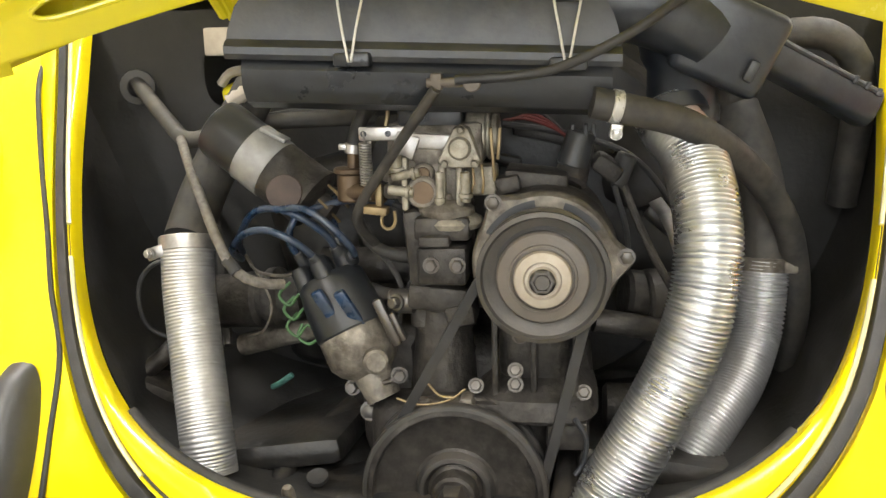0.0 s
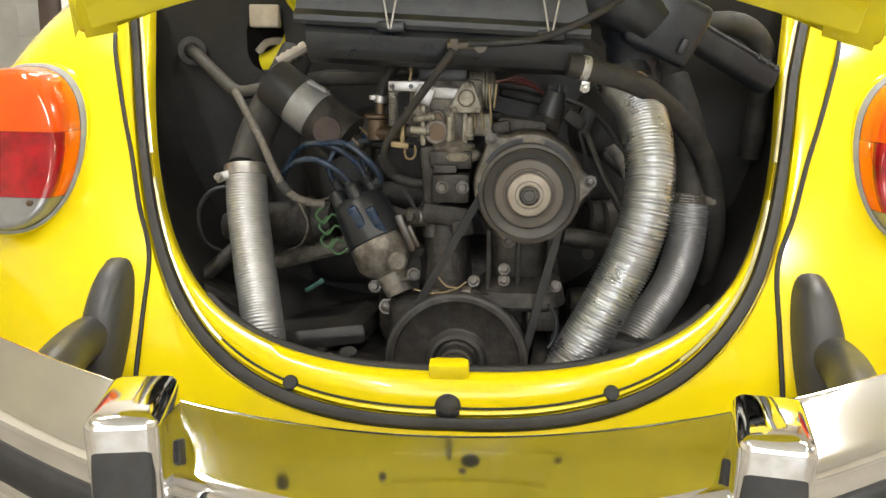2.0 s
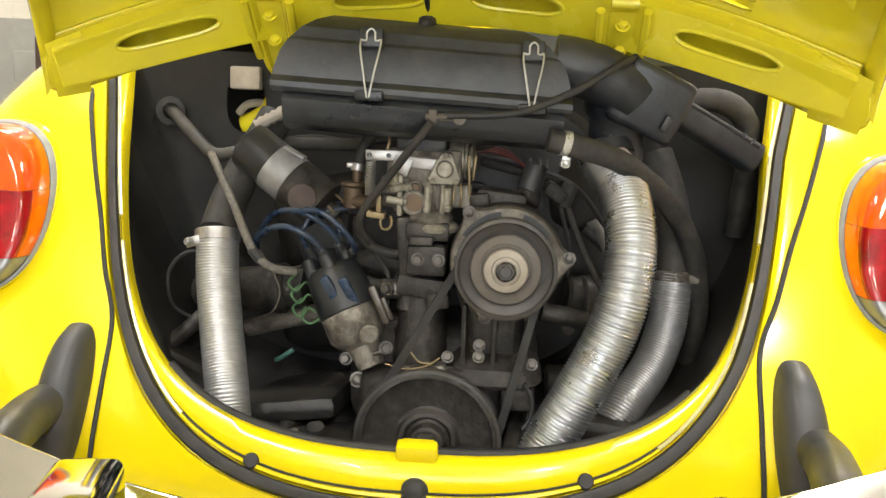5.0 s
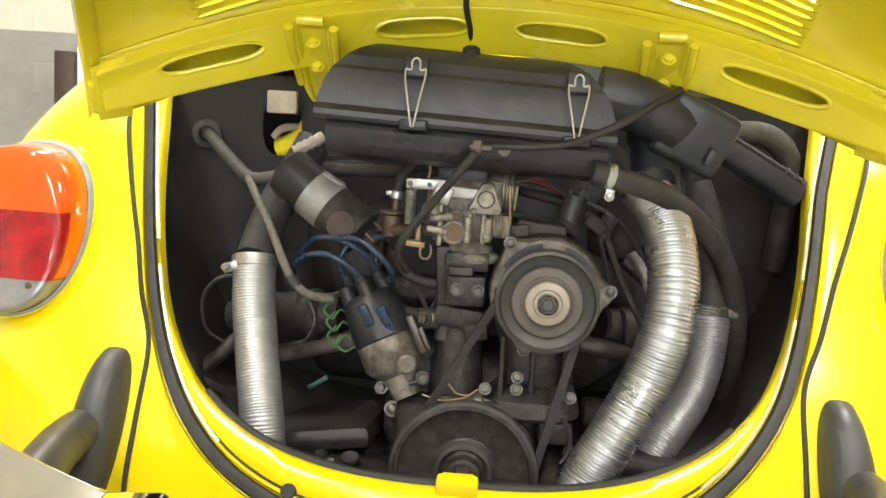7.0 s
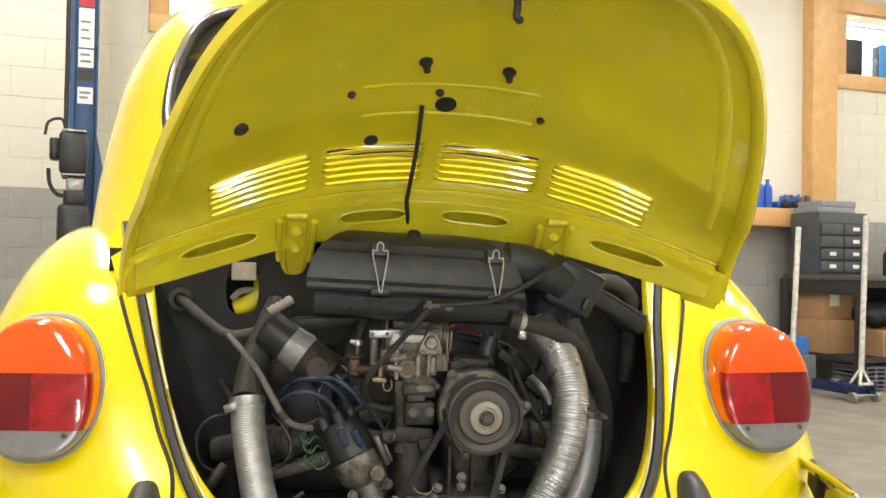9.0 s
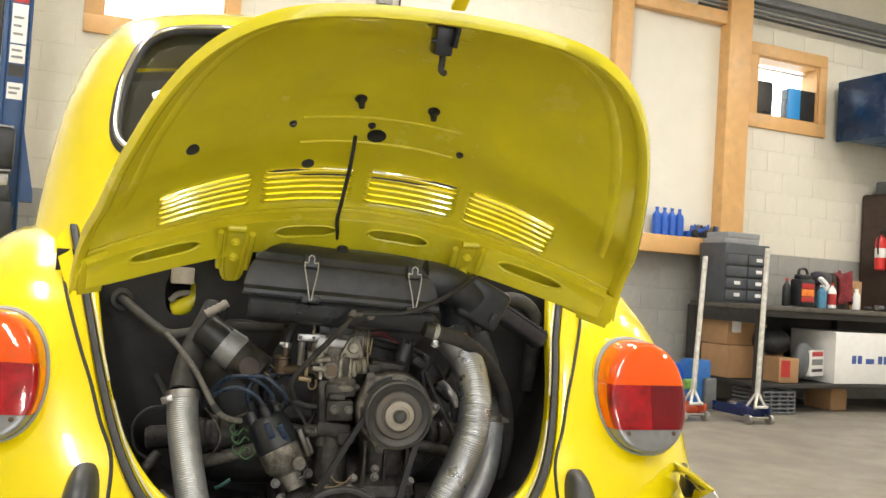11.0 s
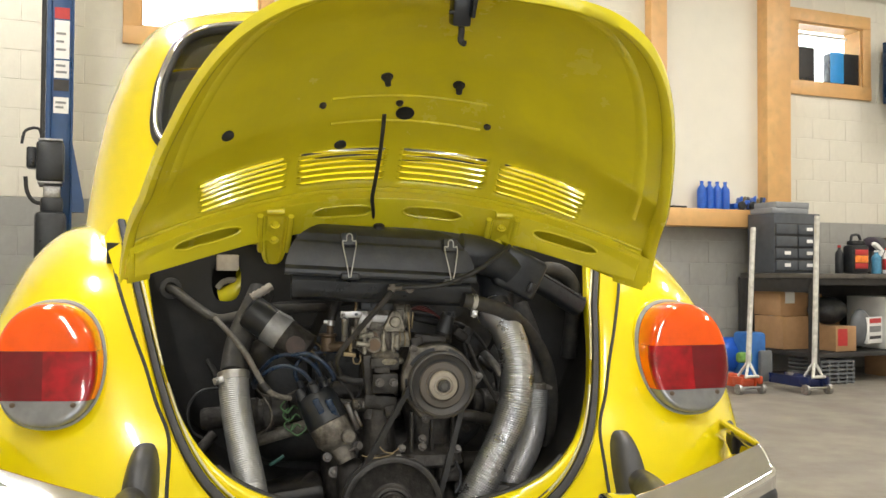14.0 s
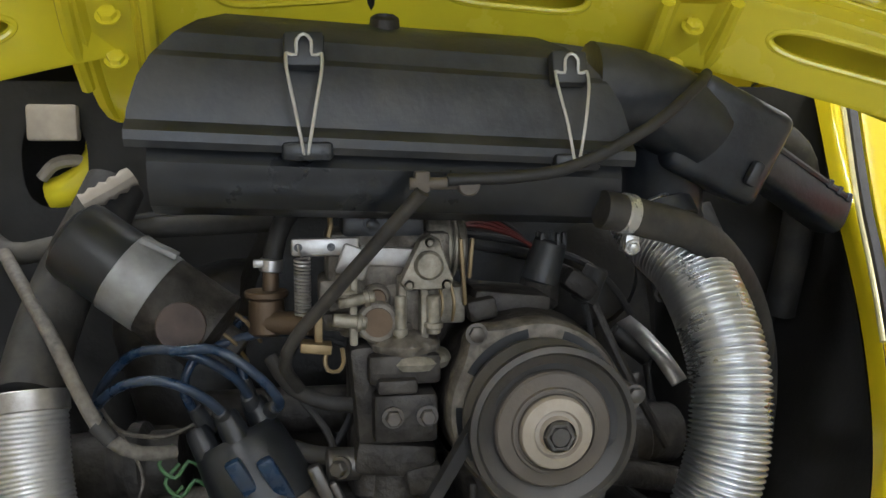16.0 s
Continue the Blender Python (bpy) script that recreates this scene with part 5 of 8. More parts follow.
cyl(bm, (-0.066, 0.350, 0.650), (-0.040, 0.350, 0.650), 0.012, n=14, bev=0.002)
part("union_nut", bm, STEEL, pump, "bright pipe union")
bm = B()
tube(bm, [(-0.038, 0.365, 0.690), (-0.062, 0.372, 0.690), (-0.090, 0.385, 0.700), (-0.105, 0.40, 0.72)], 0.006, 10, 0.01)
tube(bm, [(-0.045, 0.36, 0.652), (-0.075, 0.375, 0.650), (-0.12, 0.40, 0.66)], 0.007, 10, 0.01)
part("fuel_line", bm, HOSE_RUBBER, pump, "dusty black fuel hose")

# carburettor
bm = B()
box(bm, (-0.018, 0.385, 0.800), (0.090, 0.070, 0.040), (0, 0, 0), 0.005)
carb = part("carburettor", bm, CAST, engine, "dusty tan carburettor casting")
bm = B()
box(bm, (-0.022, 0.380, 0.764), (0.066, 0.060, 0.042), (0, 0, 0), 0.006)
part("float_bowl", bm, CAST, carb)
bm = B()
box(bm, (-0.052, 0.372, 0.776), (0.034, 0.046, 0.022), (0, 0, 0), 0.004)
box(bm, (-0.048, 0.368, 0.756), (0.040, 0.040, 0.014), (0, 0, 0), 0.004)
part("jet_block", bm, CAST, carb)
for z, y, r in ((0.757, 0.337, 0.0155), (0.773, 0.343, 0.0105)):
    bm = B()
    cyl(bm, (-0.028, 0.365, z), (-0.028, y, z), r, n=22, bev=0.002)
    part("boss", bm, CAST, carb)
bm = B()
cyl(bm, (-0.060, 0.36, 0.790), (-0.036, 0.36, 0.790), 0.008, n=14, bev=0.001)
cyl(bm, (-0.062, 0.352, 0.768), (-0.040, 0.352, 0.768), 0.006, n=12, bev=0.001)
part("throttle_shaft", bm, CAST, carb)
for x in (-0.045, -0.010, 0.006):
    bm = B()
    box(bm, (x, 0.345, 0.765), (0.006, 0.014, 0.050), (0, 0, 0), 0.002)
    part("rib", bm, CARB, carb)
bm = B()
box(bm, (0.022, 0.37, 0.765), (0.034, 0.030, 0.028), (0, 0, 0), 0.003)
part("accelerator_pump", bm, CARB, carb)
bm = B()
cyl(bm, (-0.018, 0.385, 0.72), (-0.018, 0.385, 0.75), 0.030, 0.026, 20, 0.004)
part("carburettor_foot", bm, CARB, carb)
bm = B()
lathe(bm, (-0.028, 0.3365, 0.757), Y_BACK, [(0.0115, -0.006), (0.0105, 0.0004), (0, 0.0004)], 20)
lathe(bm, (-0.028, 0.3420, 0.7735), Y_BACK, [(0.007, -0.002), (0.006, 0.0014), (0, 0.0014)], 16)
part("plug_screw", bm, BRASS, carb, "rusty brown blanking plug")
bm = B()
box(bm, (-0.064, 0.346, 0.811), (0.048, 0.004, 0.013), (0, 0, 0), 0.002)
box(bm, (-0.044, 0.344, 0.800), (0.022, 0.004, 0.022), (0, 20, 0), 0.002)
box(bm, (-0.020, 0.348, 0.803), (0.040, 0.006, 0.014), (0, 4, 0), 0.002)
part("lever_plate", bm, ZINC, carb, "bright zinc throttle lever plate")
# two black discs on the plate give the dark of its holes
bm = B()
for x in (-0.083, -0.060):
    lathe(bm, (x, 0.3438, 0.811), Y_BACK, [(0.0030, 0), (0.0028, 0.0006), (0, 0.0006)], 12)
part("lever_hole_disc", bm, PLASTIC_NEW, carb)
bm = B()
path = [Vector((-0.0805 + 0.0052 * math.cos(k * 0.9), 0.338 + 0.0052 * math.sin(k * 0.9), 0.804 - 0.040 * k / 112)) for k in range(113)]
tube(bm, path, 0.0011, 6, 0.01)
tube(bm, [(-0.0805, 0.338, 0.804), (-0.082, 0.341, 0.808), (-0.083, 0.343, 0.813)], 0.001, 6, 0.003)
tube(bm, [(-0.0805, 0.338, 0.764), (-0.079, 0.338, 0.758), (-0.078, 0.340, 0.750)], 0.001, 6, 0.003)
part("return_spring", bm, ZINC, carb, "coiled dull steel return spring")
bm = B()
rows = []
outline2 = [(0.009, 0.820), (0.016, 0.816), (0.027, 0.786), (0.024, 0.780), (-0.008, 0.780), (-0.013, 0.785), (0.002, 0.816), (0.009, 0.820)]
for y, s in ((0.345, 1.0), (0.336, 1.0), (0.333, 0.93)):
    rows.append([Vector((0.007 + (x - 0.007) * s, y, 0.797 + (z - 0.797) * s)) for x, z in outline2])
vs = sheet(bm, rows)
bm.faces.new(vs[-1][:-1])
part("diaphragm_cover", bm, CARB, carb, "pale triangular diaphragm cover")
bm = B()
lathe(bm, (0.008, 0.334, 0.798), Y_BACK, [(0.0105, 0), (0.0105, 0.004), (0.0085, 0.007), (0, 0.008)], 22)
for x, z in ((0.009, 0.814), (-0.006, 0.784), (0.021, 0.784)):
    bolt(bm, (x, 0.334, z), Y_BACK, 0.0028, 0.004)
part("cover_boss", bm, CARB, carb, "round dusty boss and screws")
bm = B()
cyl(bm, (0.010, 0.375, 0.808), (0.030, 0.375, 0.808), 0.022, n=26, bev=0.002)
cyl(bm, (0.030, 0.375, 0.808), (0.033, 0.375, 0.808), 0.025, n=26, bev=0.001)
cyl(bm, (0.033, 0.375, 0.808), (0.041, 0.375, 0.808), 0.020, n=26, bev=0.002)
part("choke_housing", bm, CARB, carb, "round grey choke housing")
bm = B()
box(bm, (0.036, 0.352, 0.790), (0.003, 0.006, 0.050), (0, -4, 0), 0.001)
part("linkage_rod", bm, GOLD, carb, "thin tan linkage rod")
bm = B()
box(bm, (0.042, 0.352, 0.800), (0.003, 0.005, 0.030), (0, 5, 0), 0.001)
part("linkage_rod", bm, GOLD, carb, "thin tan linkage rod")
bm = B()
tube(bm, [(0.026, 0.345, 0.782), (0.028, 0.342, 0.768), (0.027, 0.345, 0.755)], 0.0013, 6, 0.004)
part("linkage_rod", bm, GOLD, carb, "thin tan linkage rod")
bm = B()
tube(bm, [(0.018, 0.345, 0.780), (0.019, 0.340, 0.765), (0.014, 0.345, 0.752)], 0.0013, 6, 0.004)
part("linkage_rod", bm, GOLD, carb, "thin tan linkage rod")
bm = B()
tube(bm, [(-0.062, 0.345, 0.818), (-0.060, 0.346, 0.826), (-0.061, 0.35, 0.835)], 0.002, 6, 0.004)
part("linkage_rod", bm, GOLD, carb, "thin tan linkage rod")
for a, b, r in (((-0.052, 0.338, 0.792), (-0.052, 0.338, 0.776), 0.0055), ((-0.056, 0.336, 0.772), (-0.030, 0.336, 0.776), 0.0042), ((-0.060, 0.337, 0.760), (-0.036, 0.337, 0.757), 0.0048), ((-0.012, 0.338, 0.776), (-0.012, 0.338, 0.742), 0.0040), ((0.012, 0.336, 0.776), (0.012, 0.336, 0.748), 0.0050)):
    bm = B()
    cyl(bm, a, b, r, n=14, bev=0.0008)
    cyl(bm, Vector(a).lerp(Vector(b), 0.7), Vector(a).lerp(Vector(b), 0.85), r * 1.4, n=14, bev=0.0006)
    part("stub_pipe", bm, CARB, carb)
bm = B()
lathe(bm, (-0.002, 0.352, 0.728), (0, 0, 1), [(0.0, 0.014), (0.014, 0.013), (0.017, 0.009), (0.027, 0.004), (0.029, 0.0), (0.027, -0.005), (0.016, -0.008)], 28)
part("lower_flange", bm, CARB, carb, "round flared dusty flange")
bm = B()
box(bm, (-0.072, 0.338, 0.741), (0.022, 0.018, 0.007), (0, 6, 0), 0.001)
box(bm, (-0.070, 0.343, 0.753), (0.006, 0.010, 0.024), (0, 0, 0), 0.001)
tube(bm, [(-0.062, 0.332, 0.742), (-0.066, 0.330, 0.734), (-0.064, 0.329, 0.726), (-0.057, 0.329, 0.725), (-0.053, 0.330, 0.731), (-0.054, 0.331, 0.741)], 0.0016, 6, 0.003)
part("throttle_hook", bm, GOLD, carb, "small tan throttle hook")
bm = B()
cyl(bm, (-0.107, 0.385, 0.742), (-0.107, 0.385, 0.770), 0.014, 0.013, 18, 0.002)
cyl(bm, (-0.107, 0.385, 0.770), (-0.107, 0.385, 0.775), 0.0165, n=18, bev=0.001)
cyl(bm, (-0.104, 0.385, 0.774), (-0.103, 0.385, 0.796), 0.006, n=12)
cyl(bm, (-0.107, 0.380, 0.752), (-0.070, 0.365, 0.752), 0.009, n=12)
part("thermo_valve", bm, BRASS, carb, "brown brass valve with pipe")
bm = B()
cyl(bm, (-0.1035, 0.385, 0.789), (-0.1025, 0.385, 0.799), 0.0088, n=16, bev=0.001)
box(bm, (-0.112, 0.380, 0.796), (0.008, 0.006, 0.006), (0, 0, 0), 0.001)
part("hose_clamp", bm, ZINC, carb, "bright small hose clamp")
bm = B()
tube(bm, [(-0.103, 0.385, 0.792), (-0.098, 0.388, 0.815), (-0.085, 0.40, 0.835), (-0.05, 0.42, 0.845)], 0.0075, 10, 0.01)
part("breather_hose", bm, HOSE_RUBBER, carb, "short black breather hose")
bm = B()
box(bm, (-0.022, 0.375, 0.826), (0.060, 0.05, 0.020), (0, 0, 0), 0.004)
bolt(bm, (-0.030, 0.349, 0.826), Y_BACK, 0.005, 0.005)
part("upper_block", bm, PLASTIC, carb, "dark block above the carburettor")
bm = B()
cyl(bm, (-0.018, 0.43, 0.60), (-0.018, 0.43, 0.74), 0.028, n=18, bev=0.004)
cyl(bm, (-0.16, 0.46, 0.66), (0.16, 0.46, 0.66), 0.020, n=16)
part("intake_manifold", bm, CAST_DARK, engine, "dark intake manifold pipe")

# ignition coil
ca, cb = Vector((-0.250, 0.405, 0.818)), Vector((-0.147, 0.388, 0.744))
ax = (cb - ca).normalized()
bm = B()
lathe(bm, ca, ax, [(0.0, 0.0), (0.023, 0.0), (0.0295, 0.004), (0.0312, 0.010), (0.0312, 0.118), (0.030, 0.122), (0, 0.123)], 36)
coil = part("ignition_coil", bm, PLASTIC_NEW, engine, "black ignition coil cylinder")
bm = B()
lathe(bm, ca + ax * 0.047, ax, [(0.0314, 0.0), (0.0323, 0.0006), (0.0323, 0.032), (0.0314, 0.0326)], 36, close=False)
box(bm, ca + ax * 0.072 + Vector((0.009, -0.004, 0.0315)), (0.028, 0.020, 0.004), (0, 28, 0), 0.001)
part("coil_band", bm, BAND, coil, "silver mounting band")
bm = B()
lathe(bm, cb + ax * -0.004, ax, [(0.0314, -0.050), (0.0318, -0.049), (0.0318, 0.0), (0.0330, 0.002), (0.0330, 0.006), (0.026, 0.009), (0.013, 0.012), (0.012, 0.028), (0.009, 0.030), (0, 0.030)], 30)
part("coil_tower", bm, CAST_DARK, coil, "dusty brown coil terminal end")
bm = B()
lathe(bm, Vector((-0.166, 0.356, 0.755)), (0.1, -0.95, 0.2), [(0.018, 0), (0.017, 0.002), (0, 0.0025)], 20)
part("coil_label", bm, mat("worn_red_patch", (0.065, 0.045, 0.038), 0.7, 0, 0.4, 60), coil, "worn dark red patch")
bm = B()
for a, b in (((-0.132, 0.387, 0.759), (-0.112, 0.39, 0.735)), ((-0.139, 0.377, 0.745), (-0.122, 0.39, 0.720))):
    tube(bm, [a, Vector(a).lerp(Vector(b), 0.5) + Vector((0, -0.01, 0.006)), b], 0.0016, 6, 0.006)
part("wire", bm, GOLD, coil, "thin wires at the coil")

# distributor
da, db = Vector((-0.132, 0.375, 0.668)), Vector((-0.083, 0.350, 0.572))
ax = (db - da).normalized()
bm = B()
lathe(bm, da, ax, [(0.0, 0.0), (0.030, 0.0), (0.034, 0.006), (0.0365, 0.030), (0.0375, 0.058), (0.036, 0.060)], 32)
distributor = part("distributor", bm, PLASTIC_NEW, engine, "black distributor cap with ignition leads")
for k in range(5):
    bm = B()
    a, b, _ = frame_of(ax)
    w = 2 * math.pi * k / 5
    o = (a * math.cos(w) + b * math.sin(w)) * 0.0235 if k else Vector()
    lathe(bm, da + o + ax * 0.004, -ax, [(0.0105, 0.0), (0.0095, 0.018), (0.008, 0.022), (0.0, 0.022)], 14)
    part("cap_tower", bm, PLASTIC_NEW, distributor)
bm = B()
lathe(bm, da + ax * 0.058, ax, [(0.036, 0.0), (0.0365, 0.004), (0.0365, 0.030), (0.030, 0.040), (0.020, 0.048), (0.017, 0.075), (0.0, 0.076)], 32)
part("distributor_body", bm, CAST, distributor, "rusty tan distributor body")
bm = B()
lathe(bm, Vector((-0.074, 0.316, 0.600)), (0.25, -0.95, 0.1), [(0.012, -0.01), (0.012, 0.003), (0.009, 0.005), (0, 0.004)], 22)
part("condenser_cap", bm, CAST, distributor, "pale round cap")
bm = B()
box(bm, (-0.066, 0.338, 0.632), (0.010, 0.010, 0.050), (0, -24, 0), 0.003)
box(bm, (-0.056, 0.338, 0.628), (0.006, 0.008, 0.030), (0, -24, 0), 0.002)
part("cap_clip", bm, STEEL, distributor, "spring clip")
bm = B()
bolt(bm, (-0.056, 0.336, 0.580), (0.2, -0.95, 0.1), 0.0062, 0.009)
tube(bm, [(-0.056, 0.336, 0.578), (-0.070, 0.335, 0.572), (-0.088, 0.338, 0.570)], 0.003, 8, 0.005)
part("clamp_bolt", bm, STEEL, distributor)
bm = B()
bolt(bm, (-0.0945, 0.372, 0.5275), (0, -0.95, 0.25), 0.0075, 0.010)
bolt(bm, (-0.108, 0.360, 0.557), (0, -0.95, 0.25), 0.006, 0.012)
part("case_bolt", bm, STEEL, engine, "pale case bolts")
# plug leads
lead_paths = [
    [(-0.118, 0.372, 0.690), (-0.128, 0.355, 0.715), (-0.160, 0.345, 0.738), (-0.200, 0.365, 0.735), (-0.232, 0.400, 0.700), (-0.240, 0.43, 0.68)],
    [(-0.134, 0.355, 0.685), (-0.150, 0.338, 0.708), (-0.178, 0.335, 0.722), (-0.208, 0.350, 0.715), (-0.232, 0.38, 0.692), (-0.238, 0.42, 0.675)],
    [(-0.155, 0.372, 0.682), (-0.166, 0.362, 0.705), (-0.160, 0.365, 0.728), (-0.138, 0.375, 0.738), (-0.105, 0.390, 0.742), (-0.07, 0.41, 0.735)],
    [(-0.105, 0.368, 0.688), (-0.098, 0.345, 0.700), (-0.112, 0.335, 0.722), (-0.140, 0.335, 0.742), (-0.172, 0.345, 0.740)],
    [(-0.122, 0.392, 0.692), (-0.128, 0.395, 0.715), (-0.135, 0.405, 0.735), (-0.128, 0.43, 0.745)]]
for k, p in enumerate(lead_paths):
    bm = B()
    tube(bm, p, 0.0036, 10, 0.008)
    lead = part("plug_lead", bm, BLUE_WIRE, distributor, "dark blue ignition lead")
    bm = B()
    d0 = (Vector(p[1]) - Vector(p[0])).normalized()
    cyl(bm, Vector(p[0]) - d0 * 0.012, Vector(p[0]) + d0 * 0.014, 0.0075, 0.0052, 12, 0.001)
    part("lead_boot", bm, PLASTIC, lead)
bm = B()
a, b, _ = frame_of(ax)
for o in (-0.010, 0.012):
    p0 = da + ax * 0.012 + Vector((0.006 + o, -0.034, 0.004))
    box(bm, p0 + ax * 0.022, (0.012, 0.008, 0.052), (14, -27, 0), 0.003)
part("cap_rib", bm, BLUE_WIRE, distributor, "shiny blue plastic strips")

# oil filler and heater pipe on the side, thin wires
bm = B()
lathe(bm, (-0.335, 0.465, 0.612), (1, -0.12, 0.10), [(0.0, 0), (0.018, 0.002), (0.021, 0.008), (0.021, 0.04), (0.030, 0.055), (0.031, 0.105), (0.027, 0.110), (0.027, 0.118), (0.034, 0.120), (0.034, 0.130), (0.026, 0.135), (0.025, 0.16), (0, 0.16)], 28)
part("heater_tube", bm, CAST_DARK, engine, "dull olive heater tube with a flange")
bm = B()
tube(bm, [(-0.262, 0.47, 0.563), (-0.21, 0.455, 0.580), (-0.155, 0.44, 0.597), (-0.12, 0.43, 0.605)], 0.0125, 14, 0.015)
part("steel_pipe", bm, CAST, engine, "grey steel pipe")
for k, (x, z) in enumerate(((-0.180, 0.655), (-0.176, 0.640), (-0.174, 0.622))):
    bm = B()
    tube(bm, [(x, 0.40, z), (x - 0.010, 0.392, z - 0.012), (x + 0.002, 0.388, z - 0.022), (x + 0.012, 0.39, z - 0.010), (x + 0.020, 0.392, z - 0.016)], 0.0016, 6, 0.004)
    part("green_wire", bm, GREEN_WIRE, engine, "tangled thin green wire")
bm = B()
tube(bm, [(-0.168, 0.395, 0.612), (-0.172, 0.39, 0.600), (-0.160, 0.388, 0.592), (-0.146, 0.388, 0.602), (-0.144, 0.39, 0.612)], 0.0016, 6, 0.004)
part("green_wire", bm, GREEN_WIRE, engine, "tangled thin green wire")
bm = B()
tube(bm, [(-0.208, 0.405, 0.538), (-0.198, 0.40, 0.544), (-0.184, 0.40, 0.554)], 0.0032, 8, 0.006)
part("connector", bm, mat("teal_plastic", (0.05, 0.13, 0.11), 0.4, 0, 0.3, 80), engine, "small teal cable connector")
bm = B()
tube(bm, [(-0.240, 0.435, 0.678), (-0.225, 0.42, 0.664), (-0.205, 0.41, 0.660), (-0.18, 0.405, 0.662), (-0.15, 0.40, 0.678)], 0.0018, 6, 0.006)
part("thin_wire", bm, CAST, engine, "thin dusty wire")
bm = B()
tube(bm, [(-0.240, 0.435, 0.678), (-0.215, 0.415, 0.650), (-0.205, 0.41, 0.625), (-0.215, 0.41, 0.600), (-0.235, 0.42, 0.590)], 0.0014, 6, 0.006)
part("thin_wire", bm, CAST, engine, "thin dusty wire")
bm = B()
tube(bm, [(-0.29, 0.42, 0.675), (-0.33, 0.41, 0.672), (-0.352, 0.41, 0.645), (-0.348, 0.41, 0.605), (-0.325, 0.42, 0.585), (-0.31, 0.43, 0.58)], 0.0026, 8, 0.006)
part("black_wire_loop", bm, RUBBER, engine, "black wire loop")
bm = B()
box(bm, (-0.33, 0.44, 0.52), (0.10, 0.12, 0.03), (0, 30, 20), 0.01)
part("side_plate", bm, CAST_DARK, engine)
bm = B()
tube(bm, [(-0.37, 0.38, 0.545), (-0.34, 0.40, 0.56), (-0.31, 0.43, 0.59)], 0.010, 10, 0.01)
part("small_pipe", bm, CAST_DARK, engine)
bm = B()
box(bm, (0.33, 0.46, 0.50), (0.10, 0.16, 0.04), (0, -20, 0), 0.01)
part("side_plate", bm, CAST_DARK, engine)
bm = B()
cyl(bm, (0.16, 0.42, 0.64), (0.24, 0.44, 0.63), 0.026, n=18, bev=0.004)
part("thermostat_body", bm, CAST_DARK, engine)
bm = B()
cyl(bm, (0.18, 0.42, 0.635), (0.20, 0.425, 0.635), 0.031, n=18, bev=0.003)
part("flange_ring", bm, CAST_DARK, engine)
bm = B()
tube(bm, [(0.13, 0.38, 0.625), (0.18, 0.39, 0.615), (0.24, 0.41, 0.595)], 0.012, 12, 0.012)
part("small_pipe", bm, CAST_DARK, engine)
bm = B()
tube(bm, [(0.155, 0.42, 0.76), (0.18, 0.40, 0.70), (0.215, 0.39, 0.635)], 0.004, 8, 0.012)
part("thin_rod", bm, CAST_DARK, engine)
bm = B()
cyl(bm, (0.14, 0.40, 0.53), (0.19, 0.40, 0.53), 0.022, n=16, bev=0.004)
part("stub_pipe", bm, CAST_DARK, engine)
bm = B()
tube(bm, [(0.112, 0.30, 0.555), (0.122, 0.302, 0.535), (0.120, 0.302, 0.512), (0.112, 0.30, 0.500)], 0.0024, 8, 0.005)
part("wire_loop", bm, PLASTIC, engine, "grey wire loop beside the belt")
bm = B()
lathe(bm, (0.19, 0.55, 0.755), (-0.3, -0.9, 0.2), [(0.0, 0), (0.05, 0.0), (0.055, 0.01), (0.05, 0.05), (0.03, 0.06), (0, 0.06)], 28)
cyl(bm, (0.185, 0.44, 0.725), (0.215, 0.43, 0.70), 0.010, n=12, bev=0.002)
part("fan_shroud_cap", bm, TIN, engine, "black round shroud cap")

# small things round the alternator and on the fan housing
bm = B()
sheet(bm, [[Vector(p) + Vector((w, 0, w * 0.5)) for w in (-0.006, 0.0, 0.006)] for p in ((0.190, 0.430, 0.735), (0.197, 0.409, 0.727), (0.203, 0.380, 0.715), (0.207, 0.352, 0.700))])
strap = part("steel_strap", bm, ZINC, engine, "pale bent steel strap")
sol = strap.modifiers.new("sheet", "SOLIDIFY")
sol.thickness = 0.002
for k, (x, z) in enumerate(((-0.085, 0.835), (0.035, 0.842), (0.235, 0.66), (0.262, 0.74), (-0.09, 0.57), (0.175, 0.575), (-0.20, 0.60), (0.20, 0.835))):
    bm = B()
    bolt(bm, (x, 0.51 if abs(x - 0.06) < 0.16 else 0.518, z), (0.0, -1, 0.1), 0.0062, 0.008)
    part("bolt", bm, STEEL, engine)
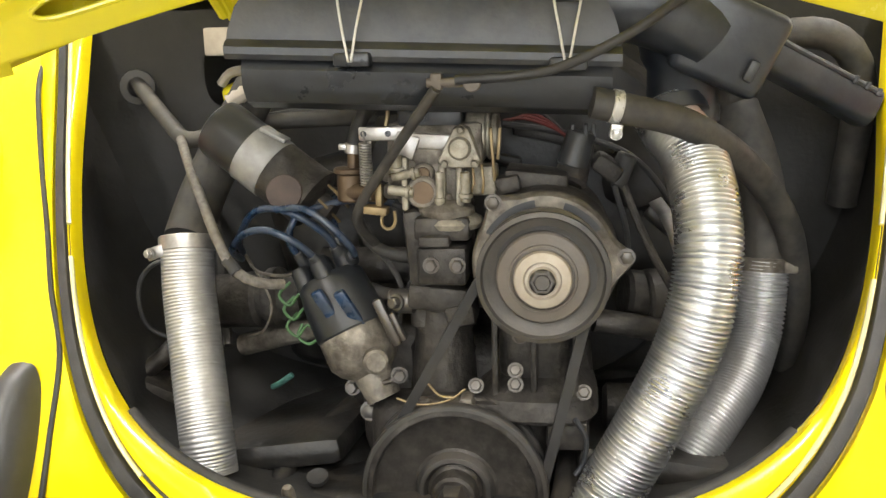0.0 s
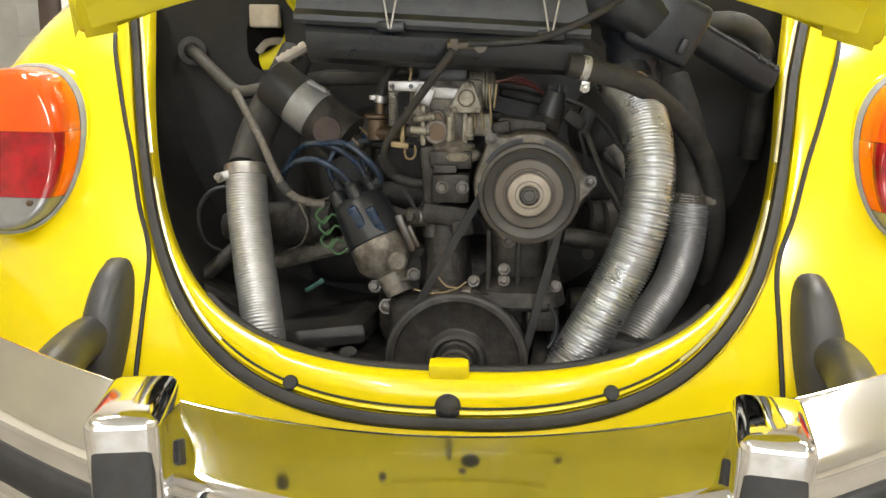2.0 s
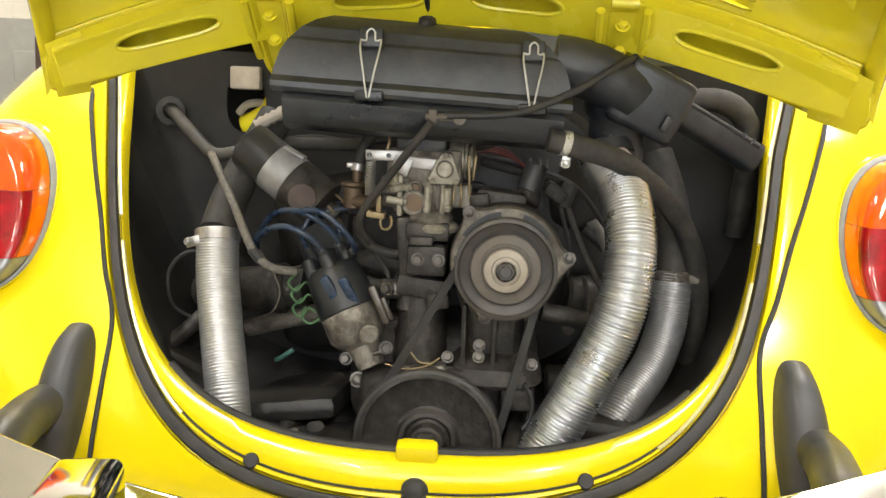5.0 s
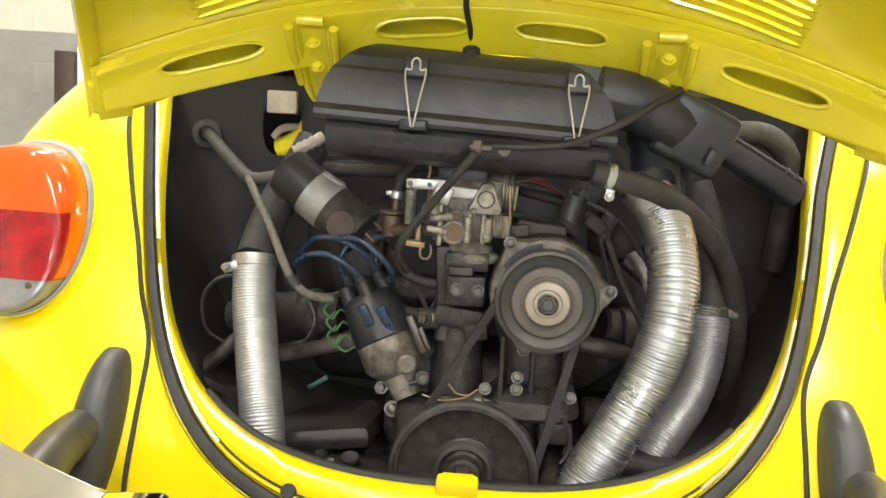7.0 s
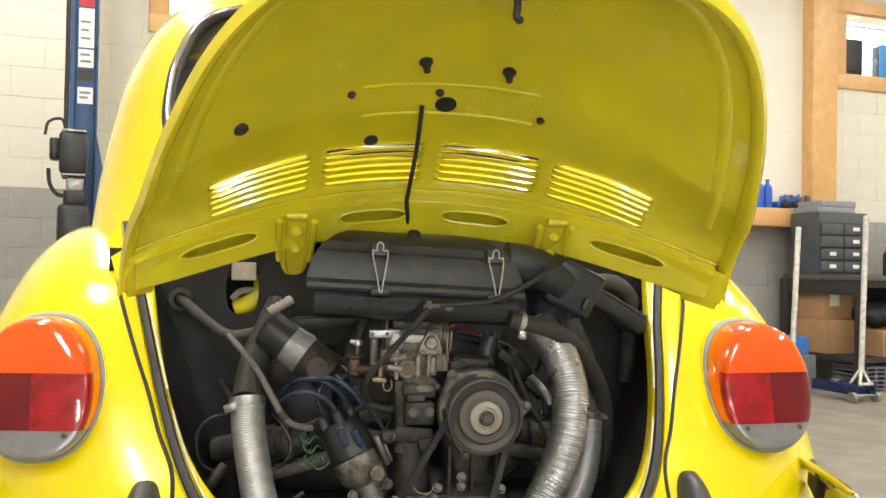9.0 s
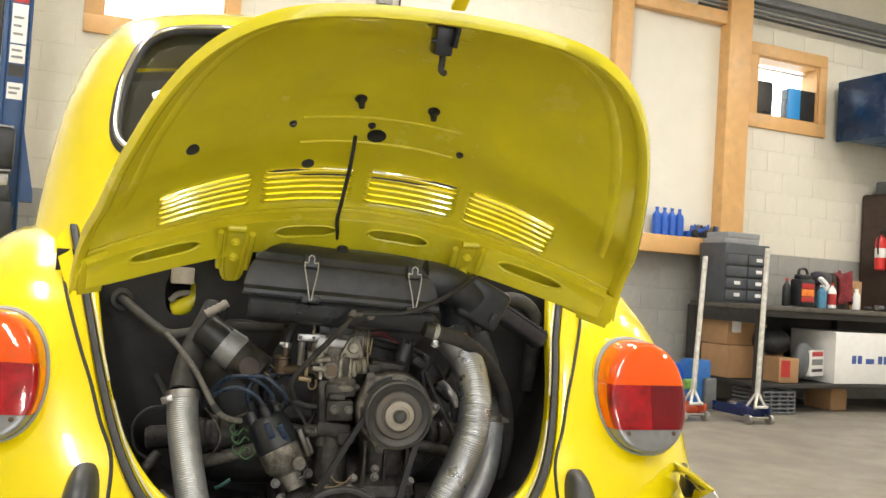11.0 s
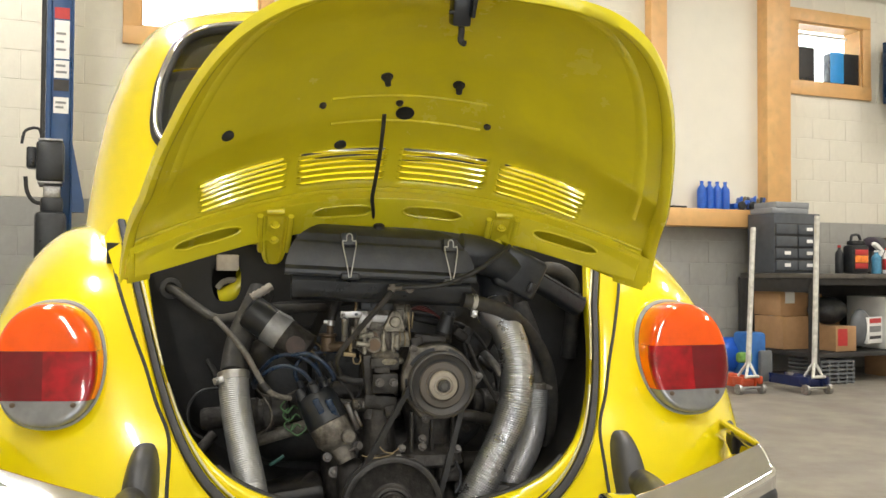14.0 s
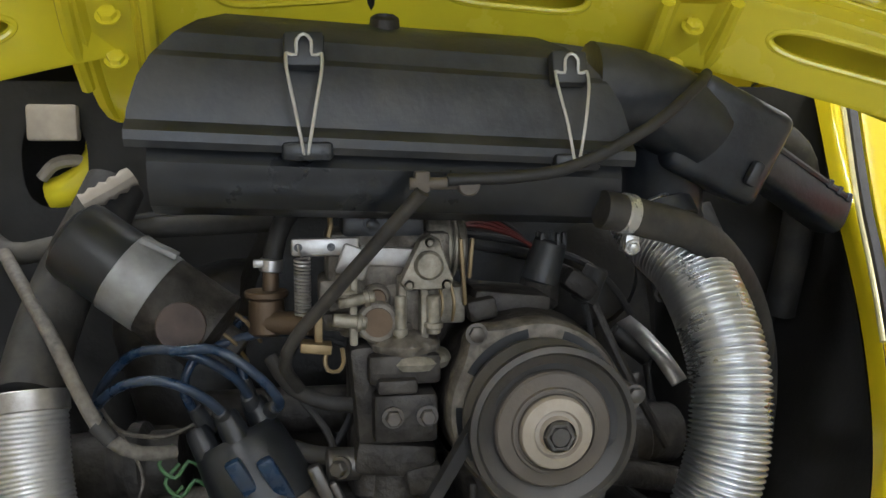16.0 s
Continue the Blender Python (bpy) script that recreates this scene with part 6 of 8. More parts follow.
for pts, r, m in (([(0.039, 0.422, 0.813), (0.098, 0.439, 0.802), (0.166, 0.444, 0.778), (0.209, 0.449, 0.725), (0.227, 0.455, 0.657)], 0.0032, RUBBER),
                  ([(0.149, 0.411, 0.753), (0.163, 0.422, 0.702), (0.167, 0.428, 0.644), (0.196, 0.433, 0.586), (0.245, 0.433, 0.557)], 0.0028, RUBBER),
                  ([(-0.070, 0.405, 0.735), (-0.03, 0.40, 0.715), (-0.045, 0.40, 0.67), (-0.075, 0.39, 0.62)], 0.0028, RUBBER),
                  ([(-0.099, 0.411, 0.713), (-0.085, 0.40, 0.690), (-0.060, 0.385, 0.655), (-0.062, 0.365, 0.612)], 0.0030, HOSE_RUBBER),
                  ([(-0.230, 0.510, 0.819), (-0.179, 0.502, 0.825), (-0.123, 0.499, 0.820), (-0.047, 0.493, 0.828)], 0.0040, RUBBER),
                  ([(-0.331, 0.554, 0.714), (-0.307, 0.532, 0.675), (-0.293, 0.499, 0.615), (-0.279, 0.466, 0.563)], 0.0060, HOSE_RUBBER),
                  ([(0.305, 0.543, 0.769), (0.313, 0.521, 0.712), (0.303, 0.493, 0.634), (0.279, 0.466, 0.572)], 0.0060, HOSE_RUBBER)):
    bm = B()
    tube(bm, pts, r, 8, 0.01)
    part("loom_wire", bm, m, engine, "dusty black wire")
for x, z, w in ((0.10, 0.79, 0.11), (0.03, 0.77, 0.05), (-0.14, 0.73, 0.07)):
    bm = B()
    box(bm, (x, 0.500, z), (w, 0.020, 0.012), (0, 12, 0), 0.004)
    part("housing_rib", bm, TIN, engine)

# ---- air cleaner ----
air = thing("air_cleaner", (-0.02, 0.33, 0.83), "dusty black plastic air cleaner box over the carburettor", "air cleaner")
X0, X1 = -0.182, 0.146


def slab(bm, prof, x0, x1, skew=0.09, round_to=None, n=40):
    """A long box whose section is prof (y, z), with rounded ends where the height passes round_to."""
    rows = []
    for y, z in prof:
        row = []
        cut = 0.0
        if round_to and z > round_to[0]:
            f = (z - round_to[0]) / (round_to[1] - round_to[0])
            cut = round_to[2] * (1 - math.sqrt(max(0, 1 - f * f)))
        for k in range(n + 1):
            f = k / n
            x = x0 + cut + (x1 - x0 - 2 * cut) * f
            row.append(Vector((x, y + skew * (x + 0.10), z - 0.050 * (x + 0.02) * 0.9)))
        rows.append(row)
    vs = sheet(bm, rows)
    bm.faces.new([r[0] for r in vs])
    bm.faces.new([r[-1] for r in vs])
    return bm


bm = B()
slab(bm, [(0.40, 0.835), (0.316, 0.832), (0.300, 0.838), (0.291, 0.850), (0.289, 0.866), (0.293, 0.8745), (0.40, 0.876)], X0 + 0.008, X1 - 0.004)
part("lower_tray", bm, PLASTIC_NEW, air, "satin black air cleaner tray", angle=30)
bm = B()
slab(bm, [(0.41, 0.874), (0.286, 0.8745), (0.2835, 0.879), (0.2835, 0.885), (0.288, 0.889), (0.292, 0.8915), (0.2925, 0.898), (0.297, 0.918), (0.303, 0.932), (0.308, 0.936), (0.313, 0.948),
          (0.324, 0.958), (0.342, 0.9655), (0.38, 0.969), (0.43, 0.966)], X0 - 0.004, X1 + 0.004, round_to=(0.884, 0.970, 0.085))
part("upper_cover", bm, PLASTIC, air, "dusty black ribbed air cleaner cover", angle=24)
bm = B()
lathe(bm, (-0.020, 0.350, 0.968), (0, -0.3, 0.95), [(0.011, -0.004), (0.010, 0.003), (0.007, 0.005), (0.006, 0.001), (0, 0.001)], 20)
part("cover_nut", bm, CAST_DARK, air, "small round fixing on the cover")
for x in (-0.077, 0.104):
    dz = -0.045 * (x + 0.02)
    lean = Matrix.Translation((0, 0.09 * (x + 0.10), 0))
    bm = B()
    box(bm, (x, 0.300, 0.940 + dz), (0.026, 0.012, 0.024), (-16, 0, 0), 0.003)
    bm.transform(lean)
    part("clip_seat", bm, PLASTIC, air, "moulded clip seat")
    bm = B()
    box(bm, (x + 0.001, 0.2835, 0.876 + dz), (0.032, 0.014, 0.012), (0, 0, 0), 0.003)
    bm.transform(lean)
    part("clip_lug", bm, PLASTIC_NEW, air)
    bm = B()
    for k in (-1, 1):
        tube(bm, [(x + k * 0.0112, 0.293, 0.938 + dz), (x + k * 0.0110, 0.287, 0.928 + dz), (x + k * 0.0062, 0.2785, 0.902 + dz), (x + k * 0.0015, 0.2765, 0.876 + dz)], 0.00115, 8, 0.004)
    tube(bm, [(x - 0.0112, 0.293, 0.938 + dz), (x - 0.005, 0.292, 0.937 + dz), (x - 0.0045, 0.292, 0.946 + dz), (x, 0.293, 0.950 + dz), (x + 0.0045, 0.292, 0.946 + dz), (x + 0.005, 0.292, 0.937 + dz), (x + 0.0112, 0.293, 0.938 + dz)], 0.00115, 8, 0.003)
    tube(bm, [(x - 0.002, 0.2765, 0.876 + dz), (x, 0.278, 0.873 + dz), (x + 0.002, 0.2765, 0.876 + dz)], 0.00115, 8, 0.002)
    bm.transform(lean)
    part("spring_clip", bm, CLIP_WIRE, air, "bright wire spring clip")

# intake snorkel: elbow, flap box, snout
bm = B()
tube(bm, [(0.130, 0.36, 0.925), (0.165, 0.362, 0.920), (0.205, 0.368, 0.905), (0.225, 0.375, 0.890)], 0.034, 20, 0.012)
lathe(bm, (0.210, 0.40, 0.885), (0.02, 0.15, -0.98), [(0.040, -0.02), (0.041, 0.0), (0.039, 0.012), (0.033, 0.022), (0.033, 0.055), (0.035, 0.058), (0.035, 0.070), (0.0, 0.07)], 28)
elbow = part("intake_elbow", bm, PLASTIC, air, "dusty black intake elbow")
bm = B()
box(bm, (0.243, 0.385, 0.888), (0.088, 0.070, 0.078), (8, 24, 6), 0.010, 3)
box(bm, (0.205, 0.352, 0.915), (0.030, 0.010, 0.018), (8, 24, 6), 0.003)
box(bm, (0.262, 0.350, 0.860), (0.010, 0.008, 0.020), (8, 24, 6), 0.003)
part("flap_box", bm, PLASTIC, air, "dusty black flap valve box")
bm = B()
sp = [(0.272, 0.403, 0.880), (0.307, 0.416, 0.862), (0.353, 0.434, 0.839), (0.393, 0.449, 0.818)]
path = spline(sp, 0.006)
rows = []
for i, p in enumerate(path):
    t = (path[min(i + 1, len(path) - 1)] - path[max(i - 1, 0)]).normalized()
    a, b, _ = frame_of(t)
    f = i / (len(path) - 1)
    hw, hh = 0.0205 - 0.001 * f, 0.0165 + 0.003 * f
    e = 0.55 if f > 0.96 else 1.0
    rows.append([p + a * hw * e * math.copysign(abs(math.cos(w)) ** 0.6, math.cos(w)) + b * hh * e * math.copysign(abs(math.sin(w)) ** 0.6, math.sin(w)) for w in [2 * math.pi * k / 28 for k in range(29)]])
vs = sheet(bm, rows)
bm.faces.new(vs[-1][:-1])
snout = part("intake_snout", bm, PLASTIC, air, "dusty black tapered intake snout", angle=45)
bm = B()
tube(bm, [Vector(p) + Vector((0.003, -0.018, 0.016)) for p in sp[:4]], 0.0032, 8, 0.01)
part("snout_rib", bm, PLASTIC, snout)
for k in range(3):
    bm = B()
    p = Vector(sp[2]).lerp(Vector(sp[3]), 0.3 + 0.3 * k)
    box(bm, p + Vector((0.004, -0.017, 0.016)), (0.004, 0.010, 0.008), (0, 30, 0), 0.001)
    part("tab", bm, PLASTIC, snout)

# breather tube under the tray with its bright clamp and the long black hose
hose = thing("breather_hose", (0.15, 0.31, 0.83), "long dusty black rubber breather hose curving down the bay", "hose")
bm = B()
tube(bm, [(0.125, 0.305, 0.838), (0.152, 0.310, 0.832), (0.21, 0.33, 0.815), (0.268, 0.38, 0.774), (0.315, 0.43, 0.714), (0.336, 0.46, 0.650), (0.342, 0.48, 0.60), (0.338, 0.50, 0.54)], 0.0135, 16, 0.012)
part("hose_body", bm, HOSE_RUBBER, hose)
bm = B()
cyl(bm, (0.140, 0.3075, 0.8350), (0.149, 0.3094, 0.8331), 0.0147, n=26, bev=0.001)
box(bm, (0.145, 0.303, 0.814), (0.010, 0.012, 0.012), (0, 10, 0), 0.001)
bolt(bm, (0.145, 0.297, 0.812), (0, -1, -0.2), 0.004, 0.005)
part("hose_clamp", bm, CLAMP, hose, "bright steel hose clamp")

# ---- heater and preheat hoses ----
h1 = thing("preheat_hose", (0.15, 0.31, 0.46), "shiny crimped aluminium preheat hose in a long curve", "hose", "aluminium hoses")
bm = B()
tube(bm, [(0.191, 0.396, 0.829), (0.199, 0.386, 0.812), (0.217, 0.353, 0.783), (0.225, 0.312, 0.728), (0.220, 0.294, 0.671), (0.205, 0.290, 0.619), (0.178, 0.285, 0.562), (0.144, 0.281, 0.497), (0.130, 0.280, 0.465)], 0.0278, 44, 0.0006, 0.0021, 0.0040, sharp=True)
part("hose_body", bm, FOIL, h1, angle=80)
bm = B()
lathe(bm, (0.200, 0.390, 0.822), (0.25, -0.45, -0.9), [(0.0325, -0.008), (0.0335, -0.007), (0.0335, 0.007), (0.0325, 0.008)], 30, close=False)
box(bm, (0.219, 0.379, 0.823), (0.016, 0.010, 0.010), (0, 20, 0), 0.002)
part("hose_clamp", bm, PLASTIC, h1, "dusty clamp band")
h2 = thing("heater_hose", (0.21, 0.36, 0.46), "dull crimped aluminium hose behind the larger one", "hose", "aluminium hoses")
bm = B()
tube(bm, [(0.304, 0.462, 0.668), (0.302, 0.458, 0.640), (0.297, 0.450, 0.598), (0.276, 0.420, 0.551), (0.240, 0.382, 0.510), (0.212, 0.360, 0.466)], 0.0245, 28, 0.00045, 0.0015, 0.0038, sharp=True)
part("hose_body", bm, FOIL_DULL, h2, angle=80)
bm = B()
tube(bm, [(0.304, 0.462, 0.662), (0.305, 0.47, 0.70), (0.295, 0.48, 0.76), (0.275, 0.50, 0.82)], 0.024, 18, 0.012)
part("upper_duct", bm, HOSE_RUBBER, h2, "dusty black duct")
bm = B()
cyl(bm, (0.3040, 0.462, 0.655), (0.3045, 0.464, 0.670), 0.0275, n=28, bev=0.002)
box(bm, (0.326, 0.445, 0.664), (0.014, 0.012, 0.012), (0, 0, 0), 0.002)
part("hose_clamp", bm, CAST, h2, "dull clamp")
h3 = thing("heater_hose", (-0.238, 0.31, 0.46), "short straight crimped aluminium hose stub", "hose", "aluminium hoses")
bm = B()
tube(bm, [(-0.272, 0.362, 0.700), (-0.268, 0.350, 0.655), (-0.256, 0.328, 0.595), (-0.240, 0.298, 0.530), (-0.234, 0.288, 0.492)], 0.0258, 40, 0.0006, 0.0006, 0.0036, sharp=True)
part("hose_body", bm, FOIL_PALE, h3, angle=80)
bm = B()
lathe(bm, (-0.2725, 0.364, 0.703), (-0.08, 0.30, 0.92), [(0.0268, -0.008), (0.0278, -0.007), (0.0278, 0.006), (0.0268, 0.007)], 30, close=False)
box(bm, (-0.296, 0.345, 0.698), (0.020, 0.010, 0.012), (0, -20, 0), 0.002)
bolt(bm, (-0.300, 0.339, 0.698), (-0.4, -0.9, 0), 0.004, 0.006)
part("hose_clamp", bm, ZINC, h3, "bright worm-drive clamp")
bm = B()
tube(bm, [(-0.273, 0.366, 0.706), (-0.269, 0.400, 0.743), (-0.258, 0.430, 0.781), (-0.238, 0.455, 0.825), (-0.227, 0.470, 0.851)], 0.0235, 20, 0.012)
part("upper_duct", bm, HOSE_RUBBER, h3, "dusty grey-black duct above the clamp")
bm = B()
tube(bm, [(-0.245, 0.435, 0.838), (-0.233, 0.437, 0.845), (-0.222, 0.440, 0.851), (-0.210, 0.445, 0.859)], 0.0080, 10, 0.004, 0.0012, 0.0090)
part("frayed_end", bm, PALE_PLASTIC, h3, "frayed pale insulation edge")

# ---- hoses and cables on the bulkhead side ----
v = thing("vent_hose", (-0.394, 0.565, 0.834), "dusty grey hose from a grommet in the bulkhead", "hose")
bm = B()
tube(bm, [(-0.415, 0.575, 0.858), (-0.395, 0.550, 0.850), (-0.343, 0.500, 0.815), (-0.308, 0.465, 0.798), (-0.269, 0.455, 0.804), (-0.208, 0.470, 0.815), (-0.150, 0.480, 0.817), (-0.107, 0.500, 0.817)], 0.0090, 14, 0.012)
part("hose_body", bm, mat("dusty_grey_hose", (0.050, 0.047, 0.042), 0.7, 0, 0.3, 60, (0.10, 0.088, 0.07), 0.6, 20, 0.2, 200), v)
bm = B()
lathe(bm, (-0.401, 0.552, 0.853), (0.3, -0.95, 0.0), [(0.012, 0.006), (0.020, 0.004), (0.021, 0.0), (0.019, -0.004)], 24, close=False)
part("grommet", bm, RUBBER, v, "black rubber grommet")
w = thing("control_cable", (-0.247, 0.422, 0.683), "dusty sheathed cable running down past the duct", "cable")
bm = B()
tube(bm, [(-0.310, 0.455, 0.799), (-0.281, 0.405, 0.774), (-0.255, 0.368, 0.746), (-0.233, 0.345, 0.711), (-0.215, 0.338, 0.682), (-0.194, 0.345, 0.668), (-0.174, 0.360, 0.663)], 0.0052, 10, 0.01)
part("sheath", bm, mat("braided_sheath", (0.14, 0.13, 0.115), 0.65, 0, 0.4, 200, DUST, 0.5, 30, 0.3, 400), w)
bm = B()
cyl(bm, (-0.223, 0.340, 0.692), (-0.212, 0.337, 0.680), 0.0062, n=10)
part("end_sleeve", bm, RUBBER, w)
a = thing("vacuum_hose", (0.0, 0.28, 0.84), "thin black hose across the air cleaner down to the carburettor", "hose")
bm = B()
tube(bm, [(0.222, 0.352, 0.935), (0.198, 0.318, 0.922), (0.155, 0.296, 0.894), (0.100, 0.284, 0.869), (0.060, 0.278, 0.862), (0.012, 0.276, 0.860)], 0.0042, 12, 0.01)
part("upper_hose", bm, RUBBER, a)
bm = B()
tube(bm, [(-0.004, 0.275, 0.853), (-0.032, 0.296, 0.818), (-0.060, 0.318, 0.782), (-0.086, 0.338, 0.748), (-0.094, 0.352, 0.725), (-0.084, 0.38, 0.70)], 0.0048, 12, 0.01)
part("lower_hose", bm, HOSE_RUBBER, a)
bm = B()
box(bm, (-0.004, 0.281, 0.859), (0.010, 0.012, 0.014), (0, 0, 0), 0.002)
cyl(bm, (-0.012, 0.279, 0.858), (0.022, 0.279, 0.858), 0.0042, n=10)
cyl(bm, (0.026, 0.283, 0.857), (0.026, 0.274, 0.857), 0.0075, n=14, bev=0.001)
part("fitting", bm, PULLEY_TAN, a, "pale metal tee fitting")
s = thing("spare_hose", (0.378, 0.499, 0.804), "dusty grey bent hose at the side of the bay", "hose")
bm = B()
tube(bm, [(0.266, 0.521, 0.805), (0.282, 0.510, 0.857), (0.316, 0.505, 0.889), (0.363, 0.505, 0.891), (0.395, 0.510, 0.863), (0.402, 0.521, 0.805), (0.398, 0.543, 0.713)], 0.016, 14, 0.012)
part("hose_body", bm, HOSE_RUBBER, s)

# ---- the workshop along the far wall ----
YAW = WALL_TURN


# workbench
bench = thing("workbench", at_wall(1.9, 0, 0.6), "dark steel workbench with a lower shelf full of boxes", "workbench")
BS0, BS1, BD0, BD1 = 0.66, 3.6, 0.12, 0.99
bm = B()
wbox(bm, BS0, BS1, 0.855, 0.895, BD0, BD1, 0.004)
part("worktop", bm, mat("scuffed_dark_top", (0.075, 0.068, 0.060), 0.5, 0.1, 0.3, 14, (0.17, 0.15, 0.125), 0.6, 5), bench, "scuffed dark worktop")
bm = B()
wbox(bm, BS0 + 0.02, BS1, 0.215, 0.25, BD0, BD1 - 0.03, 0.003)
part("lower_shelf", bm, DARK_STEEL, bench, "dark lower shelf")
for s0, d0 in ((BS0, BD1 - 0.06), (BS0, BD0), (2.42, BD1 - 0.06), (2.42, BD0), (BS1 - 0.06, BD1 - 0.06), (BS1 - 0.06, BD0)):
    bm = B()
    wbox(bm, s0, s0 + 0.06, 0.0, 0.857, d0, d0 + 0.06, 0.004)
    part("leg", bm, DARK_STEEL, bench)
bm = B()
wbox(bm, BS0, BS1, 0.80, 0.857, BD1 - 0.05, BD1 - 0.02, 0.003)
part("front_rail", bm, DARK_STEEL, bench)
bm = B()
wbox(bm, BS0 + 0.01, BS0 + 0.03, 0.74, 0.857, BD0, BD1, 0.003)
part("end_rail", bm, DARK_STEEL, bench)
bm = B()
wbox(bm, BS0, BS1, 0.25, 0.86, BD0 - 0.03, BD0, 0.003)
part("back_panel", bm, DARK_STEEL, bench, "dark back panel")

# small-parts drawer cabinet
cab = thing("drawer_cabinet", at_wall(0.95, 0.9, 0.45), "grey steel small-parts drawer cabinet standing on the bench", "drawer cabinet")
C0, C1, CZ0, CZ1, CD0, CD1 = 0.655, 1.155, 0.899, 1.41, 0.22, 0.55
bm = B()
wbox(bm, C0, C1, CZ0, CZ1, CD0, CD1, 0.006)
part("body", bm, CABINET_GREY, cab)
for i in range(4):
    for j in range(2):
        s0 = C0 + 0.014 + j * 0.240
        z0 = CZ0 + 0.022 + i * 0.103
        # black plate behind the drawer paints the shade of the gap round it
        bm = B()
        wbox(bm, s0 - 0.006, s0 + 0.232, z0 - 0.006, z0 + 0.094, CD1 - 0.012, CD1 + 0.002)
        part("drawer_gap_shade", bm, RUBBER, cab)
        bm = B()
        wbox(bm, s0, s0 + 0.226, z0, z0 + 0.084, CD1 - 0.01, CD1 + 0.014, 0.004)
        dr = part("drawer", bm, CABINET_GREY, cab)
        if (i, j) in ((0, 0), (0, 1), (1, 0), (1, 1), (2, 1), (3, 1)):
            bm = B()
            wbox(bm, s0 + 0.085, s0 + 0.150, z0 + 0.030, z0 + 0.060, CD1 + 0.014, CD1 + 0.018, 0.001)
            part("label_holder", bm, WHITE, dr, "white paper drawer label")
for k, (z0, h, o) in enumerate(((1.412, 0.045, 0.01), (1.459, 0.05, 0.05))):
    bm = B()
    wbox(bm, C0 + o, C1 - 0.10 + o * 0.2, z0, z0 + h, 0.24, 0.52, 0.005)
    solo("parts_tray", bm, mat("pale_grey_plastic", (0.26, 0.27, 0.28), 0.5, 0, 0.1, 20), "pale grey plastic tray stacked on the drawer cabinet", "tray", "parts trays")
bm = B()
wbox(bm, 1.33, 1.39, 0.899, 1.40, 0.15, 0.30, 0.004)
solo("board_offcut", bm, CARD, "narrow brown board standing behind the bottles", "board")


def bottle(name, s, d, z, r, h, material, label, cap=None, group="", neck=0.35, flat=1.0, band=None):
    t = thing(name, at_wall(s, z, d), label, "bottle", group)
    bm = B()
    lathe(bm, at_wall(s, z, d), (0, 0, 1), [(r * 0.9, 0), (r, h * 0.02), (r, h * 0.66), (r * 0.85, h * 0.75), (r * neck, h * 0.86), (r * neck, h * 0.92)], 20)
    part("body", bm, material, t)
    bm = B()
    lathe(bm, at_wall(s, z + h * 0.92, d), (0, 0, 1), [(r * neck * 1.15, 0), (r * neck * 1.15, h * 0.08), (0, h * 0.08)], 16)
    part("cap", bm, cap or material, t)
    if band:
        bm = B()
        lathe(bm, at_wall(s, z + h * 0.15, d), (0, 0, 1), [(r * 1.005, 0), (r * 1.01, 0.002), (r * 1.01, h * 0.42), (r * 1.005, h * 0.42 + 0.002)], 20, close=False)
        part("label_band", bm, band, t, "printed paper label")
    return t


for k in range(4):
    bottle("oil_bottle", 0.25 + 0.083 * k, 0.11, 1.457, 0.0412, 0.245, OIL_BLUE, "blue plastic oil bottle on the pine ledge", None, "oil bottles")
t = thing("toy_set", at_wall(0.75, 1.457, 0.1), "jumble of blue and tan cable parts on the pine ledge", "parts")
for k in range(9):
    bm = B()
    s0 = 0.60 + 0.037 * k
    tube(bm, [at_wall(s0, 1.47, 0.10), at_wall(s0 + 0.02, 1.52 + 0.02 * (k % 3), 0.13), at_wall(s0 + 0.06, 1.56 + 0.012 * (k % 2), 0.09), at_wall(s0 + 0.05, 1.48, 0.08)], 0.014, 8, 0.02)
    part("cable_loop", bm, (LABEL_BLUE, OIL_BLUE, GOLD, PLASTIC_NEW)[k % 4], t)
for k in range(8):
    bm = B()
    s0 = 0.60 + 0.040 * k
    if k % 3 == 1:
        cyl(bm, at_wall(s0, 1.495, 0.15), at_wall(s0, 1.495, 0.18), 0.038, n=18, bev=0.006)
    else:
        box(bm, at_wall(s0, 1.49 + 0.035 * (k % 2), 0.11), (0.055, 0.07, 0.05), (0, 12 * (k % 3), YAW + 25 * k), 0.010)
    part("toy_piece", bm, (OIL_BLUE, PLASTIC_NEW, LABEL_BLUE)[k % 3], t)
bm = B()
wbox(bm, -0.09, 0.06, 1.457, 1.475, 0.04, 0.16, 0.004)
solo("flat_case", bm, PLASTIC_NEW, "flat black case on the pine ledge", "case")
bm = B()
tube(bm, [at_wall(-0.06, 1.48, 0.06), at_wall(-0.02, 1.62, 0.05), at_wall(-0.03, 1.78, 0.04), at_wall(-0.08, 1.86, 0.04), at_wall(-0.13, 1.76, 0.04), at_wall(-0.10, 1.6, 0.05), at_wall(-0.10, 1.48, 0.06)], 0.010, 8, 0.02)
solo("wire_coil", bm, ZINC, "loop of pale wire leaning on the ledge", "wire")

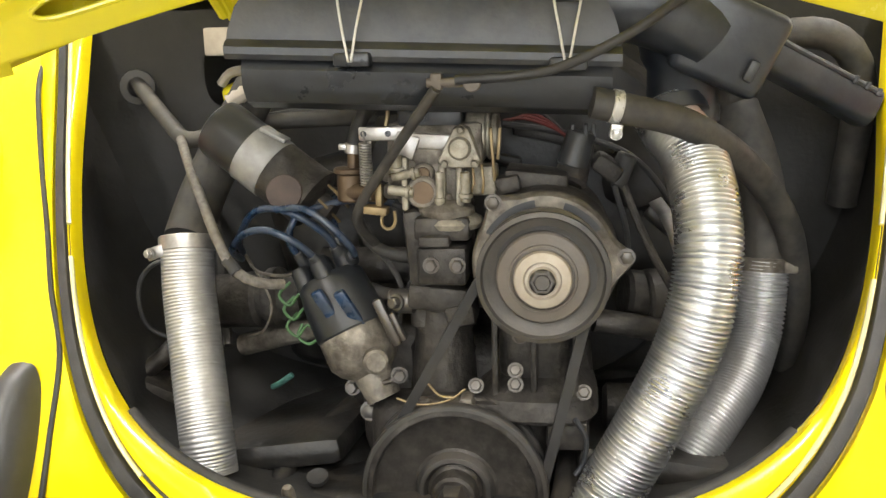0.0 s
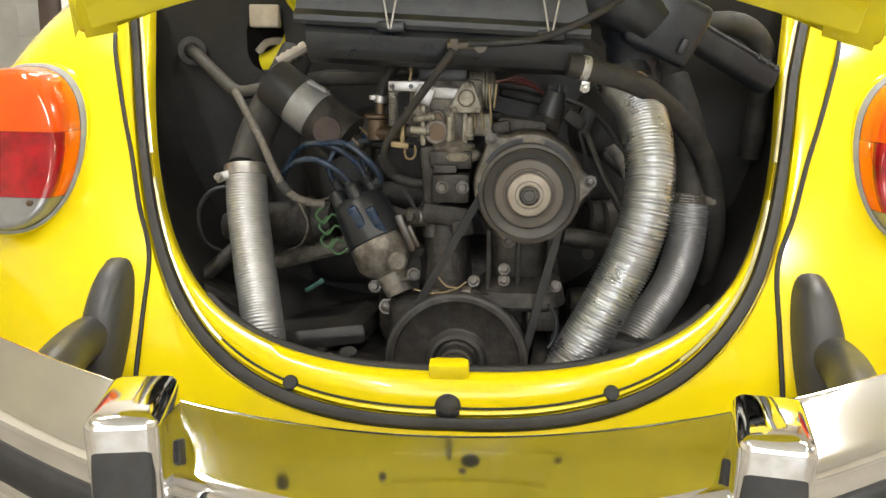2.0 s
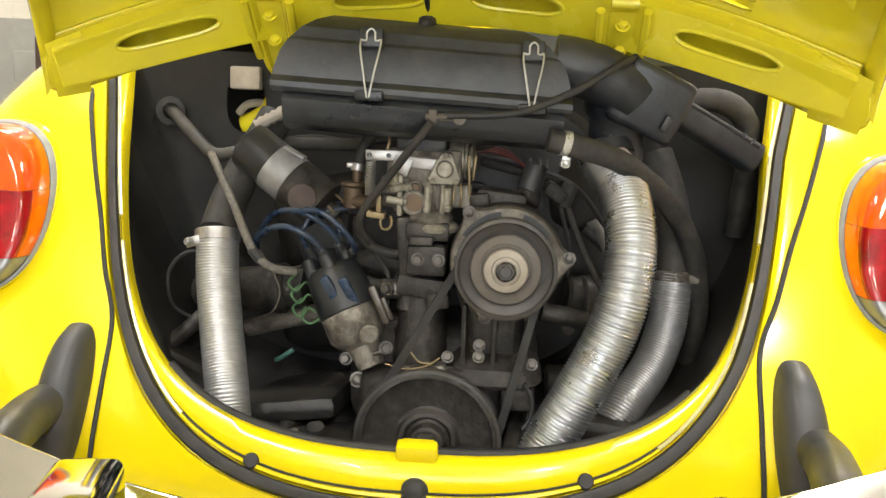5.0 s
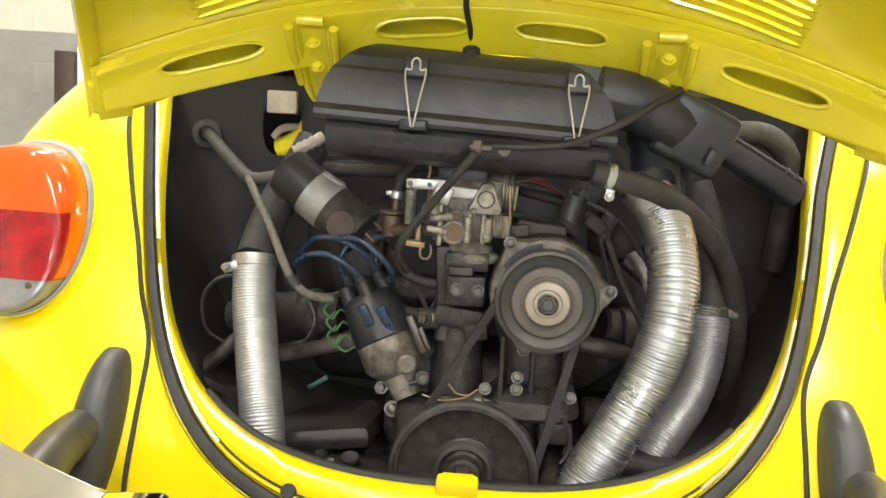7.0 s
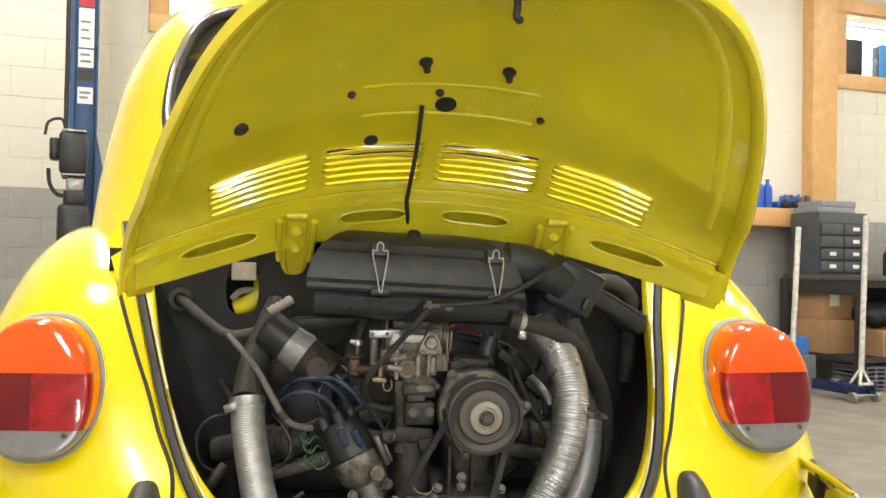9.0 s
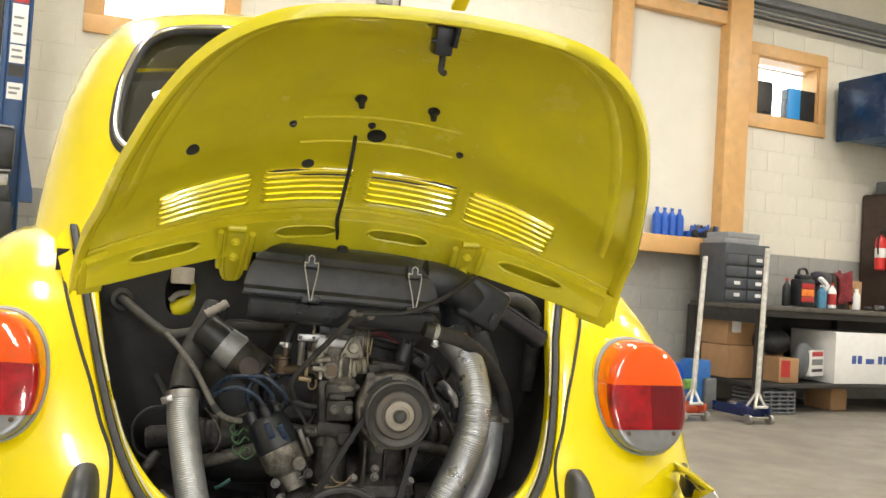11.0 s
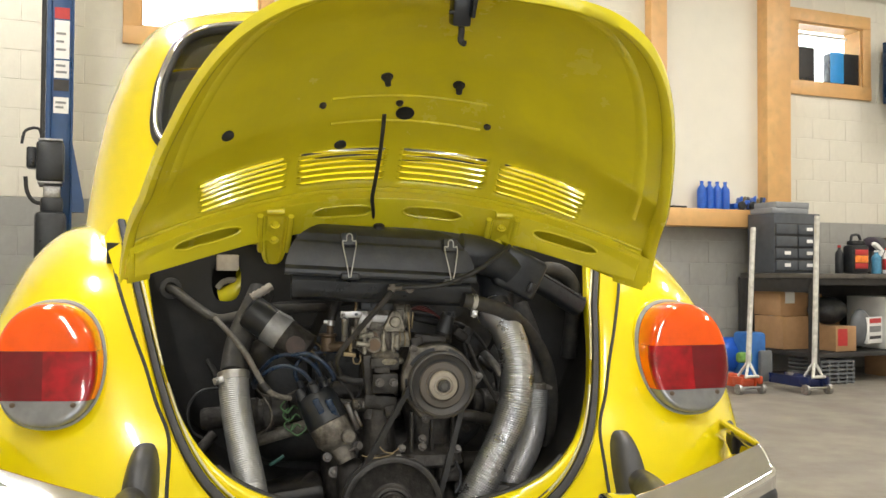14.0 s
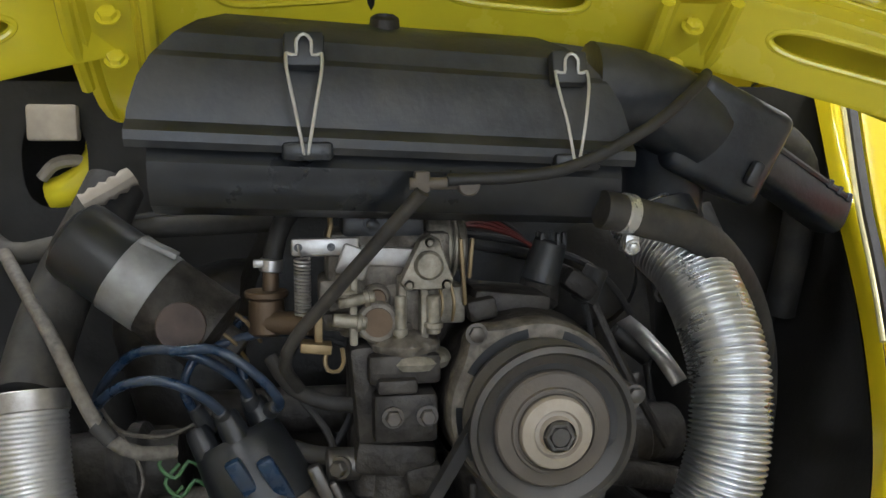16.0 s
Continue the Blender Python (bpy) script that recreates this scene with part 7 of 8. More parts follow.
# on the bench
jug = thing("oil_jug", at_wall(1.36, 0.897, 0.78), "black oil jug with an orange label on the bench", "jug")
bm = B()
wbox(bm, 1.25, 1.44, 0.897, 1.14, 0.70, 0.82, 0.025)
wbox(bm, 1.27, 1.42, 1.13, 1.18, 0.72, 0.80, 0.02)
part("body", bm, PLASTIC_NEW, jug)
bm = B()
tube(bm, [at_wall(1.29, 1.17, 0.76), at_wall(1.30, 1.22, 0.76), at_wall(1.37, 1.225, 0.76), at_wall(1.40, 1.17, 0.76)], 0.012, 8, 0.015)
part("handle", bm, PLASTIC_NEW, jug)
for z0, z1, m in ((0.94, 0.985, LABEL_RED), (0.99, 1.05, LABEL_ORANGE), (1.055, 1.10, LABEL_RED)):
    bm = B()
    wbox(bm, 1.275, 1.415, z0, z1, 0.819, 0.824, 0.001)
    part("label_patch", bm, m, jug, "orange and red label")
bottle("spray_bottle", 1.53, 0.80, 0.897, 0.040, 0.20, mat("teal_bottle", (0.06, 0.22, 0.36), 0.4), "teal spray bottle with a white trigger", WHITE, neck=0.4)
bottle("fluid_bottle", 1.63, 0.82, 0.897, 0.036, 0.22, WHITE, "white and red fluid bottle on the bench", RED_PAINT, band=LABEL_RED)
bottle("fluid_bottle", 1.20, 0.72, 0.897, 0.035, 0.24, PLASTIC_NEW, "dark bottle beside the oil jug", LABEL_RED)
bottle("spray_can", 2.065, 0.70, 0.897, 0.033, 0.19, WHITE, "white spray can on the bench", WHITE, neck=0.5)
bm = B()
box(bm, at_wall(1.56, 1.13, 0.78), (0.10, 0.05, 0.035), (0, 35, YAW), 0.012)
box(bm, at_wall(1.60, 1.08, 0.78), (0.04, 0.04, 0.07), (0, 35, YAW), 0.012)
solo("paper_towel", bm, WHITE, "crumpled white paper towel over the bottles", "towel")
bm = B()
rows = []
for i in range(9):
    rows.append([at_wall(1.93 + 0.20 * k / 10, 1.235 - 0.035 * i - 0.02 * math.sin(k * 1.3), 0.56 + 0.05 * math.sin(i * 0.5 + k * 0.9) + 0.012 * i) for k in range(11)])
sheet(bm, rows)
ob = solo("shop_cloth", bm, CLOTH_RED, "dark red shop cloth hanging over a box", "cloth", angle=80)
sm = ob.modifiers.new("thick", "SOLIDIFY")
sm.thickness = 0.006
bm = B()
wbox(bm, 1.95, 2.13, 0.897, 1.225, 0.40, 0.545, 0.012)
solo("tool_case", bm, CANVAS, "brown canvas tool case under the red cloth", "case")
bm = B()
wbox(bm, 1.74, 1.935, 0.897, 1.23, 0.42, 0.56, 0.05)
solo("canvas_bag", bm, mat("grey_canvas", (0.085, 0.088, 0.088), 0.85, 0, 0.2, 30, (0.05, 0.05, 0.05), 0.4, 9, 0.3, 120), "rounded grey canvas bag on the bench", "bag")
bm = B()
ball(bm, at_wall(1.665, 1.155, 0.62), (0.085, 0.06, 0.065), 14)
solo("dark_cloth", bm, mat("purple_black_cloth", (0.030, 0.022, 0.036), 0.85, 0, 0.25, 40), "bundled dark cloth lying on the bottles", "cloth")
bm = B()
wbox(bm, 2.21, 2.36, 0.897, 1.165, 0.45, 0.50, 0.004)
solo("card_box", bm, CARD, "small brown cardboard box on the bench", "box")
for k in range(7):
    bm = B()
    s0 = 2.10 + 0.075 * k
    box(bm, at_wall(s0, 0.915 + 0.008 * (k % 3), 0.80 + 0.03 * (k % 2)), (0.07, 0.05, 0.035 + 0.02 * (k % 2)), (0, 0, YAW + 40 * k), 0.010)
    solo("metal_part", bm, (DARK_STEEL, STEEL, GREY_STEEL)[k % 3], "loose greasy metal part on the bench", "metal part", "loose parts")

# lower shelf
for s0, s1, z0, z1, d0, d1, lab in ((0.70, 0.98, 0.254, 0.53, 0.25, 0.60, "tall brown cardboard box on the lower shelf"), (0.99, 1.30, 0.254, 0.50, 0.28, 0.62, "brown cardboard box with a torn flap"),
                                    (0.72, 1.00, 0.534, 0.80, 0.22, 0.55, "brown cardboard box with a white label"), (1.01, 1.20, 0.504, 0.72, 0.25, 0.52, "smaller stacked cardboard box")):
    t = thing("cardboard_box", at_wall((s0 + s1) / 2, z0, (d0 + d1) / 2), lab, "cardboard box", "cardboard boxes")
    bm = B()
    wbox(bm, s0, s1, z0, z1, d0, d1, 0.004)
    part("carton", bm, CARD, t)
    bm = B()
    wbox(bm, s0 + 0.02, s1 - 0.02, z1, z1 + 0.003, (d0 + d1) / 2 - 0.025, (d0 + d1) / 2 + 0.025)
    part("tape", bm, PALE_PLASTIC, t, "strip of packing tape")
    if z0 > 0.52:
        bm = B()
        wbox(bm, s0 + 0.05, s0 + 0.15, z1 - 0.16, z1 - 0.04, d1, d1 + 0.002)
        part("address_label", bm, WHITE, t, "plain white label")
big = thing("white_carton", at_wall(1.9, 0.254, 0.7), "large white carton with blue printed marks on the lower shelf", "carton")
bm = B()
wbox(bm, 1.58, 2.34, 0.254, 0.70, 0.42, 0.93, 0.004)
part("carton", bm, WHITE, big)
for k, (a, b) in enumerate(((1.78, 1.83), (1.85, 1.90), (1.95, 2.05), (2.10, 2.15), (2.17, 2.22))):
    bm = B()
    wbox(bm, a, b, 0.43, 0.50 if k != 2 else 0.475, 0.93, 0.933)
    part("printed_mark", bm, LABEL_BLUE, big, "blue printed mark")
red = thing("parts_carton", at_wall(1.45, 0.254, 0.8), "white and red parts carton on the lower shelf", "carton")
bm = B()
box(bm, at_wall(1.42, 0.42, 0.80), (0.26, 0.14, 0.22), (0, 0, YAW + 18), 0.003)
part("carton", bm, WHITE, red)
for z, h, m in ((0.50, 0.04, LABEL_RED), (0.43, 0.05, LABEL_GREY), (0.36, 0.025, PLASTIC_NEW)):
    bm = B()
    box(bm, at_wall(1.42, z, 0.80) + Matrix.Rotation(radians(YAW + 18), 3, "Z") @ Vector((0, -0.0715, 0)), (0.20, 0.002, h), (0, 0, YAW + 18))
    part("printed_bar", bm, m, red, "printed bar")
bm = B()
wbox(bm, 0.98, 1.20, 0.254, 0.46, 0.68, 0.90, 0.004)
solo("parts_box", bm, CARD, "brown and red parts box on the lower shelf", "box")
bm = B()
wbox(bm, 1.0, 1.10, 0.30, 0.44, 0.90, 0.903)
solo("red_label", bm, LABEL_RED, "red printed label on a parts box", "label")
bag = thing("dark_bag", at_wall(1.18, 0.46, 0.7), "dark bag heaped on the boxes", "bag")
bm = B()
ball(bm, at_wall(1.16, 0.58, 0.62), (0.17, 0.14, 0.12), 16)
part("folded_cloth", bm, PLASTIC, bag)
bm = B()
ball(bm, at_wall(1.30, 0.44, 0.84), (0.10, 0.06, 0.16), 14)
part("grey_fold", bm, GREY_STEEL, bag)
bm = B()
wbox(bm, 2.36, 2.50, 0.254, 0.45, 0.60, 0.88, 0.004)
solo("card_box", bm, CARD, "upright brown box at the shelf end", "box")
# milk crate under the bench
crate = thing("milk_crate", at_wall(0.92, 0, 0.85), "dark grey plastic crate under the bench", "crate")
for k in range(6):
    z = 0.01 + 0.033 * k
    for a in ((0.74, 1.10, z, z + 0.014, 0.96, 0.98), (0.74, 1.10, z, z + 0.014, 0.62, 0.64), (0.74, 0.76, z, z + 0.014, 0.64, 0.96), (1.08, 1.10, z, z + 0.014, 0.64, 0.96)):
        bm = B()
        wbox(bm, *a)
        part("slat", bm, GREY_STEEL, crate)
for s0 in (0.74, 0.83, 0.92, 1.01, 1.08):
    bm = B()
    wbox(bm, s0, s0 + 0.018, 0.0, 0.19, 0.955, 0.975)
    part("upright", bm, GREY_STEEL, crate)
bm = B()
wbox(bm, 1.75, 1.95, 0.0, 0.20, 0.45, 0.75, 0.01)
solo("card_box", bm, CARD, "flattened brown box on the floor under the bench", "box")


PALE_HANDLE = mat("worn_pale_steel", (0.66, 0.65, 0.61), 0.4, 0.3, 0.2, 30, (0.30, 0.27, 0.23), 0.5, 12)


def floor_jack(name, s, d, material, lab, top):
    """A trolley jack with its long pale handle standing up."""
    t = thing(name, at_wall(s, 0, d), lab, "floor jack", "floor jacks")
    bm = B()
    for k in (-0.075, 0.075):
        box(bm, at_wall(s + k, 0.085, d - 0.08), (0.014, 0.40, 0.075), (0, 0, YAW), 0.004)
        box(bm, at_wall(s + k * 1.2, 0.100, d + 0.11), (0.030, 0.10, 0.060), (0, 0, YAW), 0.012)
    box(bm, at_wall(s, 0.075, d + 0.04), (0.14, 0.13, 0.050), (0, 0, YAW), 0.012)
    part("chassis", bm, material, t)
    bm = B()
    cyl(bm, at_wall(s, 0.105, d + 0.05), at_wall(s, 0.120, d - 0.14), 0.030, 0.022, 14, 0.004)
    part("lift_arm", bm, material, t)
    bm = B()
    cyl(bm, at_wall(s - 0.12, 0.048, d + 0.14), at_wall(s + 0.12, 0.048, d + 0.14), 0.010, n=10)
    part("axle", bm, ZINC, t, "steel axle")
    for k in (-0.105, 0.105):
        bm = B()
        c0 = at_wall(s + k, 0.038, d + 0.14)
        lathe(bm, c0 - WA * 0.018, WA, [(0.0, 0.004), (0.014, 0.002), (0.030, 0.006), (0.038, 0.004), (0.038, 0.032), (0.030, 0.030), (0.014, 0.034), (0.0, 0.032)], 20)
        part("wheel", bm, ZINC, t, "steel wheel")
    top_at = at_wall(s + top[0] * 0.17, 0.24, d + 0.10)
    for a, b in ((-0.048, 0.15), (0.048, 0.15), (-0.040, 0.05), (0.040, 0.05)):
        bm = B()
        cyl(bm, at_wall(s + a, 0.125, d + b), top_at, 0.010, 0.012, 8)
        part("fork_bar", bm, PALE_HANDLE, t)
    bm = B()
    cyl(bm, at_wall(s - 0.062, 0.130, d + 0.155), at_wall(s + 0.062, 0.130, d + 0.155), 0.012, n=10)
    part("fork_foot", bm, PALE_HANDLE, t)
    bm = B()
    cyl(bm, at_wall(s + top[0] * 0.14, 0.20, d + 0.10), at_wall(s + top[0], top[1], d + 0.06), 0.020, n=16, bev=0.003)
    part("handle", bm, PALE_HANDLE, t, "long pale steel handle")
    bm = B()
    lathe(bm, at_wall(s, 0.118, d - 0.12), (0, 0, 1), [(0.045, 0), (0.045, 0.02), (0.03, 0.022), (0, 0.022)], 18)
    part("saddle", bm, ZINC, t)


floor_jack("floor_jack", 0.28, 1.28, JACK_BLUE, "dark blue trolley jack with a tall pale handle", (0.085, 1.33))
floor_jack("floor_jack", -0.18, 1.10, JACK_RED, "orange-red trolley jack with a tall pale handle", (0.10, 1.24))
comp = thing("air_tank", at_wall(0.12, 0, 0.55), "blue portable air tank on the floor by the wall", "air tank")
bm = B()
a, b = at_wall(-0.12, 0.22, 0.55), at_wall(0.28, 0.22, 0.55)
lathe(bm, a, b - a, [(0.0, 0), (0.10, 0.01), (0.145, 0.05), (0.15, 0.09), (0.15, 0.32), (0.145, 0.36), (0.10, 0.40), (0, 0.41)], 28)
part("tank", bm, OIL_BLUE, comp)
bm = B()
wbox(bm, 0.16, 0.34, 0.02, 0.42, 0.62, 0.82, 0.03)
part("motor_cover", bm, mat("mid_blue_plastic", (0.03, 0.14, 0.42), 0.4, 0, 0.15, 20), comp, "blue plastic motor cover")
bm = B()
wbox(bm, 0.24, 0.36, 0.03, 0.28, 0.82, 0.87, 0.02)
part("filter_pad", bm, GREY_STEEL, comp)
bm = B()
wbox(bm, -0.06, 0.06, 0.20, 0.28, 0.92, 0.99, 0.02)
solo("green_rag", bm, mat("green_cloth", (0.16, 0.34, 0.08), 0.9, 0, 0.3, 30), "green rag on the red jack", "rag")
# the dark thing behind the right fender
bag2 = thing("backpack", at_wall(-0.62, 0.62, 0.35), "dark backpack with purple trim on a wall hook", "bag")
bm = B()
ball(bm, at_wall(-0.60, 0.86, 0.16), (0.12, 0.10, 0.20), 16)
part("sack", bm, PLASTIC, bag2)
bm = B()
tube(bm, [at_wall(-0.68, 0.98, 0.25), at_wall(-0.60, 1.04, 0.25), at_wall(-0.53, 0.96, 0.25), at_wall(-0.50, 0.80, 0.25)], 0.016, 8, 0.02)
part("strap", bm, mat("purple_strap", (0.13, 0.03, 0.10), 0.7), bag2)

# brown cabinet with shelves
wc = thing("shelf_cabinet", at_wall(3.2, 0.9, 0.3), "dark brown open shelf cabinet standing on the bench", "cabinet")
for a in ((2.86, 2.90, 0.899, 2.05, 0.05, 0.55), (3.72, 3.76, 0.899, 2.05, 0.05, 0.55), (2.86, 3.76, 2.03, 2.06, 0.05, 0.55), (2.90, 3.72, 1.62, 1.645, 0.05, 0.53), (2.90, 3.72, 1.28, 1.305, 0.05, 0.53), (2.86, 3.76, 0.899, 2.05, 0.03, 0.05)):
    bm = B()
    wbox(bm, *a, 0.003)
    part("panel", bm, BROWN, wc)
for k in range(6):
    bottle("small_jar", 2.97 + 0.12 * k, 0.42, 1.308 if k % 2 else 1.648, 0.035, 0.13, (STEEL, GREY_STEEL, DARK_STEEL)[k % 3], "small metal tin on the cabinet shelf", None, "shelf tins", 0.8)
bm = B()
wbox(bm, 2.95, 3.5, 2.062, 2.20, 0.10, 0.50, 0.02)
solo("storage_bin", bm, GREY_STEEL, "grey storage bin on the cabinet", "bin")
ext = thing("fire_extinguisher", at_wall(2.80, 1.3, 0.32), "red fire extinguisher hung on the cabinet side", "fire extinguisher")
bm = B()
lathe(bm, at_wall(2.80, 1.30, 0.32), (0, 0, 1), [(0.040, 0), (0.050, 0.01), (0.051, 0.27), (0.042, 0.31), (0.018, 0.335), (0.016, 0.36)], 24)
part("cylinder", bm, RED_PAINT, ext)
bm = B()
lathe(bm, at_wall(2.80, 1.42, 0.32), (0, 0, 1), [(0.0515, 0), (0.052, 0.002), (0.052, 0.09), (0.0515, 0.092)], 24, close=False)
part("label_band", bm, WHITE, ext, "white instruction label")
bm = B()
box(bm, at_wall(2.80, 1.675, 0.33), (0.03, 0.09, 0.02), (14, 0, YAW), 0.004)
box(bm, at_wall(2.80, 1.70, 0.35), (0.02, 0.08, 0.012), (-14, 0, YAW), 0.003)
tube(bm, [at_wall(2.80, 1.66, 0.33), at_wall(2.755, 1.64, 0.34), at_wall(2.74, 1.55, 0.34), at_wall(2.745, 1.45, 0.34)], 0.008, 8, 0.02)
part("valve", bm, PLASTIC_NEW, ext, "black valve lever and hose")

# blue heater unit and the steel stand below it
ht = thing("heater", at_wall(2.9, 2.6, 0.35), "blue sheet steel heater box mounted high on the wall", "heater")
bm = B()
wbox(bm, 2.42, 3.7, 2.56, 3.12, 0.10, 0.62, 0.008)
part("case", bm, mat("blue_heater_enamel", (0.028, 0.13, 0.30), 0.35, 0, 0.1, 6, (0.02, 0.09, 0.22), 0.4, 3), ht)
# end of the case, its shade put into the blue
bm = B()
wbox(bm, 2.40, 2.425, 2.54, 3.14, 0.08, 0.64, 0.004)
part("end_plate", bm, HEATER_SHADED, ht, "blue end plate darkened as the shaded side")
bm = B()
lathe(bm, at_wall(2.66, 2.83, 0.615), WN, [(0.125, 0), (0.13, 0.014), (0.115, 0.016), (0.108, -0.05), (0, -0.05)], 28)
part("fan_inlet", bm, PLASTIC_NEW, ht, "round black fan inlet")
st = thing("steel_bracket", at_wall(3.0, 2.1, 0.3), "dark welded steel bracket under the heater", "bracket")
for p, q in (((2.78, 2.55, 0.45), (3.7, 2.55, 0.45)), ((2.80, 2.07, 0.45), (2.80, 2.55, 0.45)), ((2.85, 2.12, 0.45), (3.15, 2.52, 0.45)), ((3.3, 2.07, 0.45), (3.3, 2.55, 0.45))):
    bm = B()
    cyl(bm, at_wall(*p), at_wall(*q), 0.028, n=10)
    part("bar", bm, DARK_STEEL, st)

# speakers in the window
for s0, s1, z1 in ((1.425, 1.64, 3.04), (1.86, 2.19, 3.02)):
    t = thing("speaker", at_wall((s0 + s1) / 2, 2.72, -0.08), "small black loudspeaker standing in the window reveal", "loudspeaker", "window loudspeakers")
    bm = B()
    wbox(bm, s0, s1 if s1 < 1.8 else 2.19, 2.719, z1, -0.13, -0.01, 0.006)
    part("cabinet", bm, PLASTIC_NEW, t)
    bm = B()
    if s1 > 1.8:
        wbox(bm, s0 - 0.03, s0 + 0.13, 2.722, z1, -0.012, 0.0, 0.003)
        part("blue_panel", bm, mat("bright_blue_panel", (0.03, 0.30, 0.72), 0.4, 0, 0.05, 20), t, "bright blue side panel")
    else:
        wbox(bm, s0 + 0.02, s1 - 0.02, 2.75, z1 - 0.03, -0.010, -0.004, 0.002)
        part("grille", bm, DARK_STEEL, t)

# conduits along the top of the wall
for k in range(3):
    bm = B()
    tube(bm, [at_wall(0.6, 3.60 + 0.045 * k, 0.10), at_wall(2.0, 3.59 + 0.045 * k, 0.10), at_wall(4.2, 3.58 + 0.045 * k, 0.10)], 0.014, 10, 0.5)
    solo("conduit", bm, GREY_STEEL if k else DARK_STEEL, "grey steel conduit along the top of the wall", "conduit", "wall conduits", kind="structure")
bm = B()
wbox(bm, 1.0, 4.0, 3.74, 3.82, 0.02, 0.10, 0.006)
solo("cable_tray", bm, GREY_STEEL, "grey cable tray along the wall", "cable tray", kind="structure")
bm = B()
cyl(bm, at_wall(-2.40, 2.2, 0.03), at_wall(-2.40, 4.2, 0.03), 0.012, n=10)
wbox(bm, -2.46, -2.34, 3.05, 3.20, 0.0, 0.05, 0.005)
solo("conduit", bm, ZINC, "pale vertical conduit with a junction box", "conduit", "wall conduits", kind="structure")
bm = B()
tube(bm, [at_wall(-2.28, 4.2, 0.03), at_wall(-2.27, 3.4, 0.03), at_wall(-2.29, 2.4, 0.03)], 0.008, 8, 0.2)
solo("cable", bm, RUBBER, "black cable hanging down the wall", "cable", kind="structure")

# car lift column
lf = thing("lift_column", at_wall(-4.95, 0, 0.6), "blue steel column of a car lift with white labels", "car lift")
L0, L1, LD = -4.985, -4.870, 0.60
bm = B()
wbox(bm, L0, L1, 0.0, 3.9, LD - 0.16, LD, 0.006)
wbox(bm, L0 - 0.03, L0, 0.0, 3.9, LD - 0.18, LD + 0.01, 0.004)
wbox(bm, L1, L1 + 0.012, 0.0, 3.9, LD - 0.18, LD + 0.01, 0.004)
part("post", bm, LIFT_BLUE, lf)
bm = B()
v = [at_wall(L1, 1.75, LD), at_wall(L1 + 0.085, 1.30, LD), at_wall(L1 + 0.085, 1.25, LD), at_wall(L1, 1.25, LD)]
va = [bm.verts.new(p) for p in v]
vb = [bm.verts.new(p - WN * 0.10) for p in v]
bm.faces.new(va)
bm.faces.new(vb)
for k in range(4):
    bm.faces.new((va[k], va[(k + 1) % 4], vb[(k + 1) % 4], vb[k]))
part("gusset", bm, LIFT_BLUE, lf)
for z0, z1, m in ((2.20, 2.44, WHITE), (2.08, 2.19, WHITE), (2.0, 2.07, DARK_STEEL), (1.86, 1.96, WHITE), (2.45, 2.52, LABEL_RED), (2.60, 2.85, WHITE)):
    bm = B()
    wbox(bm, L0 + 0.014, L1 - 0.014, z0, z1, LD, LD + 0.002)
    part("label_plate", bm, m, lf, "printed warning label")
for z0 in (2.25, 2.30, 2.35, 2.11, 2.15, 1.89, 1.92):
    bm = B()
    wbox(bm, L0 + 0.025, L1 - 0.025 - 0.02 * (z0 % 0.1) * 10, z0, z0 + 0.014, LD + 0.002, LD + 0.0035)
    part("printed_bar", bm, LABEL_GREY, lf)
bm = B()
cyl(bm, at_wall(L0 - 0.045, 1.4, LD), at_wall(L0 - 0.045, 3.9, LD), 0.014, n=10)
tube(bm, [at_wall(L0 - 0.045, 1.70, LD), at_wall(L0 - 0.07, 1.76, LD), at_wall(L0 - 0.14, 1.74, LD), at_wall(L0 - 0.16, 1.66, LD)], 0.009, 8, 0.02)
tube(bm, [at_wall(L0 - 0.13, 1.45, LD + 0.1), at_wall(L0 - 0.12, 1.36, LD + 0.1), at_wall(L0 - 0.08, 1.30, LD + 0.1), at_wall(L0 - 0.02, 1.29, LD + 0.1)], 0.012, 8, 0.02)
part("hydraulic_hose", bm, RUBBER, lf)
pu = thing("power_unit", at_wall(-5.0, 1.2, 0.7), "black electric power unit bolted to the lift column", "power unit")
bm = B()
wbox(bm, L0 - 0.07, L1 - 0.03, 1.42, 1.66, LD + 0.005, LD + 0.20, 0.02)
part("motor", bm, PLASTIC_NEW, pu)
bm = B()
wbox(bm, L0 - 0.125, L0 - 0.07, 1.50, 1.63, LD + 0.03, LD + 0.14, 0.012)
part("switch_box", bm, PLASTIC_NEW, pu)
for z in (1.405, 1.662):
    bm = B()
    wbox(bm, L0 - 0.06, L1 - 0.04, z, z + 0.015, LD + 0.01, LD + 0.19, 0.004)
    part("end_band", bm, ZINC, pu, "silver motor end band")
bm = B()
wbox(bm, L0 - 0.03, L1 - 0.05, 1.32, 1.40, LD + 0.03, LD + 0.15, 0.01)
part("valve_block", bm, ZINC, pu, "silver valve block")
bm = B()
wbox(bm, L0 - 0.075, L1 - 0.015, 0.92, 1.24, LD + 0.005, LD + 0.20, 0.03)
wbox(bm, L0 - 0.045, L1 - 0.035, 1.23, 1.33, LD + 0.03, LD + 0.16, 0.02)
part("oil_tank", bm, PLASTIC_NEW, pu, "black oil tank")

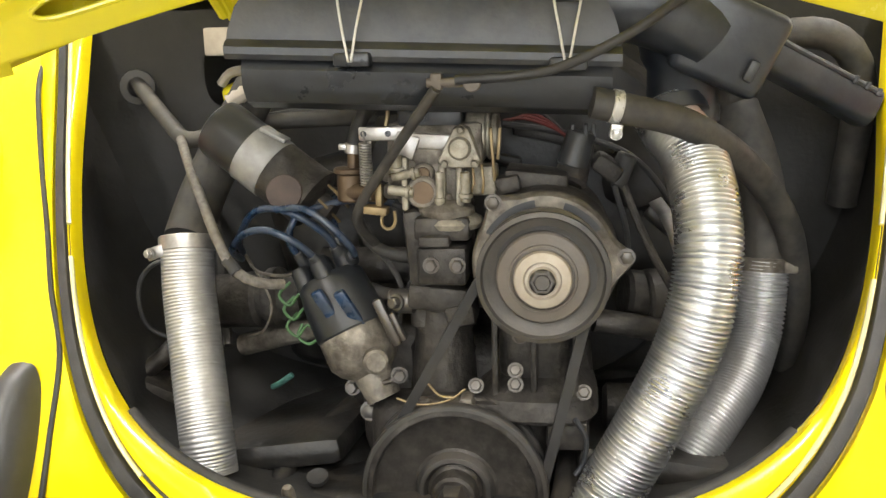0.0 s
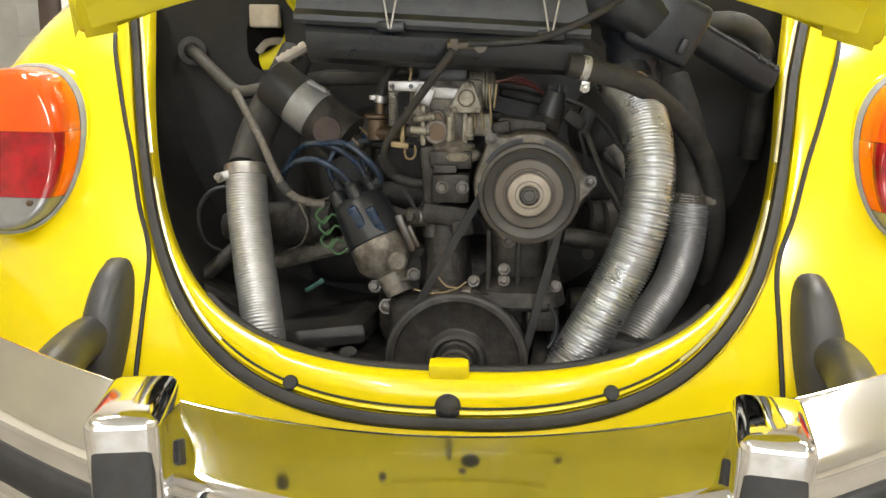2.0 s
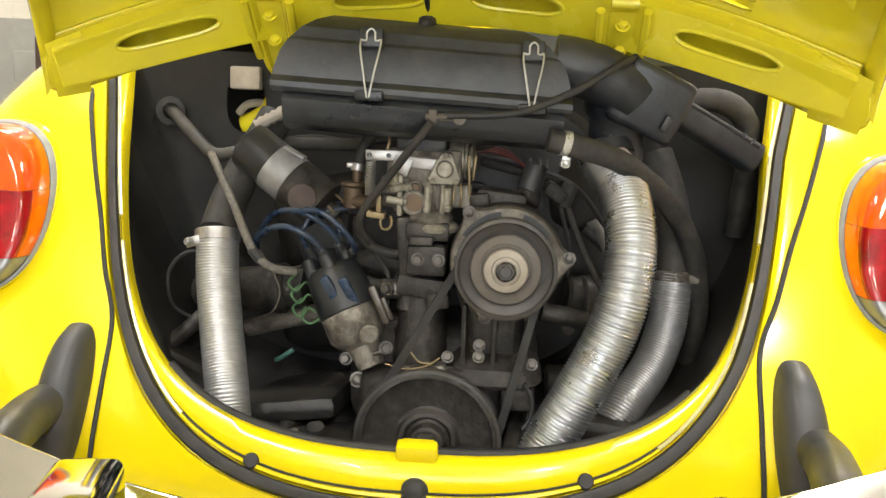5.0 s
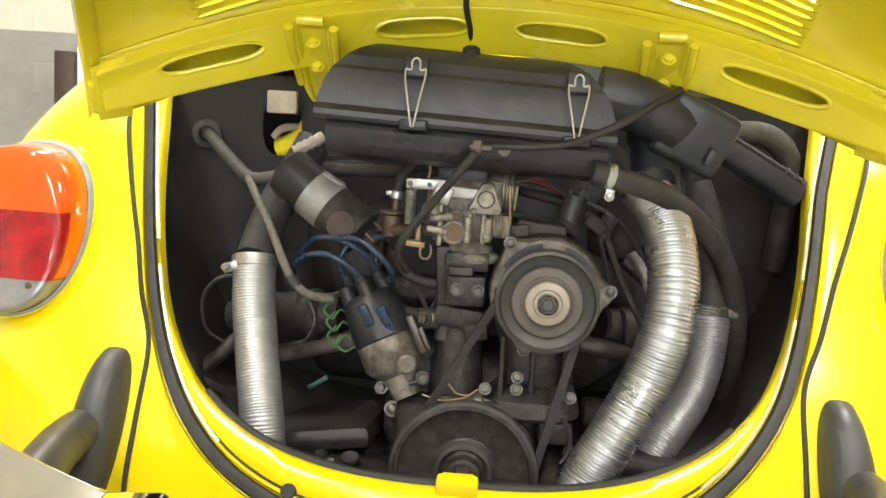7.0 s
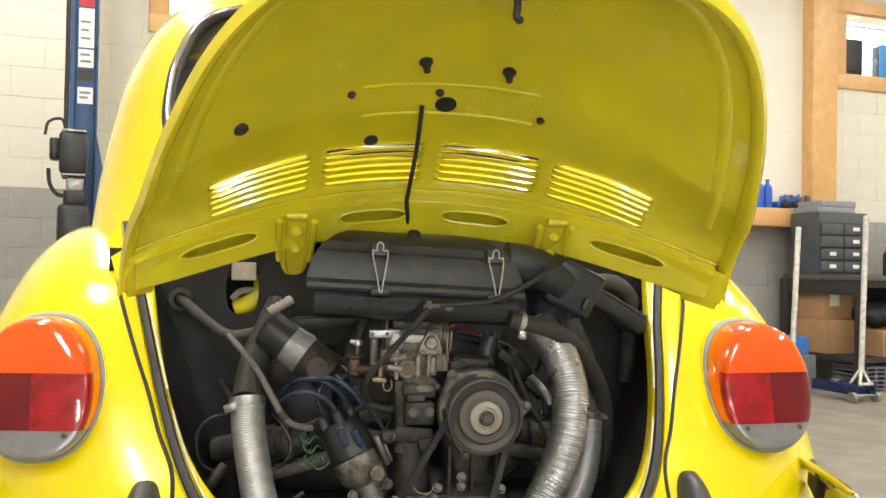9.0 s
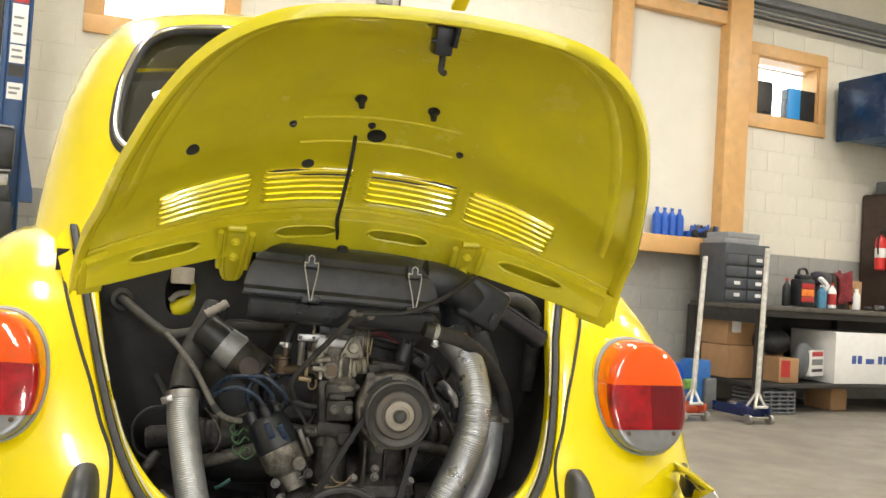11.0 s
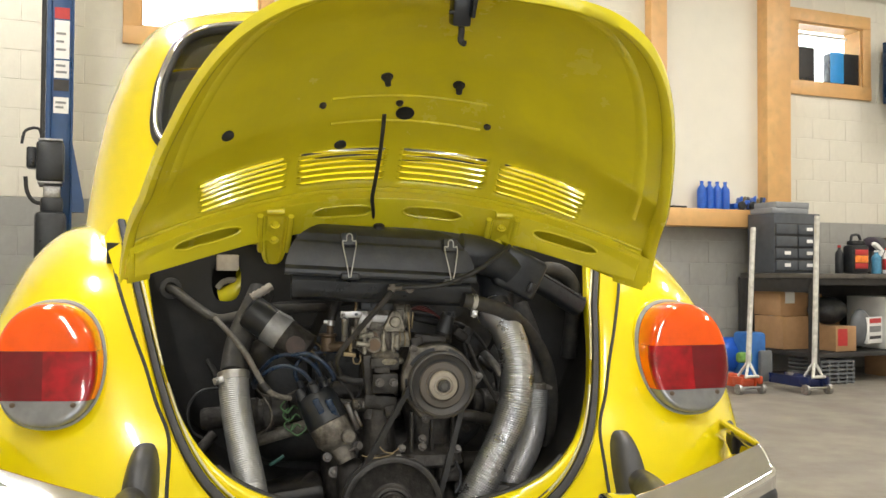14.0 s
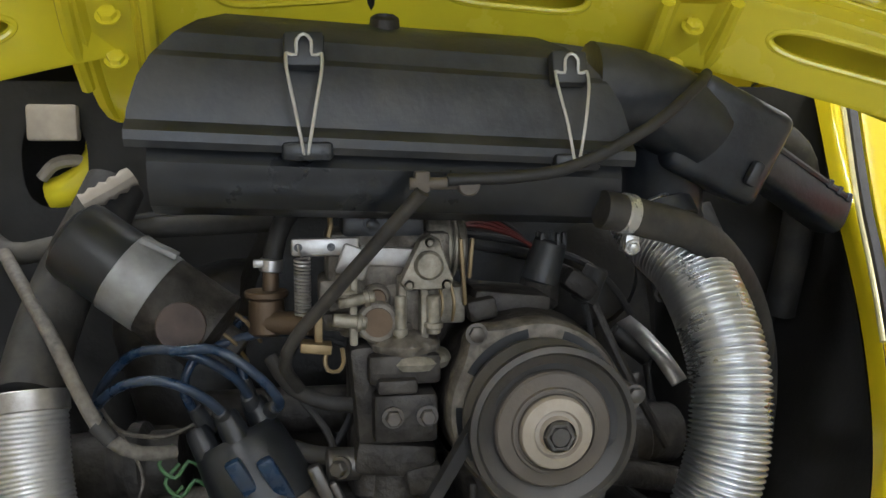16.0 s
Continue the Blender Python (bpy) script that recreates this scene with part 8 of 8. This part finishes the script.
# framed pane, brown board and white post standing along the wall beyond the fender
F0, F1, FD = -5.985, -5.685, 0.20
fp = thing("framed_pane", at_wall(-5.83, 0, FD), "tall clear pane in a beige aluminium frame", "framed pane")
for s0, s1, z0, z1 in ((F0, F0 + 0.045, 0.0, 1.75), (F1 - 0.022, F1, 0.0, 1.64), (F0 + 0.045, F1, 1.64, 1.75), (F0 + 0.045, F1 - 0.022, 0.0, 0.10)):
    bm = B()
    wbox(bm, s0, s1, z0, z1, FD, FD + 0.045, 0.004)
    part("frame_bar", bm, FRAME_BEIGE, fp)
bm = B()
wbox(bm, F0 + 0.045, F1 - 0.022, 0.10, 1.64, FD + 0.015, FD + 0.021)
part("pane", bm, GLASS, fp, "clear pane").visible_shadow = False
bm = B()
wbox(bm, -6.16, -6.045, 0.0, 1.245, 0.22, 0.36, 0.006)
solo("brown_board", bm, BROWN, "dark brown board standing on end against the wall", "board")
bm = B()
wbox(bm, -6.040, -5.990, 0.0, 1.28, 0.25, 0.31, 0.006)
solo("white_post", bm, WHITE, "white square post beside the brown board", "post")
bt = thing("yellow_bottle", at_wall(-6.015, 1.28, 0.28), "small yellow and white bottle on the white post", "bottle")
bm = B()
lathe(bm, at_wall(-6.015, 1.28, 0.28), (0, 0, 1), [(0.0, 0.0), (0.026, 0.0), (0.030, 0.006), (0.030, 0.112), (0.027, 0.118), (0.0, 0.118)], 20)
part("bottle", bm, BOTTLE_YELLOW, bt)
bm = B()
lathe(bm, at_wall(-6.015, 1.398, 0.28), (0, 0, 1), [(0.027, 0.0), (0.027, 0.015), (0.020, 0.030), (0.0, 0.034)], 20)
part("cap", bm, WHITE, bt, "white cap")

# ---- concrete blocks of the far wall, proud of their joints ----
block_mesh = {}


def block(parent, s0, s1, z, h, material):
    key = (round(s1 - s0, 3), round(h, 3), material.name)
    if key not in block_mesh:
        bm = B()
        w = s1 - s0 - 0.003
        hh = h - 0.004
        x, y, e = w / 2, 0.003, 0.002
        f = [(-x + e, -y, -hh / 2 + e), (x - e, -y, -hh / 2 + e), (x - e, -y, hh / 2 - e), (-x + e, -y, hh / 2 - e)]
        k = [(-x, 0, -hh / 2), (x, 0, -hh / 2), (x, 0, hh / 2), (-x, 0, hh / 2)]
        vf, vk = [bm.verts.new(p) for p in f], [bm.verts.new(p) for p in k]
        bm.faces.new(vf)
        for i in range(4):
            bm.faces.new((vf[i], vk[i], vk[(i + 1) % 4], vf[(i + 1) % 4]))
        me = bpy.data.meshes.new("block")
        bm.to_mesh(me)
        bm.free()
        me.materials.append(material)
        block_mesh[key] = me
    ob = new("block", block_mesh[key])
    ob.matrix_basis = Matrix.Translation(at_wall((s0 + s1) / 2, z + h / 2, 0)) @ Matrix.Rotation(radians(YAW), 4, "Z")
    ob.parent = parent


def clear_of(s0, s1, z0, z1):
    for a, b, c, d in ((WIN[0] - 0.02, WIN[1] + 0.02, WIN[2] - 0.02, WIN[3] + 0.02), (WIN_B[0] - 0.02, WIN_B[1] + 0.02, WIN_B[2] - 0.02, WIN_B[3] + 0.02), (-0.27, 1.2, 1.30, 4.2)):
        if s1 > a and s0 < b and z1 > c and z0 < d:
            return False
    return True


H = GREY_TOP / 7
for row in range(19):
    z = row * H
    off = 0.0 if row % 2 else 0.2
    for s_a, s_b in ((-6.6, -2.2), (-0.8, 3.6)):
        k0, k1 = int(s_a / 0.4), int(s_b / 0.4)
        for k in range(k0, k1):
            s0 = k * 0.4 + off
            if clear_of(s0, s0 + 0.4, z, z + H) and z > 0.3:
                block(wall_base if row < 7 else wall_north, s0, s0 + 0.4, z, H, BLOCK_GREY if row < 7 else BLOCK_CREAM)
